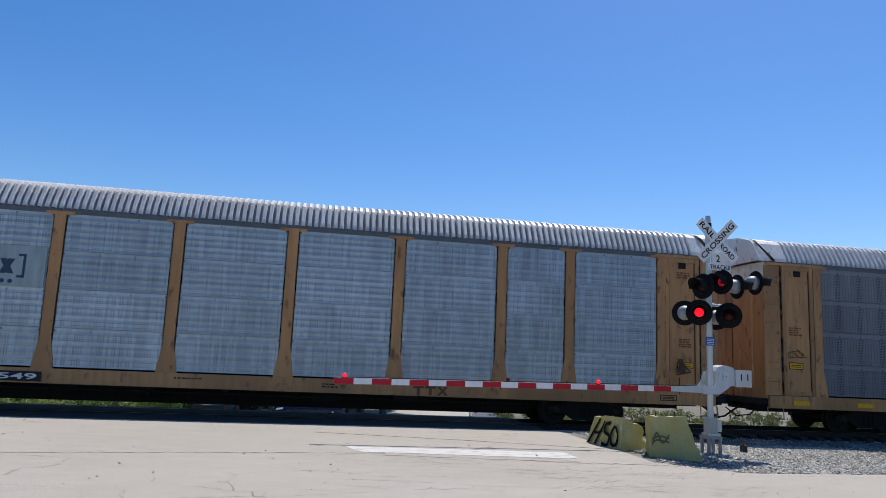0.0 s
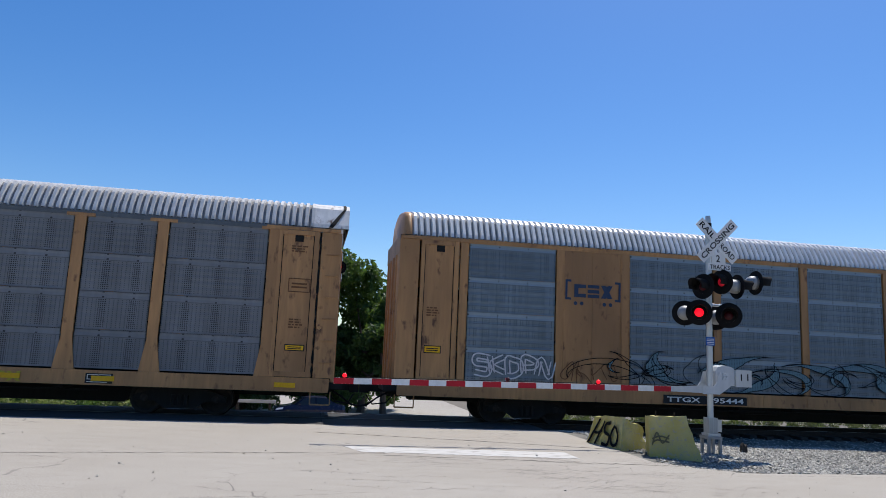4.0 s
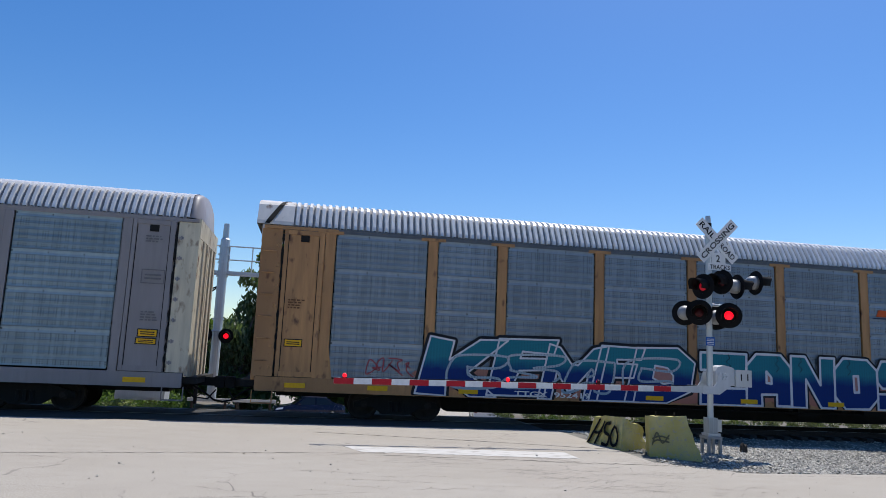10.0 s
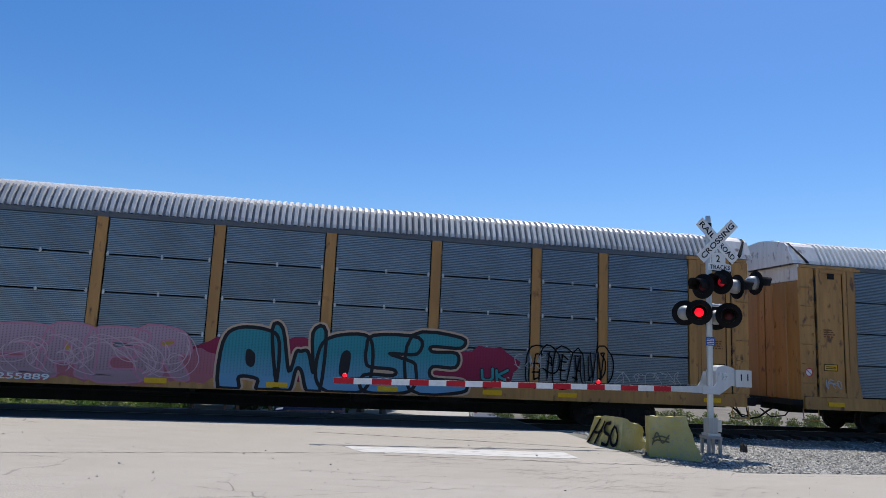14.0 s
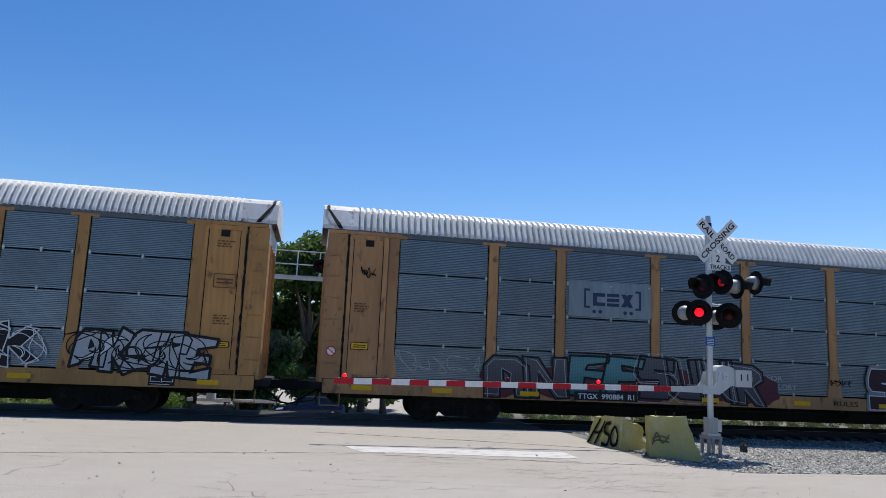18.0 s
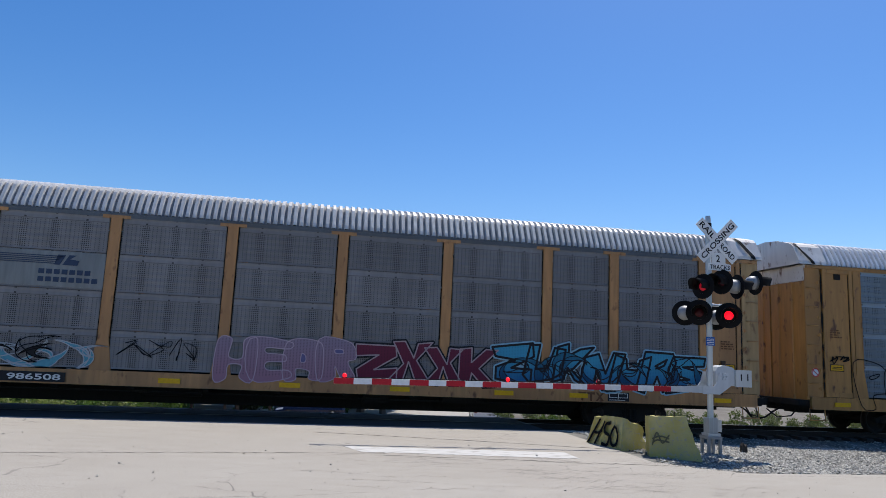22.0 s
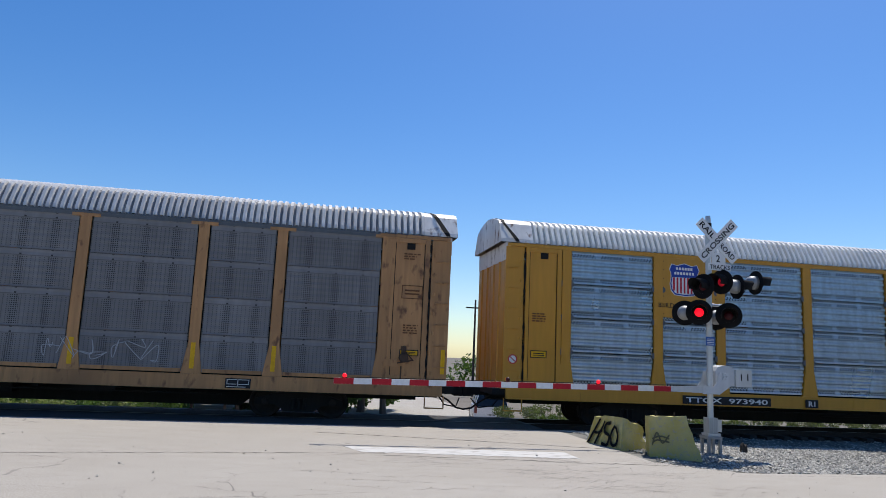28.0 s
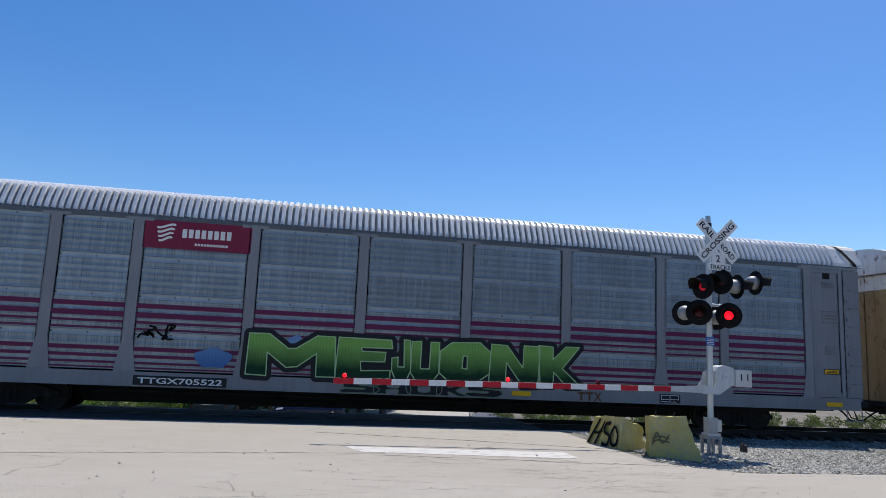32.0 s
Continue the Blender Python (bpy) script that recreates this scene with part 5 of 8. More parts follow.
def build_signal():
    sig = thing("crossing_signal", "railway crossing signal with crossbuck, red lamps and lowered gate", "crossing signal", "crossing signals")
    bm = bmesh.new()
    lathe(bm, [(0.42, 0.062), (4.86, 0.062), (4.94, 0.05), (4.95, 0.01)], 16, "Z")
    for v in bm.verts:
        v.co += Vector((MX, MY, MZ))
    part("mast", bm, GALV, sig, "galvanised steel mast")
    bm = bmesh.new()
    lathe(bm, [(4.62, 0.075), (4.78, 0.075)], 16, "Z")
    for v in bm.verts:
        v.co += Vector((MX, MY, MZ))
    part("clamp", bm, LAMP_BLACK, sig, "dark band at the mast top")
    bm = bmesh.new()
    box(bm, MX - 0.13, MX + 0.15, MY - 0.13, MY + 0.13, 0.271, 0.33)
    casting = part("base_casting", bm, GALV, sig, "cast base of the mast")
    bm = bmesh.new()
    box(bm, MX - 0.10, MX + 0.10, MY - 0.10, MY + 0.10, 0.331, 0.64)
    part("base_box", bm, GALV, casting)
    for k in range(5):
        bm = bmesh.new()
        box(bm, MX - 0.10 + k * 0.045, MX - 0.085 + k * 0.045, MY - 0.12, MY - 0.101, 0.34, 0.63)
        part("rib", bm, GALV, casting)
    bm = bmesh.new()
    box(bm, MX + 0.101, MX + 0.19, MY - 0.10, MY + 0.08, 0.36, 0.60)
    part("side_box", bm, GALV, casting)
    bm = bmesh.new()
    box(bm, MX - 0.16, MX + 0.17, MY - 0.16, MY + 0.16, 0.215, 0.27)
    base = part("foundation", bm, HOUSING, sig, "raised steel foundation frame")
    for x in (-0.12, 0.13):
        for y in (-0.13, 0.13):
            bm = bmesh.new()
            box(bm, MX + x - 0.026, MX + x + 0.026, MY + y - 0.026, MY + y + 0.026, -0.25, 0.214)
            part("foundation_leg", bm, HOUSING, base)
    # crossbuck and the plate below it
    cross_blade(sig, 1.17, 44, (("RAIL", -0.53, -0.10), ("ROAD", 0.10, 0.53)), 0.105)
    cross_blade(sig, 1.17, -46, (("CROSSING", -0.53, 0.53),), 0.118)
    bm = bmesh.new()
    prism(bm, [(8.20, 3.72), (8.72, 3.72), (8.72, 3.86), (8.60, 3.88), (8.60, 4.10), (8.28, 4.10), (8.28, 3.88), (8.20, 3.86)], MY - 0.10, MY - 0.092)
    plate_ob = part("tracks_plate", bm, SIGN_WHITE, sig, "white plate reading 2 tracks")
    fit_letters("2", 8.38, 8.47, 3.90, 4.05, BLACK, 0.015, plate_ob, MY - 0.104, "word")
    fit_letters("TRACKS", 8.23, 8.70, 3.745, 3.84, BLACK, 0.015, plate_ob, MY - 0.104, "word")
    # lamps and their arms
    bm = bmesh.new()
    rod(bm, (7.95, MY - 0.02, 2.98), (8.80, MY - 0.02, 2.98), 0.03)
    for x in (8.03, 8.72):
        rod(bm, (x, MY - 0.02, 2.98), (x, MY - 0.02, 2.84), 0.025)
    part("lower_arm", bm, GALV, sig, "tube carrying the lower lamps")
    bm = bmesh.new()
    rod(bm, (8.26, MY, 3.60), (9.35, MY + 0.45, 3.62), 0.028)
    rod(bm, (8.10, MY - 0.05, 3.55), (8.6, MY + 0.1, 3.62), 0.026)
    part("upper_arm", bm, GALV, sig, "tube carrying the upper lamps")
    for x, z, d, turn, phase, lit in ((8.03, 2.81, -0.30, -27, 0, LIT), (8.72, 2.78, -0.30, -27, 1, LIT), (7.70, 2.78, 0.12, 150, 0, LIT_SIDE), (8.42, 2.72, 0.12, 150, 1, LIT_SIDE), (8.13, 3.37, -0.25, -66, 1, LIT_SIDE), (8.57, 3.49, -0.10, -66, 0, LIT_SIDE), (8.92, 3.41, 0.10, 92, 1, LIT_SIDE), (9.36, 3.52, 0.25, 92, 0, LIT_SIDE)):
        k = 1 + d / 13.64
        lamp(sig, pose(x * k, MY + d, 1.656 + (z - 1.656) * k, 0, 0, turn), phase, lit)
    bm = bmesh.new()
    box(bm, 8.13, 8.33, MY - 0.085, MY - 0.075, 2.12, 2.30)
    notice = part("blue_notice", bm, SIGN_BLUE, sig, "small blue notice with pale lines")
    bm = bmesh.new()
    for k in range(4):
        box(bm, 8.15, 8.31, MY - 0.089, MY - 0.086, 2.145 + k * 0.035, 2.158 + k * 0.035)
    part("notice_lines", bm, WHITE, notice)
    # gate machine
    bm = bmesh.new()
    prism(bm, [(8.42, 1.30), (8.88, 1.30), (8.88, 1.60), (8.83, 1.68), (8.66, 1.72), (8.48, 1.69), (8.42, 1.60)], MY + 0.05, MY + 0.42)
    machine = part("gate_machine", bm, ALU, sig, "pale metal gate machine case")
    for y in (MY - 0.14, MY + 0.48):
        bm = bmesh.new()
        prism(bm, [(8.02, 1.12), (8.40, 1.12), (8.74, 1.36), (8.92, 1.38), (8.92, 1.56), (8.40, 1.58), (8.33, 1.36), (8.27, 1.28), (8.02, 1.28)], y, y + 0.025)
        part("gate_lever", bm, ALU, sig, "bent lever of the gate")
        bm = bmesh.new()
        n = 12
        for k in range(6):
            a = k * math.pi / 3
            cx, cz = 8.50 + 0.06 * math.cos(a), 1.49 + 0.06 * math.sin(a)
            box(bm, cx - 0.013, cx + 0.013, y - 0.012, y, cz - 0.013, cz + 0.013)
        rod(bm, (8.50, y - 0.016, 1.49), (8.50, y + 0.05, 1.49), 0.022, 10)
        part("pivot_bolts", bm, GALV, sig)
    bm = bmesh.new()
    box(bm, 8.74, 9.10, MY - 0.19, MY - 0.13, 1.29, 1.64)
    weight = part("counterweight", bm, GALV, sig, "grey counterweight plate")
    for x in (8.86, 9.01):
        bm = bmesh.new()
        box(bm, x - 0.012, x + 0.012, MY - 0.194, MY - 0.1905, 1.42, 1.56)
        part("slot", bm, LAMP_BLACK, weight, "dark slot in the plate")
    bm = bmesh.new()
    box(bm, 8.74, 9.10, MY + 0.44, MY + 0.50, 1.29, 1.64)
    part("counterweight", bm, GALV, sig, "grey counterweight plate")
    # striped arm
    def arm_z(x):
        return 1.205 - 0.0125 * (7.8 - x)
    y = MY - 0.16
    bm = bmesh.new()
    prism(bm, [(0.46, arm_z(0.46) - 0.055), (7.28, arm_z(7.28) - 0.055), (7.28, arm_z(7.28) + 0.055), (0.46, arm_z(0.46) + 0.055)], y, y + 0.035)
    arm = part("gate_arm", bm, ARM_WHITE, sig, "long red and white striped gate arm, lowered")
    bm = bmesh.new()
    prism(bm, [(7.22, arm_z(7.3) - 0.05), (8.06, arm_z(8.0) - 0.07), (8.06, arm_z(8.0) + 0.07), (7.22, arm_z(7.3) + 0.05)], y + 0.04, y + 0.075)
    part("arm_butt", bm, ALU, arm, "bare metal butt of the arm")
    xs = [0.46 + k * 0.3585 for k in range(20)]
    for k in range(0, 20, 2):
        bm = bmesh.new()
        a, b = xs[k], xs[k] + 0.372
        prism(bm, [(a, arm_z(a) - 0.0545), (b, arm_z(b) - 0.0545), (b, arm_z(b) + 0.0545), (a, arm_z(a) + 0.0545)], y - 0.003, y - 0.0005)
        part("stripe", bm, ARM_RED, arm)
    for x, phase in ((0.66, None), (3.83, 1), (5.71, 0)):
        bm = bmesh.new()
        box(bm, x - 0.04, x + 0.04, y, y + 0.05, arm_z(x) + 0.05, arm_z(x) + 0.075)
        holder = part("arm_lamp", bm, LAMP_BLACK, arm, "small red lamp on the arm")
        if phase is None:
            bm = bmesh.new()
            lens_mesh(bm, 0.042)
            for f in bm.faces:
                f.material_index = 0
            part("lens", bm, LIT, holder, "steady red lens", pose(x, y - 0.01, arm_z(x) + 0.105), True)
        else:
            lens_part("lens", 0.042, LIT, holder, pose(x, y - 0.01, arm_z(x) + 0.105), phase)
    bm = bmesh.new()
    tube(bm, [(0.66, y + 0.05, arm_z(0.66) + 0.07), (3.8, y + 0.05, arm_z(3.8) + 0.068), (7.9, y + 0.05, arm_z(7.9) + 0.075)], 0.008)
    part("cable", bm, SEAL, arm, "thin lamp cable along the arm")


build_signal()


# ---- behind the tracks: cantilever signal, barrier, cars, trees ----
def build_cantilever():
    sig = thing("cantilever_signal", "grey cantilever crossing signal with railed walkway and red lamps", "crossing signal", "crossing signals", pose(0, 8.5, 0))
    bm = bmesh.new()
    lathe(bm, [(-0.25, 0.17), (5.6, 0.17), (5.65, 0.12), (6.2, 0.10)], 14, "Z")
    for v in bm.verts:
        v.co.x += -3.42
    part("mast", bm, GALV, sig, "stout grey mast")
    for z in (2.6, 4.2, 4.35, 4.7, 5.0, 5.3):
        bm = bmesh.new()
        lathe(bm, [(z, 0.21), (z + 0.07, 0.21)], 14, "Z")
        for v in bm.verts:
            v.co.x += -3.42
        part("clamp", bm, GALV, sig, "bolted clamp round the mast")
    bm = bmesh.new()
    box(bm, -4.9, 0.95, -0.10, 0.10, 4.30, 4.42)
    box(bm, -4.9, 0.95, 0.55, 0.66, 4.32, 4.42)
    part("walkway", bm, GALV, sig, "long walkway beam")
    bm = bmesh.new()
    for z in (4.85, 5.36):
        rod(bm, (-4.9, 0, z), (0.95, 0, z), 0.025, 6)
    for k in range(8):
        x = -4.9 + k * 0.835
        rod(bm, (x, 0, 4.40), (x, 0, 5.36), 0.022, 6)
    part("handrail", bm, GALV, sig, "thin tube handrail")
    for x, z, ph, turn in ((0.14, 4.80, 1, 0), (0.84, 4.81, 0, 0), (-3.80, 2.06, 0, 0), (-3.06, 2.03, 1, 0)):
        lamp(sig, pose(x, -0.32, z, 0, 0, turn), ph, LIT)
    for p0, p1 in (((0.14, -0.15, 4.36), (0.14, -0.15, 4.8)), ((0.84, -0.15, 4.36), (0.84, -0.15, 4.8)), ((-3.85, -0.15, 2.2), (-3.0, -0.15, 2.2))):
        bm = bmesh.new()
        rod(bm, p0, p1, 0.03, 6)
        part("lamp_arm", bm, GALV, sig)
    # dark pole next to it
    pole = thing("pole", "slim dark pole with a bracket beside the mast", "pole", "", pose(-4.12, 9.5, 0))
    bm = bmesh.new()
    lathe(bm, [(-0.5, 0.07), (5.18, 0.055)], 10, "Z")
    part("shaft", bm, LAMP_BLACK, pole)
    bm = bmesh.new()
    rod(bm, (0, 0, 3.7), (0.5, 0, 3.95), 0.03, 6)
    rod(bm, (0, 0, 3.5), (0.45, 0, 3.9), 0.025, 6)
    part("bracket", bm, LAMP_BLACK, pole)
    far_pole = thing("utility_pole", "distant dark wooden utility pole with a crossarm", "utility pole", "", pose(18.2, 60.0, -2.7))
    bm = bmesh.new()
    lathe(bm, [(0.0, 0.16), (10.9, 0.10)], 8, "Z")
    part("shaft", bm, TIE_WOOD, far_pole)
    bm = bmesh.new()
    box(bm, -1.1, 1.1, -0.07, 0.07, 9.9, 10.05)
    part("crossarm", bm, TIE_WOOD, far_pole)
    case = thing("equipment_case", "pale grey trackside equipment case", "equipment case", "", pose(-6.3, 11.0, -0.5))
    bm = bmesh.new()
    box(bm, -0.9, 0.9, -0.5, 0.5, 0.0, 1.75)
    part("case", bm, GALV, case)
    bm = bmesh.new()
    prism(bm, [(-1.0, 1.75), (1.0, 1.75), (0.9, 1.88), (-0.9, 1.88)], -0.6, 0.6)
    part("lid", bm, ALU, case)
    for x in (-0.85, 0.03):
        bm = bmesh.new()
        box(bm, x, x + 0.82, -0.52, -0.50, 0.08, 1.68)
        part("door", bm, ALU, case)


build_cantilever()


def build_barrier():
    """Low white barrier rails on short posts, behind the far track."""
    bm = bmesh.new()
    box(bm, 0.0, 1.78, -0.05, 0.05, 0.0, 0.13)
    rail = mesh_from(bm, "rail", CONCRETE)
    bm = bmesh.new()
    box(bm, -0.05, 0.05, -0.04, 0.04, -0.75, 0.0)
    post = mesh_from(bm, "post", RAIL_STEEL)
    for k in range(2):
        ob = thing("road_barrier", "low pale barrier rail on dark posts beside the road", "barrier", "barriers", pose(-4.95 + k * 1.85, 13.0, -0.66))
        part("rail", rail, CONCRETE, ob)
        for x in (0.2, 1.55):
            part("post", post, RAIL_STEEL, ob, at=pose(x, 0, 0))


build_barrier()


# ---- vehicles waiting behind the tracks ----
CAR_BLUE = plain("dark_blue_car_paint", (0.006, 0.009, 0.035), 0.18, 0.3)
CAR_WHITE = plain("white_car_paint", (0.70, 0.70, 0.69), 0.3)
CAR_GLASS = plain("dark_car_glass", (0.015, 0.018, 0.02), 0.05)
RUBBER = plain("tyre_rubber", (0.02, 0.02, 0.02), 0.8)
CHROME = plain("bright_metal", (0.6, 0.6, 0.6), 0.2, 0.9)
HEADLIGHT = plain("clear_headlight", (0.75, 0.77, 0.8), 0.1)
TAIL = plain("red_tail_light", (0.14, 0.02, 0.02), 0.3)


def loft(bm, sections):
    """Skin over cross-sections, each a list of (x, y, z)."""
    rings = [[bm.verts.new(p) for p in s] for s in sections]
    n = len(rings[0])
    for a, b in zip(rings, rings[1:]):
        for i in range(n):
            bm.faces.new((a[i], a[(i + 1) % n], b[(i + 1) % n], b[i]))
    bm.faces.new(rings[0][::-1])
    bm.faces.new(rings[-1])


def car_section(x, half, z0, z1, tuck):
    return [(x, -half * 0.92, z0), (x, half * 0.92, z0), (x, half, z0 + 0.18), (x, half, z0 + 0.6 * (z1 - z0)), (x, half * tuck, z1 - 0.02), (x, half * tuck * 0.8, z1), (x, -half * tuck * 0.8, z1), (x, -half * tuck, z1 - 0.02), (x, -half, z0 + 0.6 * (z1 - z0)), (x, -half, z0 + 0.18)]


def vehicle(label, category, paint, at, stations, cabin, wheels, half):
    """A car: lofted body, glazed cabin, roof, wheels with tyre and rim, lights; its nose looks along -x."""
    car = thing("car", label, category, "vehicles behind the tracks", at)
    bm = bmesh.new()
    loft(bm, [car_section(x, half * k, z0, z1, 0.93) for x, k, z0, z1 in stations])
    part("body", bm, paint, car, smooth=False)
    bm = bmesh.new()
    z0, z1 = cabin[0], cabin[1]
    x = cabin[2:]
    loft(bm, [[(x[0], -half * 0.88, z0), (x[0], half * 0.88, z0), (x[0] + 0.02, half * 0.86, z0 + 0.02), (x[0] + 0.02, -half * 0.86, z0 + 0.02)], [(x[1], -half * 0.9, z0), (x[1], half * 0.9, z0), (x[1], half * 0.72, z1), (x[1], -half * 0.72, z1)], [(x[2], -half * 0.9, z0), (x[2], half * 0.9, z0), (x[2], half * 0.72, z1), (x[2], -half * 0.72, z1)], [(x[3], -half * 0.88, z0), (x[3], half * 0.88, z0), (x[3] - 0.02, half * 0.86, z0 + 0.05), (x[3] - 0.02, -half * 0.86, z0 + 0.05)]])
    part("glazing", bm, CAR_GLASS, car, "dark tinted glass")
    bm = bmesh.new()
    loft(bm, [[(a, -half * 0.72, z1 - 0.01), (a, half * 0.72, z1 - 0.01), (a, half * 0.6, z1 + 0.05), (a, -half * 0.6, z1 + 0.05)] for a in (x[1] - 0.05, (x[1] + x[2]) / 2, x[2] + 0.05)])
    for s in (-1, 1):
        for a, b in ((x[0] + 0.1, x[1]), (x[3] - 0.1, x[2])):
            rod(bm, (a, s * half * 0.86, z0 + 0.02), (b, s * half * 0.72, z1), 0.04, 6)
        rod(bm, ((x[1] + x[2]) / 2, s * half * 0.9, z0), ((x[1] + x[2]) / 2, s * half * 0.73, z1), 0.04, 6)
    part("roof", bm, paint, car)
    for wx in wheels:
        for s in (-1, 1):
            tyre = part("wheel", stored("wheel", RUBBER, lambda bm: lathe(bm, [(-0.10, 0.20), (-0.11, 0.30), (-0.08, 0.335), (0.08, 0.335), (0.11, 0.30), (0.10, 0.20)], 24)), RUBBER, car, "black tyre", pose(wx, s * (half - 0.10), 0.335))

            def rim_build(bm):
                lathe(bm, [(-0.09, 0.05), (-0.105, 0.06), (-0.105, 0.02)], 12)
                for k in range(5):
                    a = k * 1.2566
                    rod(bm, (0, -0.10, 0), (0.2 * math.cos(a), -0.095, 0.2 * math.sin(a)), 0.028, 6)
                lathe(bm, [(-0.108, 0.20), (-0.108, 0.225), (-0.07, 0.225), (-0.07, 0.20)], 24)
            part("rim", stored("rim", CHROME, rim_build), CHROME, tyre, "spoked bright rim", pose(0, 0, 0, 0, 0, 0 if s < 0 else 180))
    return car


def build_vehicles():
    z = ground_height(0, 28)
    blue = vehicle("dark blue sedan with bright headlights waiting on the road", "car", CAR_BLUE, pose(0.15, 28.0, z, 0, 0, 6), [(-2.2, 0.62, 0.30, 0.62), (-2.12, 0.85, 0.22, 0.72), (-1.7, 0.97, 0.2, 0.82), (-1.0, 1.0, 0.2, 0.93), (0.0, 1.0, 0.2, 0.95), (1.4, 1.0, 0.2, 0.98), (2.0, 0.94, 0.22, 0.97), (2.2, 0.8, 0.32, 0.9)], (0.93, 1.40, -1.05, -0.30, 0.95, 1.75), (-1.36, 1.36), 0.90)
    for s in (-1, 1):
        bm = bmesh.new()
        prism(bm, [(-2.14, 0.58), (-1.72, 0.66), (-1.66, 0.76), (-2.05, 0.71)], s * 0.66 - 0.12, s * 0.66 + 0.12)
        for v in bm.verts:
            v.co.y += s * 0.13 * (v.co.x + 2.14) / 0.45
        part("headlight", bm, HEADLIGHT, blue, "bright clear headlight")
    bm = bmesh.new()
    box(bm, -2.235, -2.19, -0.30, 0.30, 0.30, 0.48)
    part("grille", bm, SEAL, blue, "dark lower grille")
    for s in (-1, 1):
        bm = bmesh.new()
        box(bm, -0.78, -0.62, s * 0.98 - 0.09, s * 0.98 + 0.09, 0.93, 1.05)
        part("mirror", bm, CAR_BLUE, blue)
    z = ground_height(9, 21)
    van = vehicle("white van seen from behind on the road", "van", CAR_WHITE, pose(10.1, 20.9, z, 0, 0, 80 + 180), [(-2.4, 0.7, 0.3, 0.75), (-2.2, 0.92, 0.25, 0.9), (-1.4, 1.0, 0.22, 1.05), (0.0, 1.0, 0.22, 1.1), (2.1, 1.0, 0.22, 1.1), (2.35, 0.97, 0.28, 1.06)], (1.08, 1.72, -1.5, -0.6, 2.0, 2.32), (-1.5, 1.5), 0.98)
    for s in (-1, 1):
        bm = bmesh.new()
        box(bm, 2.30, 2.37, s * 0.86 - 0.07, s * 0.86 + 0.07, 0.72, 1.08)
        part("tail_light", bm, TAIL, van, "red tail light")
    bm = bmesh.new()
    box(bm, 2.36, 2.375, -0.26, 0.26, 0.60, 0.73)
    board = part("number_plate", bm, WHITE, van, "pale number plate with dark bars")
    bm = bmesh.new()
    for k in range(6):
        box(bm, 2.374, 2.379, -0.21 + k * 0.07, -0.17 + k * 0.07, 0.63, 0.70)
    part("plate_bars", bm, BLACK, board)
    bm = bmesh.new()
    box(bm, 2.30, 2.45, -0.95, 0.95, 0.30, 0.52)
    part("bumper", bm, CAR_WHITE, van)


build_vehicles()


# ---- greenery ----
def leaf_material(name, dark, light):
    m, nt, b = nodes_of(name, 0.55)
    g = nt.nodes.new("ShaderNodeNewGeometry")
    col = ramp(nt, g.outputs["Random Per Island"], 0.0, 1.0, dark, light)
    nt.links.new(col, b.inputs["Base Color"])
    tr = nt.nodes.new("ShaderNodeBsdfTranslucent")
    nt.links.new(mixed(nt, 0.5, col, (0.16, 0.26, 0.03)), tr.inputs["Color"])
    mx = nt.nodes.new("ShaderNodeMixShader")
    mx.inputs[0].default_value = 0.45
    out = nt.nodes["Material Output"]
    nt.links.new(b.outputs[0], mx.inputs[1])
    nt.links.new(tr.outputs[0], mx.inputs[2])
    nt.links.new(mx.outputs[0], out.inputs["Surface"])
    return m


LEAF_DEEP = leaf_material("deep_green_leaves", (0.02, 0.05, 0.012), (0.07, 0.13, 0.03))
LEAF_FRESH = leaf_material("fresh_green_leaves", (0.04, 0.09, 0.015), (0.13, 0.22, 0.04))
LEAF_GREY = leaf_material("grey_green_leaves", (0.06, 0.09, 0.04), (0.16, 0.20, 0.11))
BRUSH = leaf_material("dry_brown_brush", (0.035, 0.036, 0.022), (0.15, 0.14, 0.085))
WEED = leaf_material("dry_green_weeds", (0.10, 0.14, 0.04), (0.30, 0.32, 0.12))
BARK = worn("rough_bark", (0.10, 0.075, 0.055), 0.9, 0.0, (0.05, 0.04, 0.03), 0.6, 0.3)


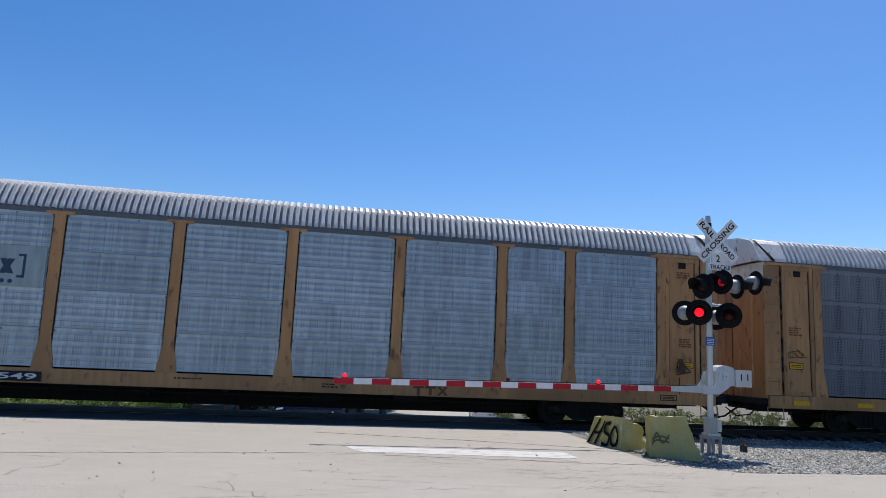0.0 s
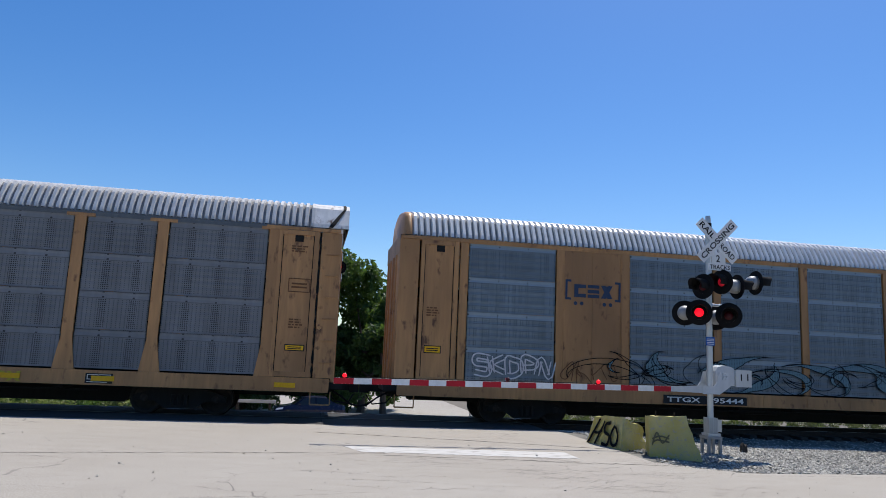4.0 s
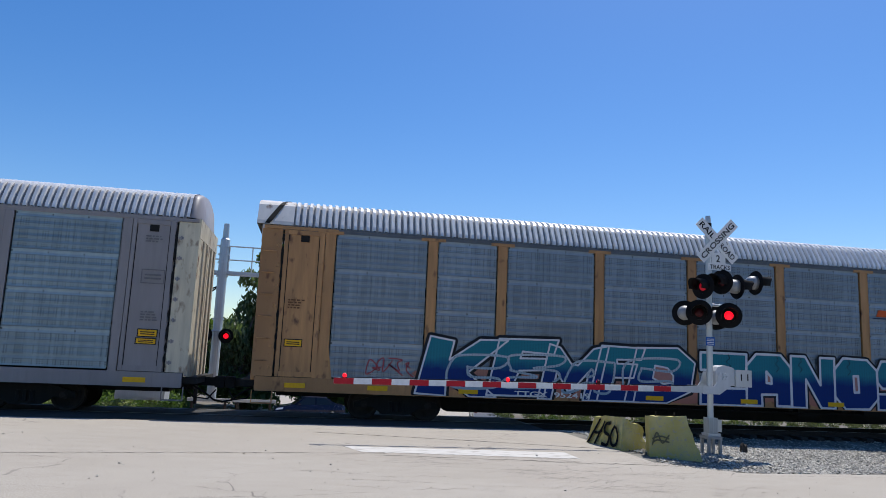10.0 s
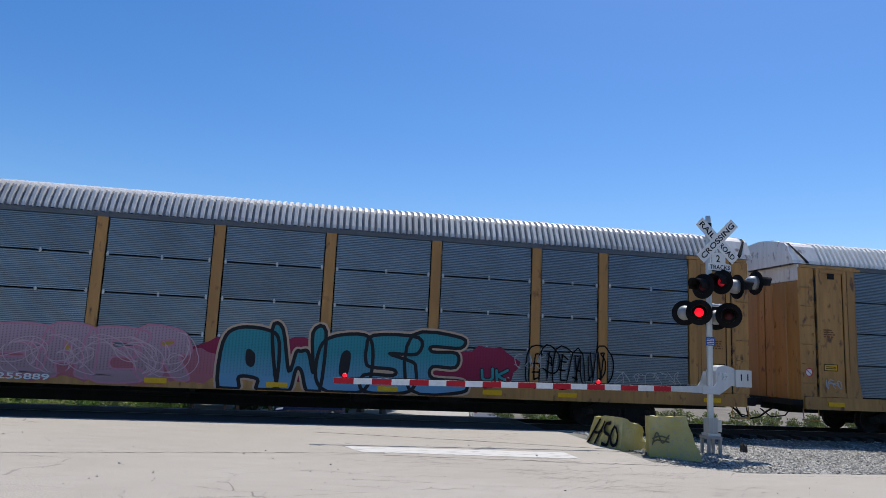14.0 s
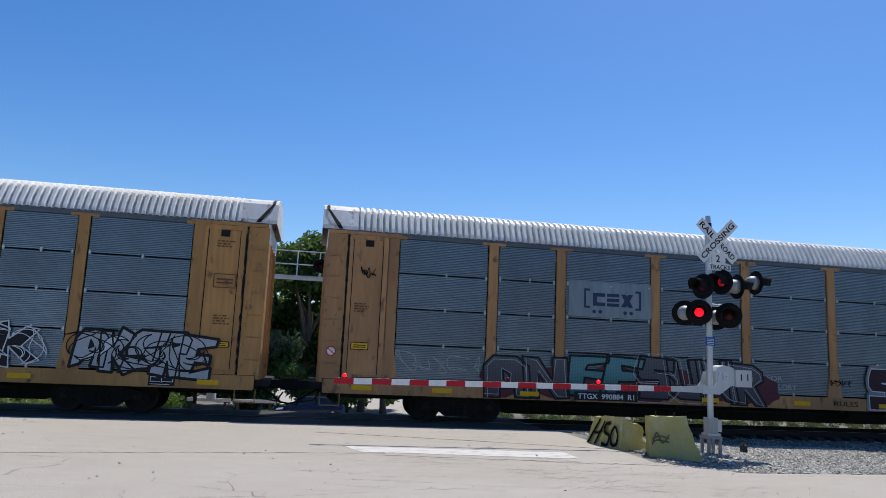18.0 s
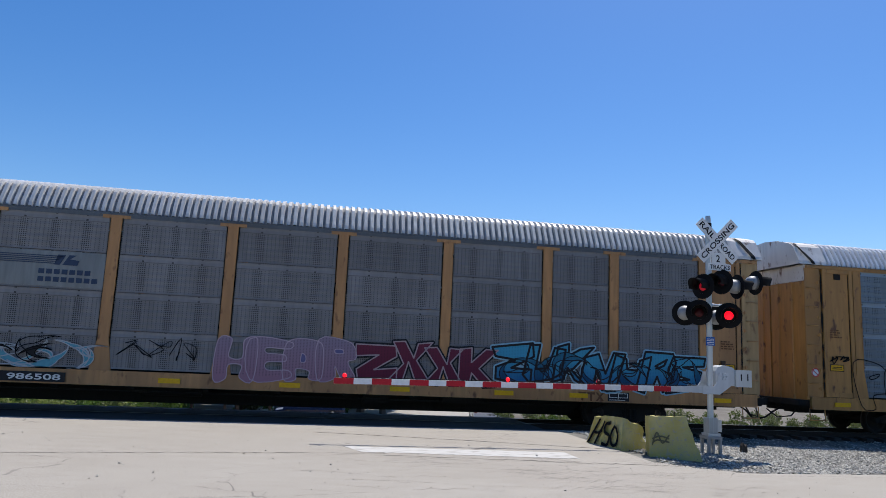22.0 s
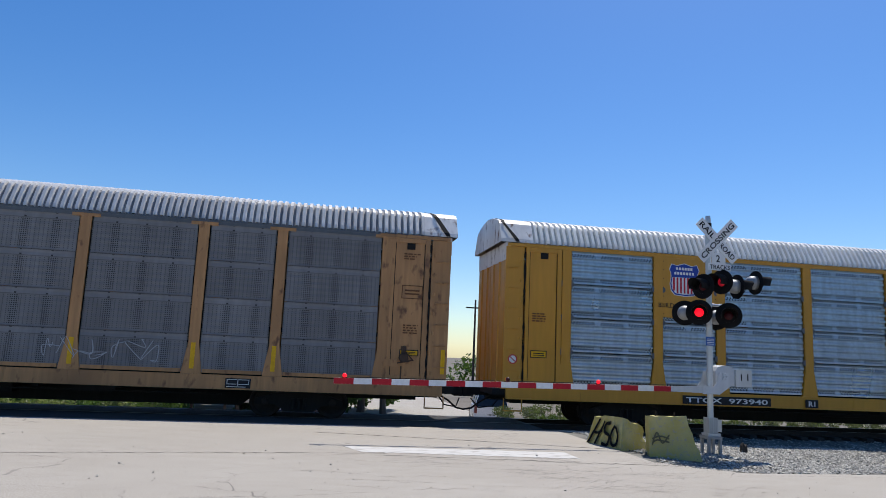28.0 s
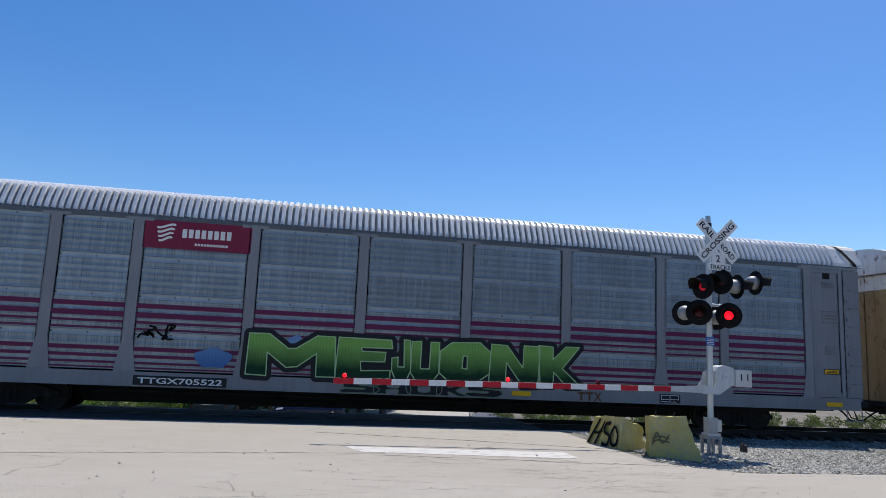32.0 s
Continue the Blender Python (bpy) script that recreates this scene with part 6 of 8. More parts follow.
def leaves(name, centres, radii, count, size, material, seed, parent=None, droop=0.0):
    """A cloud of small bent leaves round clump centres, thinner outwards."""
    rng = np.random.RandomState(seed)
    centres, radii = np.array(centres), np.array(radii)
    pick = rng.choice(len(centres), count, p=radii ** 2 / (radii ** 2).sum())
    d = rng.normal(size=(count, 3))
    d /= np.linalg.norm(d, axis=1)[:, None]
    r = radii[pick] * rng.uniform(0.25, 1.05, count) ** 0.6
    c = centres[pick] + d * r[:, None] * np.array([1, 1, 0.8])
    c[:, 2] -= droop * rng.uniform(0, 1, count) * r
    u = rng.normal(size=(count, 3))
    u /= np.linalg.norm(u, axis=1)[:, None]
    w = np.cross(u, rng.normal(size=(count, 3)))
    w /= np.linalg.norm(w, axis=1)[:, None]
    if droop:
        u[:, 2] = -np.abs(u[:, 2]) - 0.6
        u /= np.linalg.norm(u, axis=1)[:, None]
    s = size * rng.uniform(0.5, 1.3, count)[:, None]
    n = np.cross(u, w)
    v = np.stack([c - u * s, c + w * s * 0.42 + n * s * 0.12, c + u * s, c - w * s * 0.42 + n * s * 0.12], 1)
    f = (np.array([(0, 1, 2), (0, 2, 3)])[None] + (np.arange(count) * 4)[:, None, None]).reshape(-1, 3)
    me = bpy.data.meshes.new(name)
    me.from_pydata(v.reshape(-1, 3).tolist(), [], f.tolist())
    me.materials.append(material)
    ob = new(name, me)
    if parent:
        ob.parent = parent
    return ob


def tree(label, x, y, height, spread, material, seed, count=5200, size=0.17, droop=0.0, low=0.25):
    """Tapered trunk, limbs and a ragged crown of many leaves."""
    rnd = random.Random(seed)
    z0 = ground_height(x, y) - 0.1
    tr = thing("tree", label, "tree", "trees behind the tracks", pose(x, y, z0))
    bm = bmesh.new()
    top = height * 0.55
    pts = [Vector((0, 0, 0)), Vector((rnd.uniform(-0.2, 0.2), rnd.uniform(-0.2, 0.2), top * 0.5)), Vector((rnd.uniform(-0.4, 0.4), rnd.uniform(-0.3, 0.3), top))]
    r = height * 0.022
    rod(bm, pts[0], pts[1], r * 1.3, 8, r)
    rod(bm, pts[1], pts[2], r, 8, r * 0.6)
    part("trunk", bm, BARK, tr, "grey-brown trunk")
    clumps, radii = [], []
    for k in range(11):
        a = rnd.uniform(0, 6.28)
        h = height * rnd.uniform(low, 0.93)
        reach = spread * rnd.uniform(0.3, 1.0) * (1 - 0.55 * max(0, h / height - 0.5) * 2)
        tip = Vector((math.cos(a) * reach, math.sin(a) * reach, h))
        start = pts[1].lerp(pts[2], rnd.random())
        if start.z > tip.z:
            start = pts[1] * 0.7
        bm = bmesh.new()
        mid = start.lerp(tip, 0.5) + Vector((0, 0, 0.2))
        rod(bm, start, mid, r * 0.5, 6, r * 0.32)
        rod(bm, mid, tip, r * 0.32, 6, r * 0.1)
        part("limb", bm, BARK, tr)
        for q in range(4):
            clumps.append(tip + Vector((rnd.uniform(-1, 1), rnd.uniform(-1, 1), rnd.uniform(-0.7, 0.7))) * spread * 0.33)
            radii.append(spread * rnd.uniform(0.16, 0.36))
    clumps.append(Vector((0, 0, height * 0.93)))
    radii.append(spread * 0.28)
    ob = leaves("crown", [tuple(c) for c in clumps], radii, count, size, material, seed, tr, droop)
    ob["label"] = "ragged leafy crown"
    return tr


def build_greenery():
    tree("tall dark green tree with an open ragged crown", -0.4, 34.0, 13.2, 4.2, LEAF_DEEP, 5, 15000, 0.23, 0.0, 0.10)
    tree("broad dark green tree behind the cantilever", 3.9, 34.5, 10.6, 3.8, LEAF_DEEP, 6, 12000, 0.23, 0.0, 0.08)
    tree("grey-green willow-like tree with drooping leaves", -4.6, 33.0, 10.2, 2.9, LEAF_GREY, 7, 10000, 0.22, 0.8, 0.10)
    tree("dark green tree beside the road", 5.4, 33.0, 8.8, 2.6, LEAF_DEEP, 8, 7000, 0.23, 0.0, 0.08)
    tree("fresh green bushy tree", -10.6, 34.0, 10.4, 3.6, LEAF_FRESH, 9, 13000, 0.21, 0.0, 0.05)
    tree("fresh green tree in full leaf", -15.6, 35.0, 10.6, 4.0, LEAF_FRESH, 10, 13000, 0.21, 0.0, 0.05)
    tree("green tree in full leaf", -20.4, 35.0, 8.6, 3.8, LEAF_FRESH, 11, 9000, 0.22, 0.0, 0.05)
    tree("green tree in full leaf", -26.5, 36.0, 10.0, 4.0, LEAF_FRESH, 12, 8000, 0.22, 0.0, 0.05)
    tree("small distant tree with a loose crown", 24.5, 61.0, 7.2, 2.8, LEAF_GREY, 13, 3600, 0.28, 0.0, 0.1)
    tree("low distant tree with a dark crown", 29.0, 64.0, 6.6, 3.4, LEAF_DEEP, 14, 3600, 0.28, 0.0, 0.1)
    tree("low tree beyond the gravel and tracks", 37.0, 56.0, 7.0, 3.8, LEAF_DEEP, 16, 3600, 0.28, 0.0, 0.1)
    tree("far green tree with a rounded crown", 31.0, 61.0, 9.8, 4.2, LEAF_DEEP, 17, 5200, 0.3, 0.0, 0.08)
    tree("far green tree with a loose crown", 25.5, 66.0, 9.4, 3.6, LEAF_FRESH, 18, 4600, 0.3, 0.0, 0.08)
    rng = np.random.RandomState(77)
    far = [(x, 95 + 8 * math.sin(x * 0.13), -2.5 + rng.uniform(0.2, 3.4)) for x in np.arange(-150, 190, 1.6)]
    ob = leaves("far_woods", far, [rng.uniform(1.2, 2.4) for q in far], 16000, 0.45, LEAF_DEEP, 78)
    tagged(ob, "low dark belt of distant trees", "woods", "", "stuff")
    # unseen trees behind the camera, added for dark reflections on the train's right
    behind = [(x, -62 + 6 * math.sin(x * 0.21), rng.uniform(0.3, 11.0) + 2.0 * math.sin(x * 0.11)) for x in np.arange(12, 100, 0.3)]
    ob = leaves("unseen_woods_behind_camera", behind, [rng.uniform(1.4, 2.6) for q in behind], 42000, 0.6, LEAF_DEEP, 81)
    tagged(ob, "unseen row of trees behind the camera, added to darken the train's reflections", "woods", "", "stuff")
    dense = [(x, 37.0 + 1.5 * math.sin(2 * x), -2.4 + rng.uniform(0.2, 1.0) * (5.6 + 5.6 * math.exp(-((x - 0.8) / 3.0) ** 2) - (2.4 if x > 5.5 else 0.0))) for x in np.arange(-24, 6.6, 0.12)]
    ob = leaves("thicket", dense, [rng.uniform(0.8, 1.3) for q in dense], 52000, 0.27, LEAF_DEEP, 80)
    tagged(ob, "deep dark green thicket behind the trees", "thicket", "", "stuff")
    near = [(x, 30.5 + 1.2 * math.sin(x), -2.4 + rng.uniform(0.1, 2.6)) for x in np.arange(-30, 3.4, 0.6)]
    ob = leaves("hedge", near, [rng.uniform(0.6, 1.1) for q in near], 20000, 0.17, LEAF_DEEP, 79)
    tagged(ob, "dense dark undergrowth below the trees", "undergrowth", "", "stuff")
    rnd = random.Random(21)
    for k in range(30):
        if k < 12:
            x, y = -17.5 + k * 1.05 + rnd.uniform(-0.4, 0.4), rnd.uniform(9.0, 11.5)
        elif k < 24:
            x, y = 9.6 + (k - 12) * 1.1, rnd.uniform(9.0, 12.0)
        else:
            x, y = -16.0 + (k - 24) * 1.7, rnd.uniform(24, 26)
        big = 0.34 if k < 12 else (0.24 if k < 24 else 1.1)
        z = ground_height(x, y)
        c = [(rnd.uniform(-0.6, 0.6), rnd.uniform(-0.4, 0.4), big * rnd.uniform(0.2, 0.9)) for q in range(6)]
        mat_ = (WEED if k % 3 else LEAF_FRESH) if k < 12 else ((BRUSH if k % 3 else LEAF_DEEP) if k < 24 else LEAF_FRESH)
        ob = leaves("weed_clump" if k < 24 else "bush", c, [big * rnd.uniform(0.5, 1.0) for q in c], 420, 0.075 if k < 24 else 0.13, mat_, 40 + k)
        ob.location = (x, y, z)
        tagged(ob, "low sunlit weeds behind the far track" if k < 24 else "dense round green bush", "weeds" if k < 24 else "bush", "weeds along the track" if k < 24 else "bushes")
    brush = [(x + rnd.uniform(-0.3, 0.3), rnd.uniform(8.6, 12.0), ground_height(x, 10) + rnd.uniform(0.02, 0.55)) for x in np.arange(7.6, 27, 0.16)]
    ob = leaves("dry_brush", brush, [rng.uniform(0.15, 0.36) for q in brush], 15000, 0.06, BRUSH, 83)
    tagged(ob, "dry brown brush and twigs behind the far track", "brush", "", "stuff")
    # dry tufts by the blocks
    for k, (x, y) in enumerate(((6.55, -4.3), (6.75, -4.7), (9.2, 8.6), (10.2, 8.9), (11.0, 8.4))):
        bm = bmesh.new()
        for q in range(26):
            a = rnd.uniform(0, 6.28)
            h = rnd.uniform(0.12, 0.4)
            dx, dy = math.cos(a) * h * 0.5, math.sin(a) * h * 0.5
            ox, oy = rnd.uniform(-0.12, 0.12), rnd.uniform(-0.12, 0.12)
            v = [bm.verts.new((ox - 0.008, oy, 0)), bm.verts.new((ox + 0.008, oy, 0)), bm.verts.new((ox + dx, oy + dy, h))]
            bm.faces.new(v)
        solid("dry_grass_tuft", bm, WEED, "dry grass tuft in the gravel", "grass", "dry tufts", "", pose(x, y, ground_height(x, y) - 0.03))


build_greenery()
STYLES = [
    dict(label="tan car carrier with silver slotted side sheets", body=TAN, sheet=SILVER, roof=ROOF_STEEL, plates=()),
    dict(label="tan car carrier with dark grey slotted sheets and shield emblem", body=TAN, sheet=BLACK_SLOT, roof=ROOF_STEEL, plates=REFS, ragged=(False, False)),
    dict(label="ochre closed car carrier with grey slotted sheets and solid doors", body=TAN, sheet=GREY_SLOT, roof=ROOF_CLEAN, kind="closed", tee=False, flare=False, eave=TAN, solid_bays=(1, 7), ladder=(False, False)),
    dict(label="mauve-grey closed car carrier with blue-grey sheets and graffiti", body=MAUVE, sheet=SILVER_BLUE, roof=ROOF_CLEAN, kind="closed", tee=False, flare=False, eave=MAUVE, ends=CREAM_END, solid_bays=(1, 7), plates=REFS),
    dict(label="tan car carrier with silver sheets and large blue graffiti", body=TAN, sheet=SILVER_DULL, roof=ROOF_CLEAN, plates=REFS, ragged=(True, True)),
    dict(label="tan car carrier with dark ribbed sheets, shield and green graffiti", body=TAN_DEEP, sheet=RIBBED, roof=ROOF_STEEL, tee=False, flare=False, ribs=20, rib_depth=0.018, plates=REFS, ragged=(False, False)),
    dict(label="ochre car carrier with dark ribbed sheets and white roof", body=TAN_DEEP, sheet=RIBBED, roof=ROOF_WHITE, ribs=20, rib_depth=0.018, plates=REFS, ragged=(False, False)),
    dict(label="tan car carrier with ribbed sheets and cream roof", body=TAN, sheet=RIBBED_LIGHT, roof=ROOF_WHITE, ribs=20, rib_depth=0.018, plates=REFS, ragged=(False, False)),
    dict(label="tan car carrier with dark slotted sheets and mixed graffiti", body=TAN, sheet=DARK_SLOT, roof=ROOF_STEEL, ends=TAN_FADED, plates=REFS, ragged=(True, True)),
    dict(label="ochre car carrier with grey slotted sheets and shield emblem", body=TAN_DEEP, sheet=GREY_SLOT, roof=ROOF_CLEAN, tee=False, eave=TAN_DEEP, plates=(-12.4, -8.6, -2.0, 8.0, 12.3), ragged=(False, False)),
    dict(label="tan car carrier with dark slotted sheets and yellow post marks", body=TAN, sheet=DARK_SLOT, roof=ROOF_STEEL, ragged=(True, True)),
    dict(label="bright yellow car carrier with shiny corrugated sheets", body=YELLOW_NEW, sheet=BRIGHT, roof=ROOF_WHITE, tee=False, eave=YELLOW_NEW, ribs=5, rib_depth=0.042, chamfer=0.1, ragged=(False, False)),
    dict(label="grey car carrier with silver sheets and maroon stripes", body=GREY_PAINT, sheet=SILVER_DULL, roof=ROOF_CLEAN, plates=(-12.4, 3.0, 12.5), ragged=(True, True)),
    dict(label="faded tan car carrier streaked with rust", body=TAN_FADED, sheet=SILVER, roof=ROOF_CLEAN),
]
for style in STYLES:
    add_wagon(**style)

# ---- emblems, numbers, notices and graffiti on the wagons ----
PAINTED = -SIDE - 0.022


def layer(parent, bm, material, label="", name="graffiti"):
    ob = part(name, bm, material, parent, label)
    ob["kind"] = "stuff"
    return ob


def cloud(parent, x0, x1, z0, z1, material, seed, depth=0.0, n=9):
    """A sprayed haze of overlapping lobes behind a piece."""
    rnd = random.Random(seed)
    bm = bmesh.new()
    for k in range(n):
        cx = x0 + (x1 - x0) * (k + 0.5) / n
        cz = (z0 + z1) / 2 + rnd.uniform(-0.1, 0.1) * (z1 - z0)
        rx, rz = (x1 - x0) / n * rnd.uniform(0.75, 1.15), (z1 - z0) / 2 * rnd.uniform(0.8, 1.12)
        m = 22
        ph = rnd.uniform(0, 6)
        ring = [bm.verts.new((cx + rx * (1 + 0.13 * math.sin(5 * a + ph)) * math.cos(a), PAINTED - 0.0004 * k + depth, max(0.635, cz + rz * (1 + 0.10 * math.sin(7 * a + ph)) * math.sin(a)))) for a in [6.28318 * i / m for i in range(m)]]
        bm.faces.new(ring)
    return layer(parent, bm, material, "sprayed haze of colour")


# letters as strokes on a grid of five by five
GLYPHS = {"A": "00 24 40|11 31", "S": "44 04 02 42 40 00", "T": "04 44|24 20", "M": "00 04 22 44 40", "P": "00 04 34 43 32 02", "D": "00 04 24 43 41 20 00", "E": "40 00 04 44|02 32", "Z": "04 44 00 40", "N": "00 04 40 44", "O": "20 01 03 24 43 41 20", "W": "04 10 22 30 44", "R": "00 04 34 43 32 02|22 40", "U": "04 01 10 30 41 44", "K": "00 04|44 02 40", "H": "00 04|40 44|02 42", "Y": "04 22 44|22 20", "C": "43 34 14 03 01 10 30 41"}


def skeleton(word, x0, x1, z0, z1, seed, lean=0.0, sway=0.05, spread=1.0):
    """Stroke lines of a hand-painted word inside a field."""
    rnd = random.Random(seed)
    w, h = (x1 - x0) / len(word), z1 - z0
    out = []
    for k, ch in enumerate(word):
        cx, cz = x0 + (k + 0.5) * w, (z0 + z1) / 2 + rnd.uniform(-0.5, 0.5) * sway * h
        tilt = rnd.uniform(-1, 1) * sway * 2.5
        for line in GLYPHS[ch].split("|"):
            pts = []
            for q in line.split():
                u = (int(q[0]) / 4 - 0.5) * w * 0.74 * spread + rnd.uniform(-sway, sway) * 0.6 * w
                v = (int(q[1]) / 4 - 0.5) * h + rnd.uniform(-sway, sway) * h
                pts.append((cx + u + v * (lean + tilt), cz + v - u * tilt))
            out.append(pts)
    return out


def lay_strokes(parent, lines, stack, label):
    """Paints stroke lines in layers: (material, width, depth)."""
    for material, width, d in stack:
        bm = bmesh.new()
        coat = 0
        for p in lines:
            r = width * 0.5
            for j, (x, z) in enumerate(p):
                lift = PAINTED + d - 0.00006 * (coat % 40)
                bm.faces.new([bm.verts.new((x + r * math.cos(a), lift, max(0.62, z + r * math.sin(a)))) for a in [0.3 + 6.28318 * q / 12 for q in range(12)]])
                if j + 1 < len(p):
                    bx, bz = p[j + 1]
                    n = math.hypot(bx - x, bz - z) or 1.0
                    ox, oz = -(bz - z) / n * r, (bx - x) / n * r
                    bm.faces.new([bm.verts.new((u, lift - 0.00006, max(0.62, v))) for u, v in ((x + ox, z + oz), (x - ox, z - oz), (bx - ox, bz - oz), (bx + ox, bz + oz))])
                coat += 2
        layer(parent, bm, material, label)


# outlines of fat letters on a grid of ten by ten, counters after the slash
FAT = {"Z": "09 99 96 43 93 90 00 03 56 06", "A": "00 07 29 79 97 90 60 62 32 30/44 46 55 54", "B": "00 09 79 97 85 94 92 80/36 37 57 56|32 33 63 62", "N": "00 09 39 64 69 99 90 60 35 30", "O": "02 07 29 79 97 92 70 20/43 46 56 53", "S": "99 19 07 05 14 54 53 03 00 70 92 94 85 46 96", "M": "00 09 29 46 56 79 99 90 70 75 52 42 25 20", "E": "00 09 99 97 47 46 86 84 44 42 92 90", "K": "00 09 39 36 69 99 54 90 60 33 30", "D": "00 09 69 97 92 60/34 36 56 65 64 53", "T": "06 09 99 96 66 60 30 36", "P": "00 09 79 97 95 83 43 40/46 47 67 66", "R": "00 09 79 97 95 74 90 60 43 40/46 47 67 66", "C": "99 29 07 02 20 90 93 43 36 46 96", "G": "99 29 07 02 20 90 95 55 54 64 63 43 36 46 96", "H": "00 09 39 35 65 69 99 90 60 63 33 30", "U": "09 02 20 70 92 99 69 63 33 39", "W": "09 29 33 46 56 66 73 79 99 80 60 53 43 30 10", "L": "09 39 33 93 90 00", "X": "09 39 55 69 99 65 90 60 44 30 00 34", "Y": "09 39 56 69 99 65 60 30 34", "I": "09 99 90 00", "J": "69 99 92 70 20 02 05 35 33 63"}


def fat_outlines(word, x0, x1, z0, z1, seed, rounded, lean, wobble, overlap, widths):
    """Closed outlines and counters of a word of fat hand-painted letters."""
    rnd = random.Random(seed)
    widths = widths or [1.0] * len(word)
    unit = (x1 - x0) / sum(widths)
    x, out = x0, []
    for ch, k in zip(word, widths):
        w, h = unit * k, z1 - z0
        up, tilt = rnd.uniform(-1, 1) * wobble * h, rnd.uniform(-1, 1) * wobble * 1.5
        rings = []
        for n, group in enumerate(FAT[ch].split("/")):
            for line in group.split("|"):
                ring = []
                for q in line.split():
                    u = (int(q[0]) / 9 - 0.5) * w * overlap + rnd.uniform(-1, 1) * wobble * 0.5 * w
                    v = (int(q[1]) / 9 - 0.5) * h + rnd.uniform(-1, 1) * wobble * 0.7 * h
                    ring.append((x + w / 2 + u + v * (lean + tilt), max(0.63, (z0 + z1) / 2 + v + up)))
                if rounded:
                    ring = smooth_line([ring[-1]] + ring + ring[:2], 4)[4:-4]
                    ring = [(a, max(0.63, b)) for a, b in ring]
                else:
                    ring = ring + ring[:1]
                rings.append((n, ring))
        out.append(rings)
        x += w
    return out


def flat_face(bm, ring, y):
    """A flat painted face inside an outline of (x, z)."""
    vs = [bm.verts.new((x, y, z)) for x, z in ring]
    for tri in tessellate_polygon([[Vector((x, z, 0)) for x, z in ring]]):
        if len(set(tri)) == 3:
            bm.faces.new([vs[i] for i in tri])


def piece(parent, word, x0, x1, z0, z1, fill, edge, seed, edge_w=0.05, rim=None, rim_w=0.16, hole=None, rounded=False, lean=0.0, wobble=0.04, overlap=1.08, widths=None, shine=None, depth=0.0, label="painted graffiti letters"):
    """A painted word: fat letters with filled faces, drawn edges, a rim outside and counters."""
    rows = fat_outlines(word, x0, x1, z0, z1, seed, rounded, lean, wobble, overlap, widths)
    if rim:
        lay_strokes(parent, [r for rings in rows for n, r in rings if n == 0], [(rim, rim_w, depth - 0.0008)], label)
    if fill:
        bm = bmesh.new()
        for k, rings in enumerate(rows):
            flat_face(bm, rings[0][1][:-1], PAINTED + depth - 0.004 - 0.0002 * k)
        layer(parent, bm, fill, label)
    if hole:
        bm = bmesh.new()
        for k, rings in enumerate(rows):
            for n, r in rings[1:]:
                flat_face(bm, r[:-1], PAINTED + depth - 0.0065)
        if bm.faces:
            layer(parent, bm, hole, "coloured counters of the letters")
    lay_strokes(parent, [r for rings in rows for n, r in rings], [(edge, edge_w, depth - 0.0085)], label)
    if shine:
        bm = bmesh.new()
        for k, rings in enumerate(rows):
            for n, r in rings:
                ribbon(bm, offset_line(r, -0.10 if n == 0 else 0.06), 0.02, lambda x, z: 0.0, PAINTED + depth - 0.0135 - 0.0001 * k, True)
        layer(parent, bm, shine, "thin pale highlight lines")


def zigzag(parent, x0, x1, z0, z1, n, material, seed, width=0.018, depth=-0.0145):
    """A thin line thrown up and down across a piece."""
    rnd = random.Random(seed)
    bm = bmesh.new()
    pts = [(x0 + (x1 - x0) * k / n + rnd.uniform(-0.05, 0.05), (z1 if k % 2 else z0) + rnd.uniform(-0.15, 0.15) * (z1 - z0)) for k in range(n + 1)]
    ribbon(bm, smooth_line(pts, 5), width, lambda x, z: 0.0, PAINTED + depth, False)
    layer(parent, bm, material, "thin zigzag spray line")


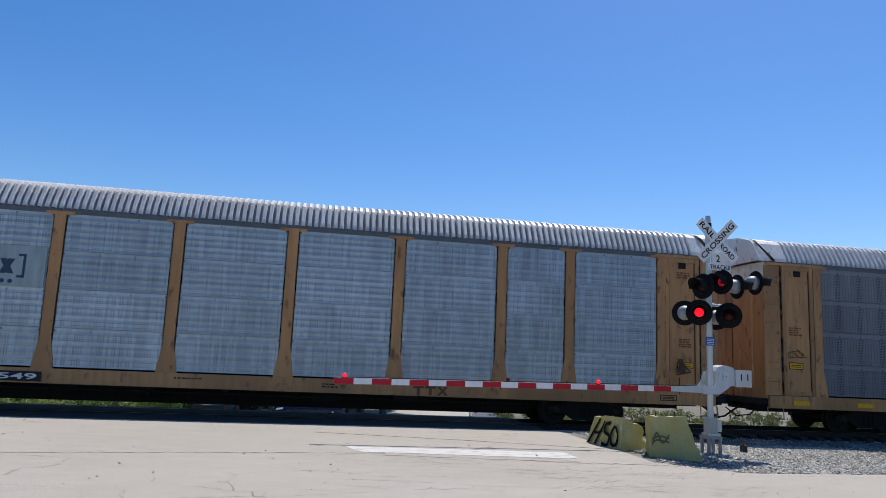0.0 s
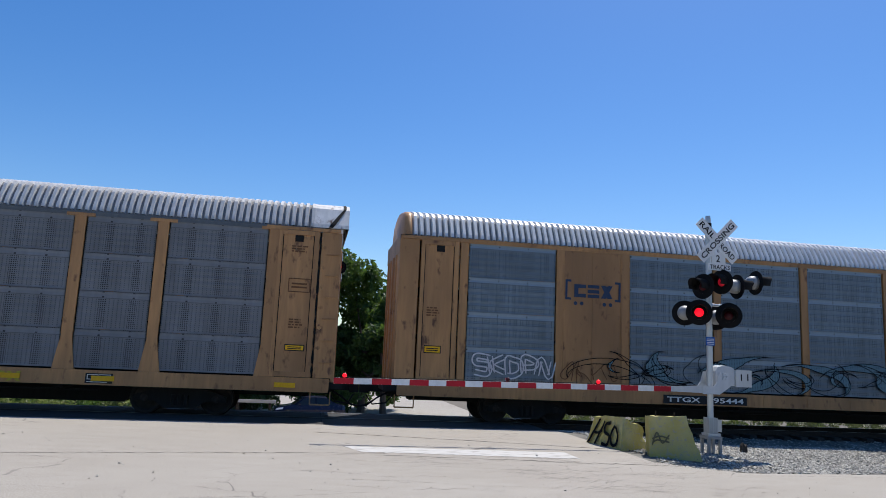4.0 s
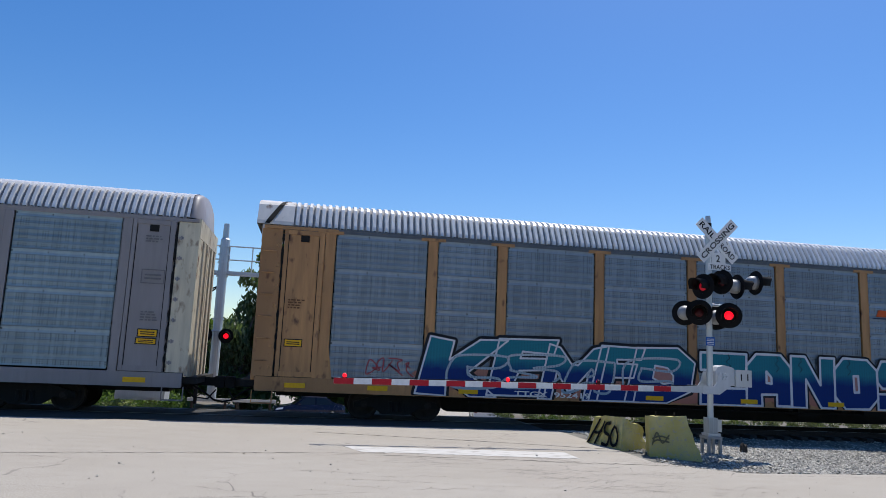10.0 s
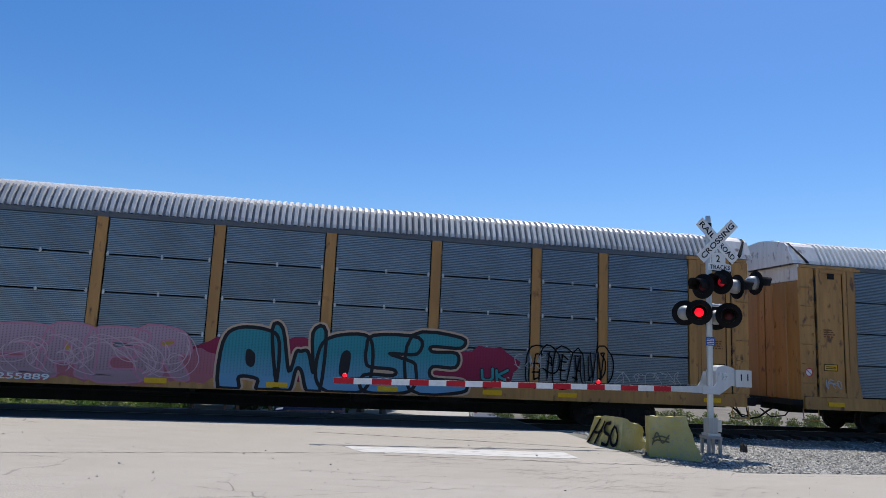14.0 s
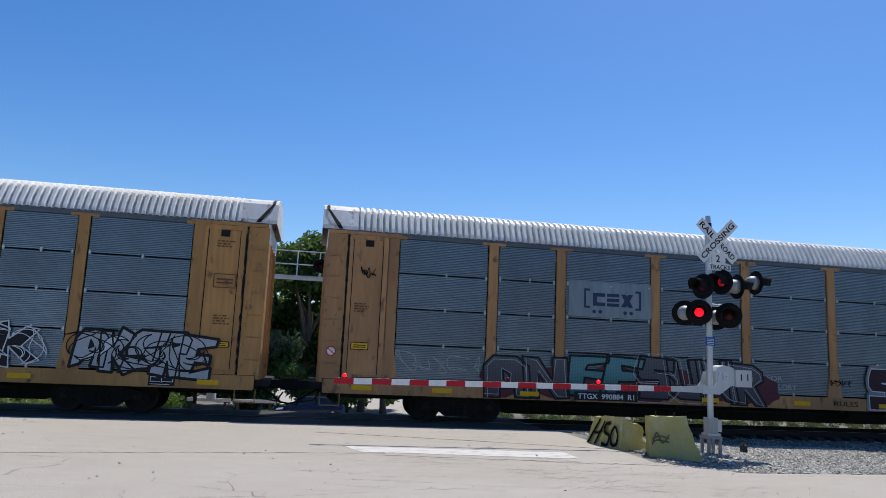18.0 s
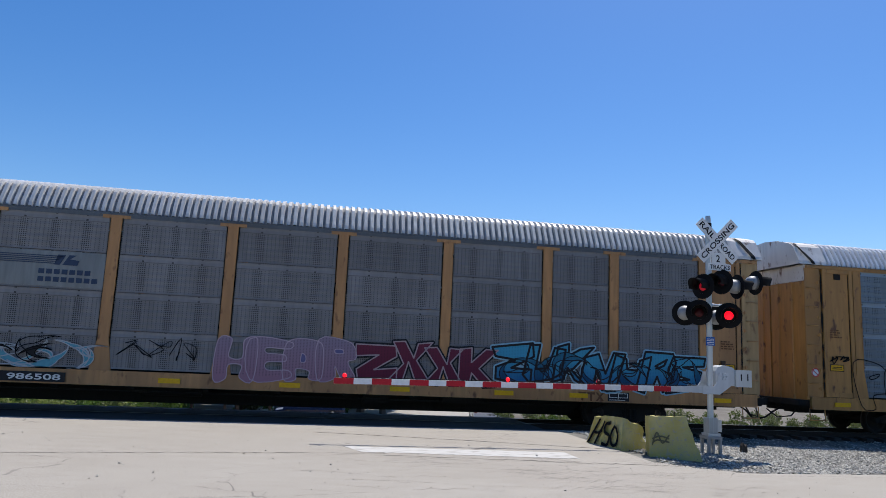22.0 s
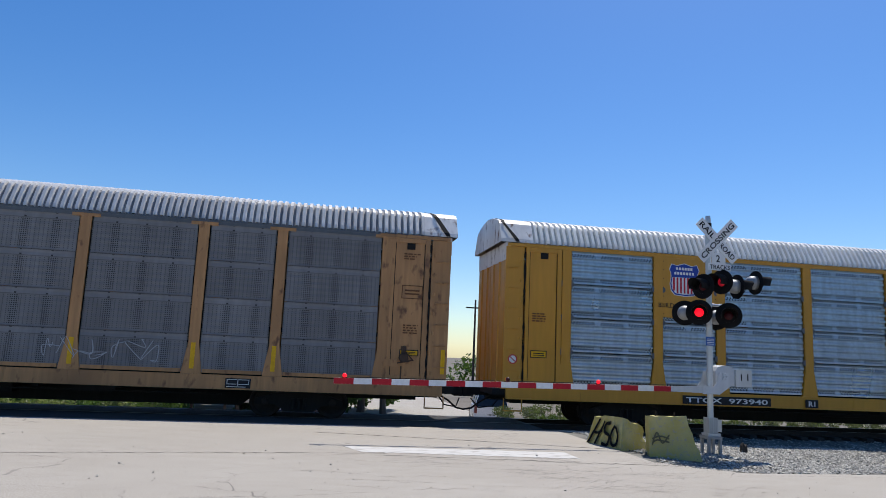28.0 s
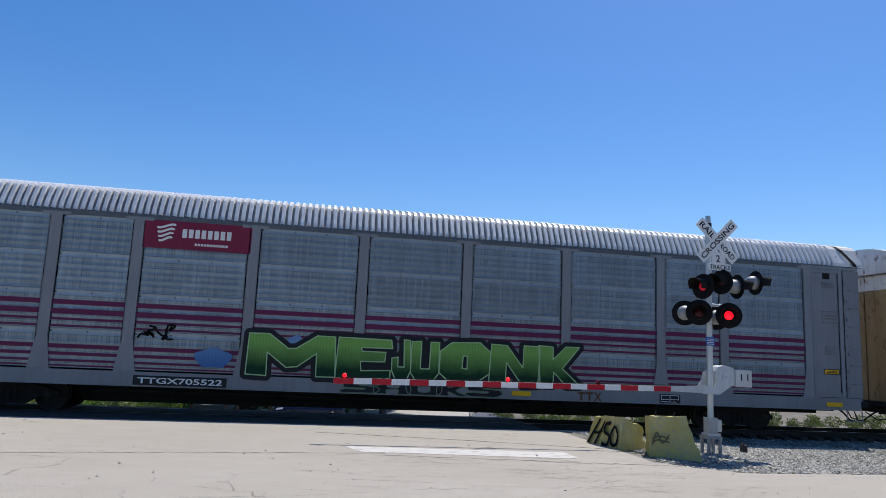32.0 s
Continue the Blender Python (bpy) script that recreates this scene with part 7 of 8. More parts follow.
def curls(parent, x0, x1, z0, z1, n, line, fill, seed, width=0.02, filled=0.6, depth=0.0, label="thin curling outlines"):
    """Loose lettering of pointed crescents and flicks, drawn as thin outlines and partly filled."""
    rnd = random.Random(seed)
    lines, faces = bmesh.new(), bmesh.new()
    w, h = (x1 - x0) / n, z1 - z0
    shapes = []
    for k in range(n):
        for q in range(4):
            cx, cz = x0 + (k + rnd.uniform(0.15, 0.85)) * w, z0 + h * rnd.uniform(0.32, 0.62)
            size = rnd.uniform(0.75, 1.0) if q < 2 else rnd.uniform(0.3, 0.5)
            shapes.append((cx, cz, 0.62 * w * size * rnd.uniform(0.8, 1.5), 0.5 * h * size, rnd.choice((0.6, 2.2, 3.6, 5.2)) + rnd.uniform(-0.4, 0.4), rnd.choice((-1, 1)) * rnd.uniform(2.6, 4.2), rnd.uniform(0.28, 0.62), rnd.uniform(-0.3, 0.1)))
    for j, (cx, cz, rx, rz, a0, sweep, thick, lean) in enumerate(shapes):
        outer, inner = [], []
        m = 16
        for i in range(m + 1):
            u = i / m
            flick = 1 + 0.5 * max(0.0, u - 0.75) ** 1.2 / 0.19
            for ring, f in ((outer, flick), (inner, flick - thick * math.sin(math.pi * min(1.0, u * 1.05)) * (0.6 + 0.8 * u))):
                v = rz * f * math.sin(a0 + sweep * u)
                ring.append((cx + rx * f * math.cos(a0 + sweep * u) + lean * v, min(z1 + 0.1 * h, max(z0, cz + v))))
        ring = outer + inner[::-1][1:-1]
        if fill and rnd.random() < filled:
            flat_face(faces, ring, PAINTED + depth - 0.0001 * j)
        ribbon(lines, ring + ring[:1], width, lambda x, z: 0.0, PAINTED + depth - 0.0065 - 0.00005 * j, False)
    if faces.faces:
        layer(parent, faces, fill, "patchy sprayed fill between the lines")
    layer(parent, lines, line, label)


def offset_line(p, d):
    out = []
    for i, (x, z) in enumerate(p):
        (ax, az), (bx, bz) = p[max(0, i - 1)], p[min(len(p) - 1, i + 1)]
        n = math.hypot(bx - ax, bz - az) or 1.0
        out.append((x - (bz - az) / n * d, max(0.63, z + (bx - ax) / n * d)))
    return out


def tag(parent, x0, x1, z0, z1, n, material, seed, width=0.03, bubble=False, label="thin sprayed scribble", depth=0.0):
    """A scribbled line in loops; bubble draws round letter outlines."""
    rnd = random.Random(seed)
    bm = bmesh.new()
    w = (x1 - x0) / n
    h = z1 - z0
    for k in range(n):
        a = x0 + k * w
        if bubble:
            for p in skeleton(rnd.choice("SBOERANPDKU".replace("B", "P")), a, a + 1.1 * w, z0 + 0.16 * h, z0 + 0.88 * h, seed * 31 + k, rnd.uniform(-0.1, 0.15), 0.08, 1.0):
                p = smooth_line(p, 5)
                for side in (-0.11, 0.11):
                    ribbon(bm, offset_line(p, side * h), width, lambda x, z: 0.0, PAINTED + depth - 0.0003 * (k % 5))
        else:
            pts = [(a + rnd.uniform(-0.2, 1.2) * w, z0 + h * rnd.random()) for q in range(6)]
            ribbon(bm, smooth_line(pts), width, lambda x, z: 0.0, PAINTED + depth - 0.0003 * (k % 5))
    layer(parent, bm, material, label)


def blob(parent, cx, cz, rx, rz, material, label, wob=0.1, seed=1, depth=0.0):
    bm = bmesh.new()
    m = 26
    ring = [bm.verts.new((cx + rx * (1 + wob * math.sin(3 * a + seed)) * math.cos(a), PAINTED + depth, cz + rz * (1 + wob * math.sin(5 * a + seed)) * math.sin(a))) for a in [6.28318 * i / m for i in range(m)]]
    bm.faces.new(ring)
    layer(parent, bm, material, label)


def emblem_panel(car, body, z0, bay=1):
    bm = bmesh.new()
    box(bm, POSTS[bay] + 0.11, POSTS[bay + 1] - 0.11, -SIDE + 0.001, -SIDE + 0.02, z0, Z_EAVE)
    host = part("emblem_panel", bm, body, car, "plain painted panel carrying an emblem")
    bm = bmesh.new()
    for k in range(7):
        for x in (POSTS[bay] + 0.16, POSTS[bay + 1] - 0.16):
            lathe(bm, [(-SIDE - 0.004, 0.015), (-SIDE + 0.002, 0.015)], 6)
            for v in bm.verts[-12:]:
                v.co += Vector((x, 0, z0 + 0.1 + k * (Z_EAVE - z0 - 0.2) / 6))
    part("bolts", bm, BLACK, host, "bolt heads")


def sill_mark(car, x0, x1, material, z0=0.63, z1=0.86):
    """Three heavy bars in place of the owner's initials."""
    bm = bmesh.new()
    w = (x1 - x0) / 3
    for k in range(2):
        a = x0 + k * w
        plate(bm, a, a + 0.9 * w, z1 - 0.06, z1, -SIDE - 0.013)
        plate(bm, a + 0.33 * w, a + 0.57 * w, z0, z1 - 0.06, -SIDE - 0.013)
    a = x0 + 2 * w
    prism(bm, [(a, z0), (a + 0.25 * w, z0), (a + 0.95 * w, z1), (a + 0.7 * w, z1)], -SIDE - 0.0185, -SIDE - 0.013)
    prism(bm, [(a + 0.7 * w, z0), (a + 0.95 * w, z0), (a + 0.25 * w, z1), (a, z1)], -SIDE - 0.017, -SIDE - 0.013)
    part("owner_mark", bm, material, car, "worn heavy initials on the sill")


def data_plate(car, x):
    bm = bmesh.new()
    plate(bm, x, x + 0.62, 0.64, 0.88, -SIDE - 0.013)
    host = part("data_plate", bm, BLACK, car, "black data plate with white frames")
    bm = bmesh.new()
    for a, b, c, d in ((0.04, 0.28, 0.73, 0.745), (0.04, 0.28, 0.84, 0.855), (0.32, 0.58, 0.84, 0.855), (0.32, 0.58, 0.73, 0.745), (0.04, 0.055, 0.745, 0.84), (0.30, 0.315, 0.70, 0.86), (0.565, 0.58, 0.745, 0.84), (0.04, 0.5, 0.665, 0.68)):
        plate(bm, x + a, x + b, c, d, -SIDE - 0.0175, 0.003)
    part("plate_lines", bm, WHITE, host)


RUSTY = worn("rusty_brake_gear", (0.075, 0.045, 0.03), 0.8, 0.1, (0.02, 0.014, 0.01), 0.7, 0.3, False, 0.5)


def handbrake(car, x, z=1.45):
    bm = bmesh.new()
    lathe(bm, [(-SIDE - 0.10, 0.10), (-SIDE - 0.07, 0.13), (-SIDE - 0.05, 0.12), (-SIDE + 0.02, 0.08)], 14)
    for v in bm.verts:
        v.co += Vector((x, 0, z + 0.12))
    box(bm, x - 0.06, x + 0.06, -SIDE - 0.05, -SIDE + 0.02, z + 0.16, z + 0.42)
    rod(bm, (x - 0.16, -SIDE - 0.09, z - 0.02), (x + 0.24, -SIDE - 0.09, z + 0.06), 0.02, 6)
    rod(bm, (x + 0.02, -SIDE - 0.08, z + 0.3), (x + 0.26, -SIDE - 0.08, z + 0.05), 0.018, 6)
    rod(bm, (x - 0.05, -SIDE - 0.03, z - 0.1), (x - 0.05, -SIDE - 0.02, 0.9), 0.018, 6)
    part("handbrake", bm, RUSTY, car, "grimy handbrake gear on the side")
    bm = bmesh.new()
    box(bm, x - 0.52, x - 0.16, -SIDE - 0.05, -SIDE + 0.02, z - 0.12, z + 0.06)
    part("brake_box", bm, TAN, car, "small riveted box")


def end_marks(car, seed, left=True, right=True, ink=None, sticker=True):
    """Stencils and notices on the end panels."""
    ink = ink or BROWN
    if right:
        stencil(car, 12.22, 4.30, 0.45, 3, ink, seed)
        frame_sign(car, 12.20, 3.12, 0.56, 0.36, ink)
        stencil(car, 12.28, 2.40, 0.42, 4, ink, seed + 1)
        frame_sign(car, 12.22, 1.62, 0.5, 0.16, BLACK, REFLECT, "small yellow framed notice")
    if left:
        stencil(car, -12.72, 2.90, 0.42, 4, ink, seed + 2)
        frame_sign(car, -12.75, 1.72, 0.46, 0.2, BLACK, REFLECT, "small yellow framed notice")
    if sticker:
        no_smoking(car, -13.24, 1.66)


def mark_wagons():
    c = [car for car, wheels in CARS]
    ink_grey = plain("grey_stencil", (0.16, 0.16, 0.17), 0.6)
    pale_line = plain("pale_spray_line", (0.52, 0.56, 0.60), 0.6)
    faint_white = plain("faint_white_spray", (0.40, 0.43, 0.46), 0.7)
    DARK_SLOT_PLAIN = perforated("plain_grey_sheet", (0.20, 0.205, 0.215), 0.0)
    pale_sheet = perforated("plain_pale_sheet", (0.29, 0.335, 0.365), 0.0)
    outline = plain("black_spray", (0.012, 0.012, 0.016), 0.55)
    white_spray = plain("white_spray", (0.62, 0.63, 0.66), 0.55)
    # 1
    bracket_logo(c[0], -6.50, -4.88, 3.08, 3.66, NAVY, pale_sheet)
    number_board(c[0], -5.55, -4.2, True, "2549")
    sill_mark(c[0], 4.75, 5.7, BROWN)
    stencil(c[0], -1.2, 0.82, 1.0, 1, BLACK, 31)
    stencil(c[0], 2.4, 0.80, 0.5, 2, BLACK, 32)
    end_marks(c[0], 10, sticker=False)
    handbrake(c[0], 12.33)
    frame_sign(c[0], 11.7, 0.70, 0.5, 0.16, BLACK, TAN)
    bm = bmesh.new()
    plate(bm, 12.34, 12.62, 2.86, 2.96, -SIDE - 0.001)
    part("label_plate", bm, WHITE, c[0], "small white label plate")
    # 2
    emblem_panel(c[1], TAN, 3.08)
    shield(c[1], -8.02, 3.26, 4.58, False)
    number_board(c[1], -7.48, -4.5, True, "TTGX  986332")
    ash = spray("ash_blue_fill", (0.10, 0.14, 0.165), (0.08, 0.115, 0.14), 1.0, 1.9, 0.5)
    piece(c[1], "SBOARD", -4.05, -0.9, 1.0, 1.95, None, outline, 41, 0.035, rounded=True, lean=-0.15, overlap=1.3, wobble=0.12)
    curls(c[1], -4.0, -1.1, 1.0, 1.80, 4, outline, ash, 45, 0.022, 0.6, -0.001, "black curling strokes")
    zigzag(c[1], -4.1, -0.8, 1.0, 1.85, 17, pale_line, 42, 0.014)
    zigzag(c[1], -3.9, -1.0, 1.05, 1.75, 11, pale_line, 46, 0.012, -0.016)
    lay_strokes(c[1], skeleton("ETC", -3.5, -3.0, 1.95, 2.15, 5, 0.1), [(pale_line, 0.03, -0.01)], "pale sprayed letters")
    lay_strokes(c[1], skeleton("ETC", -3.4, -2.4, 0.72, 0.95, 6, 0.2), [(pale_line, 0.035, -0.03)], "pale sprayed letters")
    tag(c[1], -8.4, -7.2, 1.25, 1.72, 3, ink_grey, 43, 0.03)
    sill_mark(c[1], 5.15, 6.2, plain("faded_yellow_mark", (0.42, 0.36, 0.05), 0.7))
    data_plate(c[1], 7.6)
    end_marks(c[1], 20, sticker=False)
    tag(c[1], -12.75, -12.2, 2.05, 2.35, 2, BROWN, 44, 0.025)
    # 3
    bracket_logo(c[2], -8.85, -7.22, 3.36, 3.92, NAVY)
    number_board(c[2], -5.95, -3.39, True, "TTGX  695444")
    teal_fill = spray("teal_outline_fill", (0.15, 0.25, 0.28), (0.13, 0.22, 0.27), 0.9, 1.9, 0.6)
    curls(c[2], -7.9, 6.9, 0.98, 1.95, 11, BLACK_SPRAY, teal_fill, 50, 0.02, 0.55, 0.0, "curling thin black letter outlines")
    piece(c[2], "IIIIIII", 9.05, 12.15, 0.64, 1.74, BLACK_SPRAY, white_spray, 52, 0.017, rounded=True, lean=0.06, overlap=1.12, wobble=0.06, label="fat black letters edged in white")
    lay_strokes(c[2], [smooth_line(p, 4) for p in skeleton("KNOUKR", 9.1, 12.0, 1.12, 1.62, 53, 0.05, 0.06)], [(white_spray, 0.016, -0.012)], "thin white lines dividing the letters")
    sill_mark(c[2], 3.5, 4.4, RED)
    tag(c[2], -11.4, -9.2, 1.15, 1.75, 5, white_spray, 57, 0.04, True)
    tag(c[2], -8.9, -7.2, 1.0, 1.7, 4, BROWN, 58, 0.025)
    end_marks(c[2], 30, sticker=False)
    # 4
    purple = spray("dark_purple_fill", (0.03, 0.025, 0.05), (0.06, 0.05, 0.10), 0.6, 1.8, 0.2)
    piece(c[3], "DEMZC", -9.3, -6.7, 0.86, 1.74, purple, outline, 60, 0.05, rim=white_spray, rim_w=0.12, lean=0.15, overlap=1.15, wobble=0.08, label="dark letters edged in white")
    piece(c[3], "UUUUU", -9.2, -6.8, 0.64, 0.86, white_spray, purple, 65, 0.02, label="white drips under the letters")
    cloud(c[3], 1.1, 6.1, 0.85, 1.92, spray("blue_haze", (0.02, 0.06, 0.22), (0.03, 0.09, 0.26), 0.6, 1.9), 61, 0.002)
    piece(c[3], "STAMP", 1.6, 5.75, 0.92, 1.98, spray("pink_fade", (0.46, 0.10, 0.17), (0.17, 0.155, 0.22), 0.9, 1.75, 0.4), outline, 66, 0.06, rim=outline, rim_w=0.24, hole=outline, rounded=True, lean=-0.06, overlap=1.12, widths=[1.1, 0.8, 1.0, 1.0, 1.2], shine=white_spray, label="rounded pink and grey letters edged in black")
    cloud(c[3], 1.5, 5.8, 0.62, 0.90, white_spray, 62, -0.004, 7)
    blob(c[3], 7.92, 1.66, 0.34, 0.38, outline, "black domed painted shape", 0.04, 3)
    blob(c[3], 7.92, 1.36, 0.42, 0.20, white_spray, "white painted patch", 0.12, 4, -0.003)
    blob(c[3], 7.92, 1.24, 0.30, 0.16, outline, "black painted patch", 0.10, 9, -0.005)
    blob(c[3], 7.30, 1.42, 0.33, 0.26, outline, "round patch edge", 0.03, 5, -0.002)
    blob(c[3], 7.30, 1.42, 0.30, 0.23, white_spray, "white round patch", 0.03, 5, -0.004)
    for k, z in enumerate((1.50, 1.41, 1.32)):
        bm = bmesh.new()
        bars_mesh(bm, 7.12 + 0.03 * k, z, [0.07] * 4, 0.05, PAINTED - 0.006, 0.025, 0.001)
        layer(c[3], bm, outline, "short black strokes in the round patch")
    blob(c[3], 7.92, 0.86, 0.52, 0.20, outline, "black painted base", 0.08, 6)
    blob(c[3], 7.92, 0.78, 0.20, 0.10, white_spray, "white patch in the base", 0.06, 7, -0.003)
    number_board(c[3], -5.9, -3.4, True, "TTGX  698279")
    tag(c[3], 0.95, 1.3, 0.72, 0.86, 2, BLACK_SPRAY, 63, 0.02)
    tag(c[3], 6.0, 6.5, 0.72, 0.86, 2, BLACK_SPRAY, 64, 0.02)
    end_marks(c[3], 40, True, True, ink_grey, False)
    frame_sign(c[3], 12.25, 1.80, 0.48, 0.2, BLACK, REFLECT, "yellow framed notice")
    # 5
    sea = spray("navy_to_teal", (0.010, 0.035, 0.17), (0.024, 0.19, 0.24), 1.3, 1.65, 0.25)
    cloud(c[4], -9.0, 8.8, 0.7, 1.35, spray("pink_wash", (0.42, 0.17, 0.12), (0.36, 0.17, 0.13), 0.6, 1.3), 70, 0.003, 16)
    salmon = plain("salmon_spray", (0.42, 0.20, 0.17), 0.6)
    ice = spray("ice_blue_fill", (0.26, 0.36, 0.44), (0.42, 0.50, 0.55), 0.7, 1.9, 0.5)
    piece(c[4], "KEMED", -9.0, -1.55, 0.64, 2.14, sea, white_spray, 71, 0.05, rim=outline, rim_w=0.20, hole=salmon, rounded=False, lean=0.16, overlap=1.16, wobble=0.06, widths=[1.35, 1.0, 1.05, 0.8, 1.15])
    piece(c[4], "CSAC", -8.6, -2.0, 0.95, 1.8, None, ice, 72, 0.065, rounded=True, lean=0.25, overlap=0.85, wobble=0.10, depth=-0.012, label="pale ice-blue inner strokes")
    piece(c[4], "ZANOS", -1.2, 5.95, 0.64, 2.10, sea, white_spray, 76, 0.07, rim=outline, rim_w=0.18, hole=salmon, wobble=0.014, overlap=1.0, label="square blue letters edged in white and black")
    bm = bmesh.new()
    for k, x in enumerate((-0.35, 1.2, 1.95, 3.55, 5.35)):
        ribbon(bm, [(x, 2.08), (x + 0.06, 1.95), (x - 0.06, 1.86), (x + 0.08, 1.74), (x - 0.02, 1.62)], 0.022, lambda x, z: 0.0, PAINTED - 0.015, False)
    layer(c[4], bm, outline, "thin black cracks drawn on the letters")
    pink = spray("hot_pink", (0.48, 0.05, 0.16), (0.52, 0.08, 0.20), 0.6, 1.8, 0.3)
    blob(c[4], 7.25, 1.28, 0.98, 0.52, pink, "pink domed painted shape", 0.05, 2, -0.004)
    for k, x in enumerate((6.6, 7.9)):
        blob(c[4], x, 0.76, 0.16, 0.14, pink, "pink painted foot", 0.1, k, -0.004)
    shell = bmesh.new()
    for k in range(7):
        x = 6.62 + 0.19 * k
        top = 1.28 + 0.46 * math.sqrt(max(0.0, 1 - ((x - 7.2) / 0.98) ** 2))
        ribbon(shell, smooth_line([(x - 0.05, 0.92), (x + 0.07, 1.22), (x - 0.03, 1.45), (x + 0.02, top)]), 0.028, lambda x, z: 0.0, PAINTED - 0.0062)
    ribbon(shell, smooth_line([(6.32, 1.02), (6.45, 1.42), (6.80, 1.70), (7.25, 1.79), (7.70, 1.70), (8.05, 1.44), (8.20, 1.20)]), 0.035, lambda x, z: 0.0, PAINTED - 0.0066)
    ribbon(shell, smooth_line([(6.32, 0.98), (6.75, 0.86), (7.30, 0.84), (7.85, 0.92), (8.22, 1.16)]), 0.035, lambda x, z: 0.0, PAINTED - 0.0070)
    ribbon(shell, smooth_line([(6.28, 1.10), (6.02, 1.05), (5.92, 1.16), (6.15, 1.18), (6.36, 1.26)]), 0.03, lambda x, z: 0.0, PAINTED - 0.0074)
    layer(c[4], shell, plain("crimson_line", (0.20, 0.012, 0.06), 0.5), "dark crimson lines drawn over the pink")
    tag(c[4], 8.45, 9.3, 1.05, 1.4, 4, BLACK_SPRAY, 73, 0.025)
    tag(c[4], -10.6, -9.4, 1.05, 1.55, 4, plain("dull_red_spray", (0.35, 0.07, 0.08), 0.6), 74, 0.03)
    bm = bmesh.new()
    for k in range(4):
        x = 4.62 + k * 0.56
        prism(bm, [(x, 3.40), (x + 0.46, 3.40), (x + 0.54, 3.60), (x + 0.08, 3.60)], -SHEET - 0.024, -SHEET - 0.018)
    part("emblem", bm, ORANGE, c[4], "slanted orange emblem bars")
    bm = bmesh.new()
    plate(bm, 4.5, 6.9, 3.33, 3.37, -SHEET - 0.018)
    part("emblem_line", bm, NAVY, c[4])
    number_board(c[4], -6.74, -4.4, False, "TTGX  952419")
    end_marks(c[4], 50, sticker=False)
    handbrake(c[4], 12.33)
    # 6
    emblem_panel(c[5], TAN_DEEP, 2.93)
    shield(c[5], -7.72, 3.55, 4.38)
    mint = spray("mint_green", (0.05, 0.17, 0.14), (0.13, 0.27, 0.22), 0.7, 2.0, 0.3)
    piece(c[5], "AHUZP", -11.5, -6.9, 0.95, 1.98, mint, outline, 81, 0.06, rim=white_spray, rim_w=0.11, hole=outline, rounded=False, lean=0.08, overlap=1.28, wobble=0.15, widths=[1.2, 1.0, 0.9, 1.2, 0.9], label="mint green letters edged in black and white")
    curls(c[5], -11.4, -6.8, 1.0, 1.9, 5, outline, mint, 180, 0.04, 0.5, -0.009, "black curling strokes over the letters")
    cloud(c[5], -13.0, -6.5, 0.62, 0.95, mint, 82, 0.002, 9)
    rose = spray("pale_rose", (0.34, 0.22, 0.24), (0.40, 0.28, 0.33), 0.6, 1.9, 0.45)
    cloud(c[5], -6.1, -1.4, 0.65, 1.5, spray("rose_haze", (0.40, 0.14, 0.15), (0.32, 0.12, 0.17), 0.6, 1.9), 83, 0.003)
    piece(c[5], "SAER", -6.3, -1.9, 0.78, 1.96, rose, plain("rose_edge", (0.46, 0.20, 0.27), 0.5), 83, 0.05, hole=plain("mustard_spray", (0.42, 0.27, 0.05), 0.6), rounded=True, overlap=1.12, wobble=0.05, label="pale pink rounded letters")
    curls(c[5], -6.2, -1.9, 0.85, 1.85, 5, plain("pale_rose_line", (0.50, 0.36, 0.40), 0.6), None, 181, 0.02, 0.0, -0.009, "pale pink curling lines")
    cloud(c[5], -1.3, 6.2, 0.8, 1.95, spray("red_haze", (0.22, 0.02, 0.05), (0.26, 0.03, 0.07), 0.6, 2.0), 84, 0.003)
    piece(c[5], "AWOSE", -1.0, 4.95, 0.65, 2.14, spray("cyan_fade", (0.17, 0.34, 0.50), (0.04, 0.24, 0.28), 0.6, 1.7, 0.35), outline, 85, 0.09, rim=plain("cream_rim", (0.50, 0.36, 0.26), 0.6), rim_w=0.20, hole=outline, rounded=True, overlap=1.14, wobble=0.05, label="teal rounded letters edged in black")
    lay_strokes(c[5], skeleton("UK", 5.55, 6.35, 1.08, 1.36, 7), [(outline, 0.12, -0.006), (spray("teal_letters", (0.04, 0.22, 0.24), (0.05, 0.26, 0.28), 1.0, 1.4, 0.2), 0.07, -0.009)], "small teal letters")
    tag(c[5], 6.9, 9.2, 0.95, 2.0, 6, BLACK_SPRAY, 85, 0.04, True)
    tag(c[5], 9.4, 11.4, 1.1, 1.5, 9, faint_white, 86, 0.018)
    tag(c[5], 6.3, 7.4, 1.4, 1.85, 5, faint_white, 87, 0.018)
    number_board(c[5], -7.5, -4.9, False, "TTGX  255889")
    tag(c[5], -12.75, -12.05, 2.20, 2.45, 4, BLACK_SPRAY, 88, 0.04)
    tag(c[5], -12.9, -12.2, 1.18, 1.45, 5, MAROON, 89, 0.025)
    end_marks(c[5], 60)
    # 7
    emblem_panel(c[6], TAN_DEEP, 3.05)
    shield(c[6], -8.02, 3.62, 4.45)
    wine = spray("wine_red", (0.085, 0.014, 0.035), (0.11, 0.022, 0.045), 0.7, 1.9, 0.2)
    mist = spray("cyan_mist", (0.035, 0.13, 0.17), (0.10, 0.19, 0.23), 0.8, 1.7, 0.5)
    cloud(c[6], 2.3, 4.5, 0.85, 1.75, mist, 91, 0.003, 4)
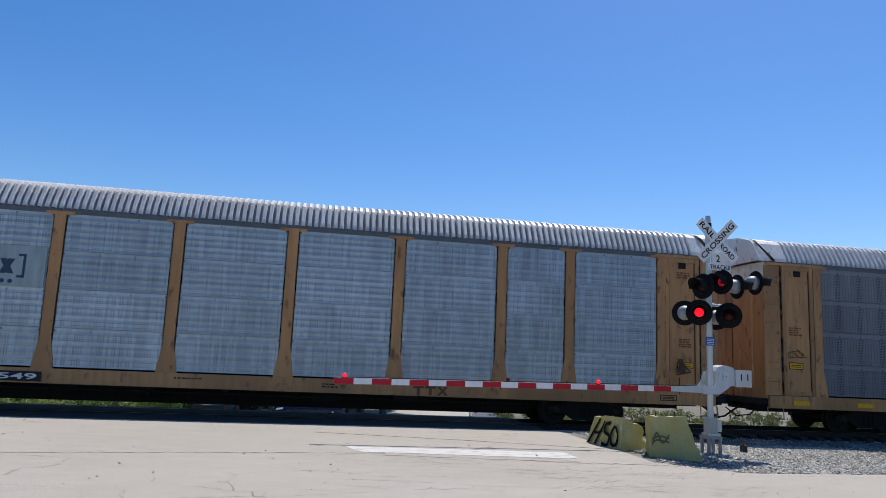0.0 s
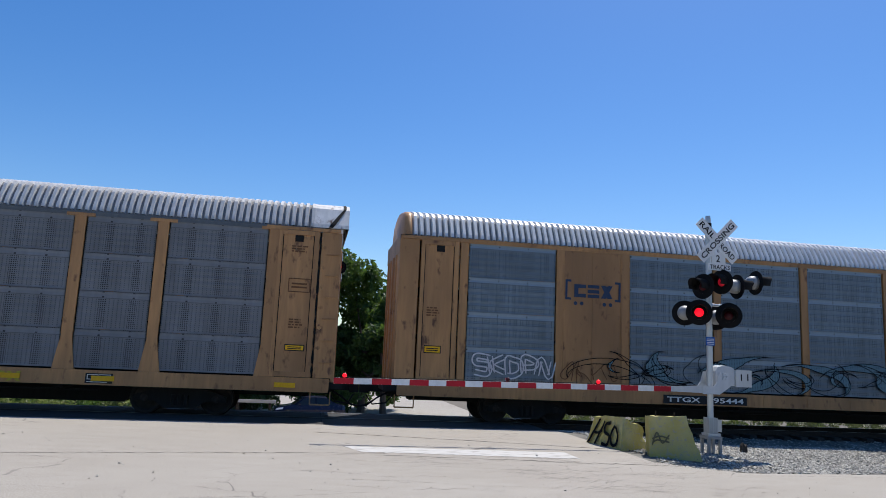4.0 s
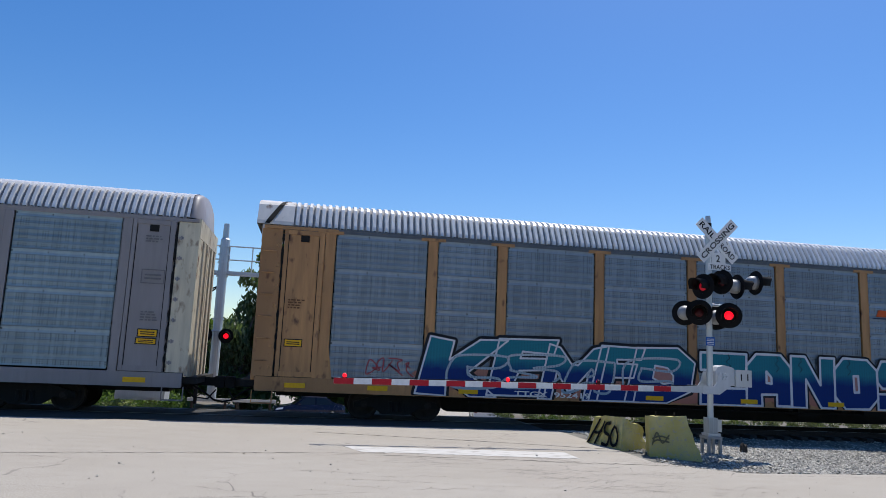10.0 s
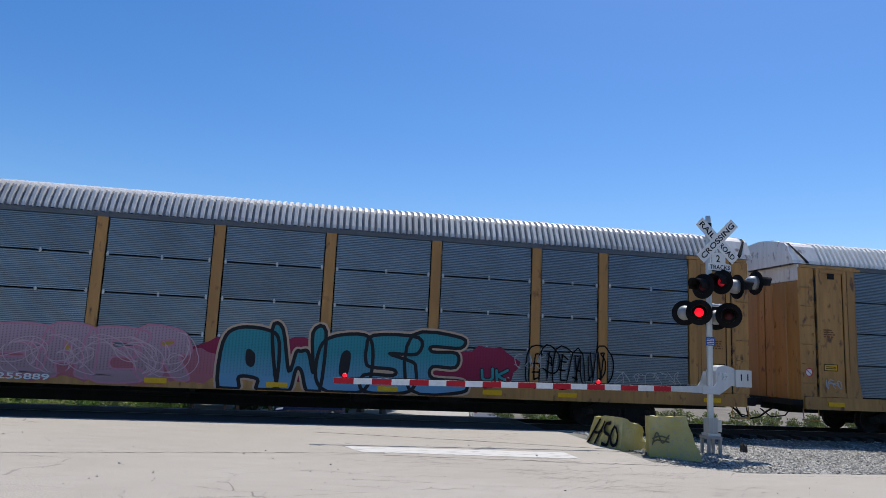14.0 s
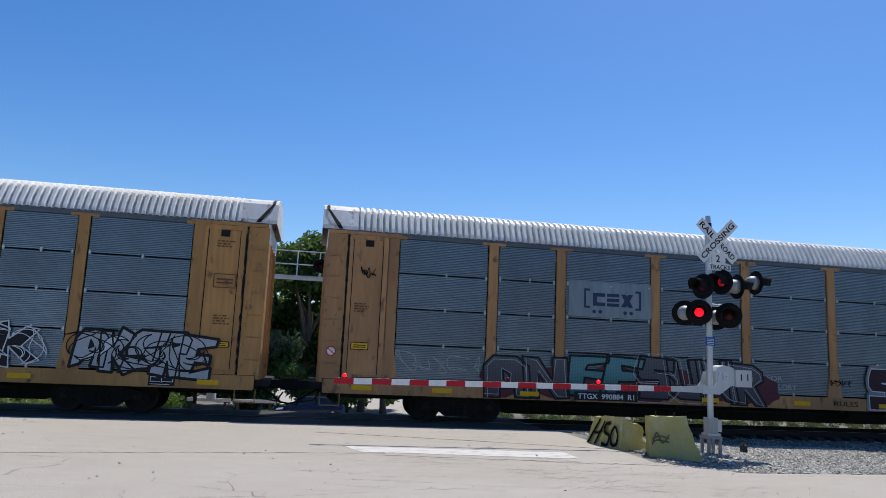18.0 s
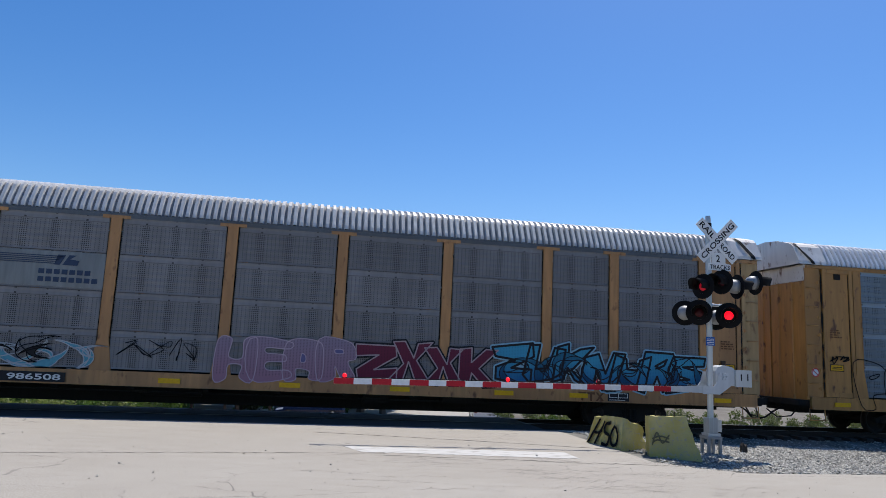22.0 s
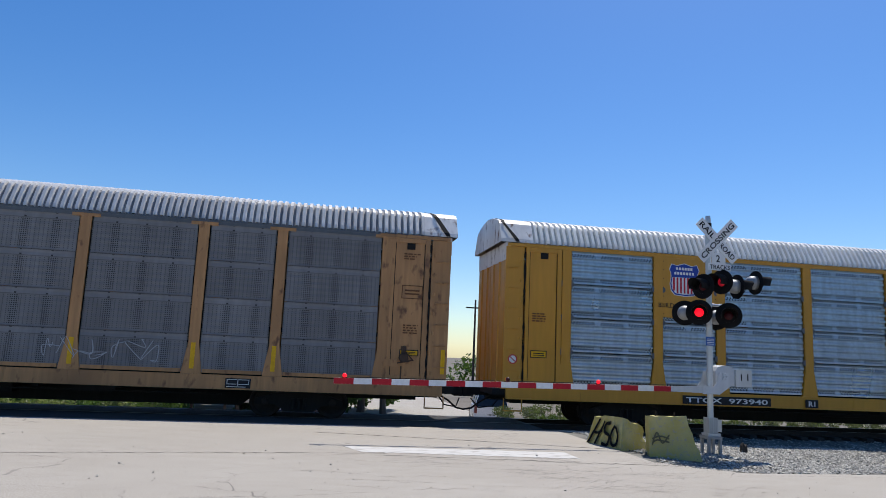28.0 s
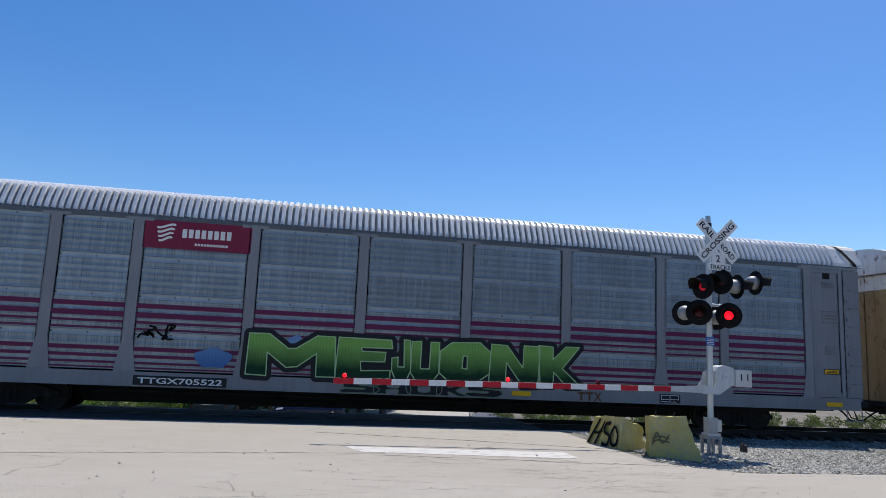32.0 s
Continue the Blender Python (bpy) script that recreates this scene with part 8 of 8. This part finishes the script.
    cloud(c[6], -6.6, -4.4, 0.85, 1.7, mist, 97, 0.003, 4)
    piece(c[6], "TCURES", -4.3, 2.3, 0.64, 2.0, wine, outline, 92, 0.05, rim=wine, rim_w=0.22, rounded=True, overlap=1.35, wobble=0.08, shine=plain("dusty_pink_line", (0.30, 0.17, 0.21), 0.6), label="wine-red tangled letters edged in black")
    curls(c[6], -4.4, 2.4, 0.68, 1.9, 7, BLACK_SPRAY, wine, 190, 0.035, 0.3, -0.009, "black curling strokes over the letters")
    curls(c[6], -4.2, 2.2, 0.75, 1.8, 5, plain("faded_rose_line", (0.22, 0.12, 0.15), 0.6), None, 191, 0.015, 0.0, -0.0105, "thin faded highlight lines")
    for k, (x, z) in enumerate(((-5.9, 1.7), (-5.4, 1.35), (-4.9, 1.8), (-6.4, 1.1), (2.9, 1.4), (3.4, 1.7), (-2.9, 1.85), (-1.0, 1.2), (0.9, 1.75))):
        blob(c[6], x, z, 0.26 + 0.05 * (k % 3), 0.12 + 0.04 * (k % 2), spray("blue_puff_" + "abcdefghi"[k], (0.06, 0.18, 0.34), (0.10, 0.24, 0.40), 1.0, 1.9, 0.4), "soft blue sprayed puff", 0.07, k, 0.001 if k < 6 else -0.012)
    piece(c[6], "AZNK", 4.95, 8.3, 0.98, 1.90, outline, white_spray, 93, 0.03, lean=0.1, overlap=1.3, wobble=0.15, label="black angular letters edged in white")
    cloud(c[6], 5.0, 7.0, 0.66, 0.9, plain("red_spray", (0.42, 0.03, 0.03), 0.6), 94, 0.0, 4)
    piece(c[6], "AKSRE", 9.2, 12.3, 0.95, 1.92, faint_white, outline, 95, 0.04, rim=outline, rim_w=0.10, hole=outline, lean=0.15, overlap=1.3, wobble=0.14, label="white angular letters edged in black")
    curls(c[6], 5.0, 8.2, 1.0, 1.85, 4, white_spray, outline, 192, 0.02, 0.3, -0.009, "thin white curling lines")
    curls(c[6], 9.2, 12.2, 1.0, 1.85, 4, outline, white_spray, 193, 0.028, 0.35, -0.009, "black curling lines")
    number_board(c[6], -8.0, -5.2, True, "TTGX    158363")
    data_plate(c[6], 10.9)
    tag(c[6], -12.75, -12.2, 1.2, 1.5, 4, faint_white, 96, 0.025)
    end_marks(c[6], 70)
    # 8
    bracket_logo(c[7], -6.38, -4.68, 3.16, 3.70, NAVY, pale_sheet)
    cloud(c[7], -9.0, -0.6, 0.66, 1.6, spray("brown_haze", (0.12, 0.035, 0.04), (0.10, 0.05, 0.055), 0.6, 1.8), 101, 0.003, 12)
    smoke = spray("smoke_fill", (0.085, 0.07, 0.08), (0.125, 0.13, 0.145), 0.7, 1.8, 0.4)
    piece(c[7], "AN", -9.1, -6.9, 0.66, 1.78, smoke, outline, 102, 0.05, lean=-0.1, overlap=1.15, wobble=0.06, shine=faint_white)
    piece(c[7], "EE", -6.75, -4.75, 0.66, 1.80, spray("sea_green", (0.04, 0.11, 0.12), (0.12, 0.29, 0.30), 0.8, 1.5, 0.4), outline, 103, 0.06, lean=0.12, overlap=1.12, wobble=0.07)
    piece(c[7], "SUNR", -4.7, -1.0, 0.66, 1.80, smoke, outline, 104, 0.05, lean=-0.15, overlap=1.2, wobble=0.07, shine=faint_white)
    fit_letters("FOR", -0.80, -0.30, 1.36, 1.52, faint_white, 0.01, c[7], PAINTED, "graffiti", "pale hand-lettered words")
    fit_letters("GLORY", -0.62, 0.15, 1.12, 1.28, faint_white, 0.01, c[7], PAINTED, "graffiti", "pale hand-lettered words")
    piece(c[7], "STASHR", 2.5, 8.65, 0.64, 1.82, plain("maroon_fill", (0.035, 0.014, 0.022), 0.5), white_spray, 105, 0.028, rim=plain("pale_wash", (0.22, 0.23, 0.24), 0.6), rim_w=0.17, hole=white_spray, wobble=0.015, overlap=0.94, label="square dark maroon letters edged in white")
    tag(c[7], 9.9, 11.4, 1.10, 1.65, 6, plain("dark_blue_spray", (0.02, 0.06, 0.15), 0.6), 105, 0.028)
    fit_letters("RULES", 1.36, 2.15, 0.72, 0.86, BLACK_SPRAY, 0.0, c[7], PAINTED, "graffiti", "small black hand-lettered word")
    tag(c[7], 1.2, 1.95, 1.28, 1.48, 4, BLACK_SPRAY, 109, 0.022)
    tag(c[7], -11.5, -9.2, 1.2, 1.75, 5, faint_white, 106, 0.016)
    number_board(c[7], -6.64, -4.8, True, "TTGX  990884  R1")
    data_plate(c[7], 11.2)
    tag(c[7], -12.6, -12.2, 3.6, 3.9, 3, BLACK_SPRAY, 107, 0.02)
    end_marks(c[7], 80)
    # 9
    bm = bmesh.new()
    box(bm, POSTS[2] + 0.15, POSTS[3] - 0.15, -SHEET - 0.006, -SHEET - 0.001, 2.92, 3.78)
    part("emblem_sheet", bm, DARK_SLOT_PLAIN, c[8], "plain grey sheet carrying an emblem")
    bm = bmesh.new()
    for k in range(5):
        plate(bm, -6.8, -5.55 + 0.05 * k, 3.47 + 0.045 * k, 3.492 + 0.045 * k, -SHEET - 0.018)
    prism(bm, [(-5.55, 3.45), (-5.42, 3.45), (-5.30, 3.70), (-5.48, 3.70)], -SHEET - 0.022, -SHEET - 0.018)
    prism(bm, [(-5.36, 3.45), (-5.02, 3.45), (-4.98, 3.57), (-5.2, 3.60), (-5.05, 3.70), (-5.22, 3.70)], -SHEET - 0.022, -SHEET - 0.018)
    for r, n in ((3.22, 7), (3.03, 8)):
        bars_mesh(bm, -5.88, r, [0.13] * n, 0.12, -SHEET - 0.018, 0.045)
    part("emblem", bm, NAVY, c[8], "dark striped emblem with two rows of bars")
    teal_hole = plain("pale_teal_spray", (0.10, 0.32, 0.40), 0.6)
    curls(c[8], -10.3, -4.2, 0.98, 1.72, 6, faint_white, teal_hole, 111, 0.024, 0.7, 0.0, "curling pale letter outlines over teal")
    curls(c[8], -9.2, -5.2, 1.0, 1.66, 4, BLACK_SPRAY, outline, 118, 0.022, 0.3, -0.012, "black curling strokes")
    blob(c[8], -10.05, 1.45, 0.36, 0.34, outline, "black domed painted shape", 0.06, 5, -0.003)
    tag(c[8], -3.9, -1.9, 1.2, 1.85, 5, BLACK_SPRAY, 112, 0.02)
    piece(c[8], "HEAR", -1.5, 1.85, 0.92, 1.88, spray("dusty_pink", (0.34, 0.19, 0.25), (0.27, 0.21, 0.28), 0.9, 1.9, 0.45), plain("dusty_rose_edge", (0.46, 0.36, 0.42), 0.6), 113, 0.022, hole=plain("lilac_spray", (0.13, 0.12, 0.26), 0.6), rounded=True, overlap=1.15, wobble=0.05, label="faded pink rounded letters")
    piece(c[8], "ZXXK", 2.0, 5.6, 0.98, 1.92, spray("crimson_fill", (0.13, 0.022, 0.045), (0.15, 0.03, 0.055), 0.9, 2.0), plain("pale_pink_edge", (0.36, 0.27, 0.29), 0.5), 114, 0.035, rim=outline, rim_w=0.12, overlap=1.15, wobble=0.06, label="crimson crossed letters edged in pale pink")
    piece(c[8], "ZUKNHRS", 5.7, 11.6, 0.95, 1.92, spray("bright_blue", (0.02, 0.12, 0.30), (0.06, 0.32, 0.48), 1.0, 1.7, 0.2), outline, 115, 0.06, rim=plain("sky_blue_line", (0.25, 0.46, 0.58), 0.5), rim_w=0.14, lean=0.12, overlap=1.25, wobble=0.15, label="bright blue spiky letters edged in black")
    curls(c[8], 5.8, 11.5, 0.98, 1.85, 7, outline, spray("deep_blue", (0.01, 0.05, 0.14), (0.03, 0.16, 0.26), 1.0, 1.8, 0.3), 195, 0.025, 0.4, -0.009, "dark spiky strokes over the blue")
    number_board(c[8], -7.64, -4.97, True, "TTGX  986508")
    sill_mark(c[8], 8.0, 8.75, BROWN)
    data_plate(c[8], 8.85)
    handbrake(c[8], 12.33)
    tag(c[8], -12.75, -12.1, 2.35, 2.9, 3, BLACK_SPRAY, 116, 0.025)
    stencil(c[8], -12.75, 1.55, 0.6, 1, BLACK, 117, 0.06)
    end_marks(c[8], 90, False, True, None, False)
    # 10
    emblem_panel(c[9], TAN_DEEP, 2.95)
    shield(c[9], -8.0, 3.62, 4.52)
    for k, (a, b, word, z0) in enumerate(((-11.8, -8.9, "PAT", 0.72), (-9.0, -6.3, "ROB", 0.98), (-5.9, -1.5, "POKUR", 0.98), (-1.3, 1.35, "POS", 1.0), (1.45, 3.5, "POM", 1.0), (4.7, 7.0, "SOP", 0.98))):
        piece(c[9], word, a, b, z0, 1.92 - 0.03 * k, None, BLACK_SPRAY, 120 + k, 0.027, rounded=True, overlap=1.22, wobble=0.11, lean=-0.05, label="black bubble-letter outlines")
    for k in range(14):
        tag(c[9], -4.6 + 0.75 * k, -4.2 + 0.75 * k, 0.65, 0.92, 1, BLACK_SPRAY, 140 + k, 0.025)
    tag(c[9], -12.75, -12.15, 1.95, 2.2, 3, BLACK_SPRAY, 136, 0.035)
    number_board(c[9], -8.06, -5.37, True, "TTGX  978610")
    sill_mark(c[9], 5.3, 6.1, BROWN)
    data_plate(c[9], 7.3)
    end_marks(c[9], 100)
    # 11
    bm = bmesh.new()
    box(bm, -6.9, -4.38, -SIDE + 0.006, -SIDE + 0.02, 3.0, 3.52)
    host = part("emblem_panel", bm, TAN_DEEP, c[10], "plain painted panel carrying an emblem")
    bm = bmesh.new()
    ribbon(bm, smooth_line([(-5.62, 3.46), (-6.18, 3.46), (-6.30, 3.40), (-6.30, 3.14), (-6.18, 3.08), (-5.74, 3.08), (-5.68, 3.14), (-5.68, 3.38), (-5.60, 3.46), (-5.50, 3.42), (-5.16, 3.10), (-5.08, 3.14), (-5.08, 3.46)], 3), 0.085, lambda x, z: -SIDE, 0.001, False)
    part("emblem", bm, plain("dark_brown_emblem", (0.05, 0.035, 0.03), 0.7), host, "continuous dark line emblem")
    bm = bmesh.new()
    box(bm, -0.055, 0.055, -SIDE - 0.016, -SIDE - 0.003, 1.08, 1.72)
    me = mesh_from(bm, "post_mark", REFLECT)
    for x in POSTS[1:-1]:
        part("post_mark", me, REFLECT, c[10], "yellow reflective strip on the post foot", pose(x, 0, 0))
    part("post_mark", me, REFLECT, c[10], "yellow reflective strip on the corner", pose(13.38, 0, 0.1))
    part("post_mark", me, REFLECT, c[10], "yellow reflective strip on the corner", pose(-13.38, 0, 0.1))
    tag(c[10], -8.8, -7.6, 1.35, 1.9, 4, plain("dark_red_scribble", (0.14, 0.03, 0.04), 0.6), 141, 0.03)
    tag(c[10], 3.6, 6.3, 1.2, 1.75, 7, faint_white, 142, 0.016)
    for a, b in zip(POSTS, POSTS[1:]):
        bm = bmesh.new()
        box(bm, a + 0.26, b - 0.26, -SIDE - 0.012, -SIDE + 0.02, 0.985, 1.075)
        part("kick_plate", bm, TAN, c[10], "raised plate along the foot of the sheets")
    number_board(c[10], -6.8, -5.0, False, "CNA  712698", BROWN)
    data_plate(c[10], 7.9)
    handbrake(c[10], 12.33)
    end_marks(c[10], 110, sticker=False)
    # 12
    emblem_panel(c[11], YELLOW_NEW, 3.02)
    shield(c[11], -8.2, 3.66, 4.58)
    number_board(c[11], -8.3, -5.56, True, "TTGX  973940")
    for car, x in ((c[6], -4.65), (c[9], -4.35), (c[11], -4.45)):
        number_board(car, x, x + 0.42, True, "R1")
    data_plate(c[11], 9.3)
    sill_mark(c[11], 7.4, 8.2, BROWN)
    tag(c[11], 12.1, 12.7, 1.2, 1.75, 3, BROWN, 151, 0.02)
    end_marks(c[11], 120)
    no_smoking(c[11], 12.95, 1.62)
    # 13
    maroon_line = plain("maroon_stripe", (0.12, 0.012, 0.06), 0.5)
    for z0, z1 in ((2.50, 2.62), (2.27, 2.40), (2.12, 2.18), (1.96, 2.01), (1.45, 1.55), (1.28, 1.36), (1.13, 1.19), (1.02, 1.06)):
        bm = bmesh.new()
        for a, b in zip(POSTS, POSTS[1:]):
            plate(bm, a + 0.12, b - 0.12, z0, z1, -SHEET - 0.0135)
        part("stripe", bm, maroon_line, c[12], "thin maroon stripe along the side sheets")
    bm = bmesh.new()
    box(bm, -6.95, -4.32, -SIDE - 0.006, -SIDE + 0.02, 4.03, 4.74)
    board = part("name_board", bm, MAROON, c[12], "maroon board with a white emblem and bars")
    bm = bmesh.new()
    for k in range(4):
        a0 = 0.5 + k * 0.35
        ribbon(bm, [(-6.42 + 0.24 * math.cos(q) * (1 - 0.1 * k), 4.40 + (0.20 - 0.11 * k) + 0.05 * math.sin(2 * q)) for q in [0.3 + 2.5 * i / 8 for i in range(9)]], 0.055, lambda x, z: -SIDE, -0.010, True)
    bars_mesh(bm, -6.02, 4.33, [0.11] * 8, 0.22, -SIDE - 0.008, 0.045)
    bars_mesh(bm, -5.70, 4.14, [0.055] * 11, 0.06, -SIDE - 0.008, 0.02)
    part("emblem", bm, WHITE, board, "white round emblem and bars")
    lime = spray("lime_to_green", (0.010, 0.045, 0.02), (0.20, 0.40, 0.09), 1.15, 1.85, 0.25)
    piece(c[12], "MEJUONK", -4.2, 4.65, 0.98, 2.02, lime, plain("lime_line", (0.34, 0.52, 0.26), 0.5), 161, 0.03, rim=outline, rim_w=0.26, hole=outline, overlap=0.98, wobble=0.03, widths=[2.2, 1.4, 0.5, 0.75, 1.35, 1.35, 1.15], label="green fading letters edged in black")
    for k, x in enumerate((-5.0, -3.0, 0.4, 3.6)):
        blob(c[12], x, 1.35 if k == 0 else 1.78, 0.45 if k == 0 else 0.22, 0.24, spray("blue_patch_" + "abcd"[k], (0.05, 0.14, 0.36), (0.16, 0.28, 0.48), 1.0, 1.9), "blue sprayed patch", 0.09, k, 0.001)
    piece(c[12], "SHUKS", -1.7, 2.4, 0.62, 0.96, outline, plain("dull_green_line", (0.14, 0.20, 0.13), 0.6), 162, 0.025, rounded=True, overlap=1.1, label="black letters with dull green edges on the sill")
    tag(c[12], -6.8, -5.95, 1.75, 2.1, 4, BLACK_SPRAY, 163, 0.05)
    number_board(c[12], -6.82, -4.62, True, "TTGX705522")
    sill_mark(c[12], 4.6, 5.3, BROWN)
    data_plate(c[12], 7.0)
    end_marks(c[12], 130, True, True, ink_grey, False)
    # 14
    end_marks(c[13], 140, sticker=False)


mark_wagons()

# ---- what moves ----
CENTRES = (-2.06, 26.44, 55.0, 83.58, 112.12, 140.43, 169.09, 197.59, 226.08, 254.63, 283.23, 311.77, 340.25, 368.85)
ROLLED = (0.0, 9.73, 19.53, 29.39, 39.33, 49.33, 59.38, 69.49, 79.64, 89.83, 100.06, 110.33, 120.65, 131.04, 141.51, 152.04, 162.6, 173.2, 183.84, 194.51, 205.22, 215.99, 226.84, 237.77, 248.76, 259.79, 270.88, 282.02, 293.17, 304.23, 315.2, 326.28, 337.63)


def rolled(t):
    """Metres that the train has gone at t seconds, smooth between the whole seconds."""
    i = min(31, int(t))
    u = t - i
    p = [ROLLED[max(0, min(32, j))] for j in (i - 1, i, i + 1, i + 2)]
    if i == 0:
        p[0] = 2 * p[1] - p[2]
    if i == 31:
        p[3] = 2 * p[2] - p[1]
    return p[1] + 0.5 * u * (p[2] - p[0] + u * (2 * p[0] - 5 * p[1] + 4 * p[2] - p[3] + u * (3 * (p[1] - p[2]) + p[3] - p[0])))


def flash_rows(at, phase):
    """Rows of a flashing lens: it turns its lit half out, and away again, about every 0.54 s."""
    rows = [(0.0, at @ pose(0, 0, 0, 0, 0, 0 if phase == 0 else 180))]
    turn = 0 if phase == 0 else 180
    for k in range(60):
        f = round((0.05 + 0.5445 * k - (0.08 if 26 < k < 50 else -0.04 if k > 54 else 0.0)) * FPS)
        if (f + 2) / FPS > 31.9:
            break
        for q in range(4):
            t = (f - 1 + q) / FPS
            if t > rows[-1][0]:
                rows.append((t, at @ pose(0, 0, 0, 0, 0, turn + 60 * q)))
        turn += 180
    rows.append((32.0, at @ pose(0, 0, 0, 0, 0, turn)))
    return rows


def motions():
    for (car, wheels), c in zip(CARS, CENTRES):
        walk(car, [(0.5 * k, pose(c - rolled(0.5 * k), TRACK_Y, 0)) for k in range(65)])
        for w in wheels:
            x, _, z = w.location
            # turning while the wagon is within 45 m of the crossing
            near = [k / 20 for k in range(641) if abs(c - rolled(k / 20)) < 45.0]
            times = sorted({0.0, 32.0, *near})
            walk(w, [(t, pose(x, 0, z, 0, -math.degrees(rolled(min(max(t, near[0]), near[-1]))) / 0.405, 0)) for t in times])
    for lens, at, phase in ROTORS:
        walk(lens, flash_rows(at, phase))


motions()
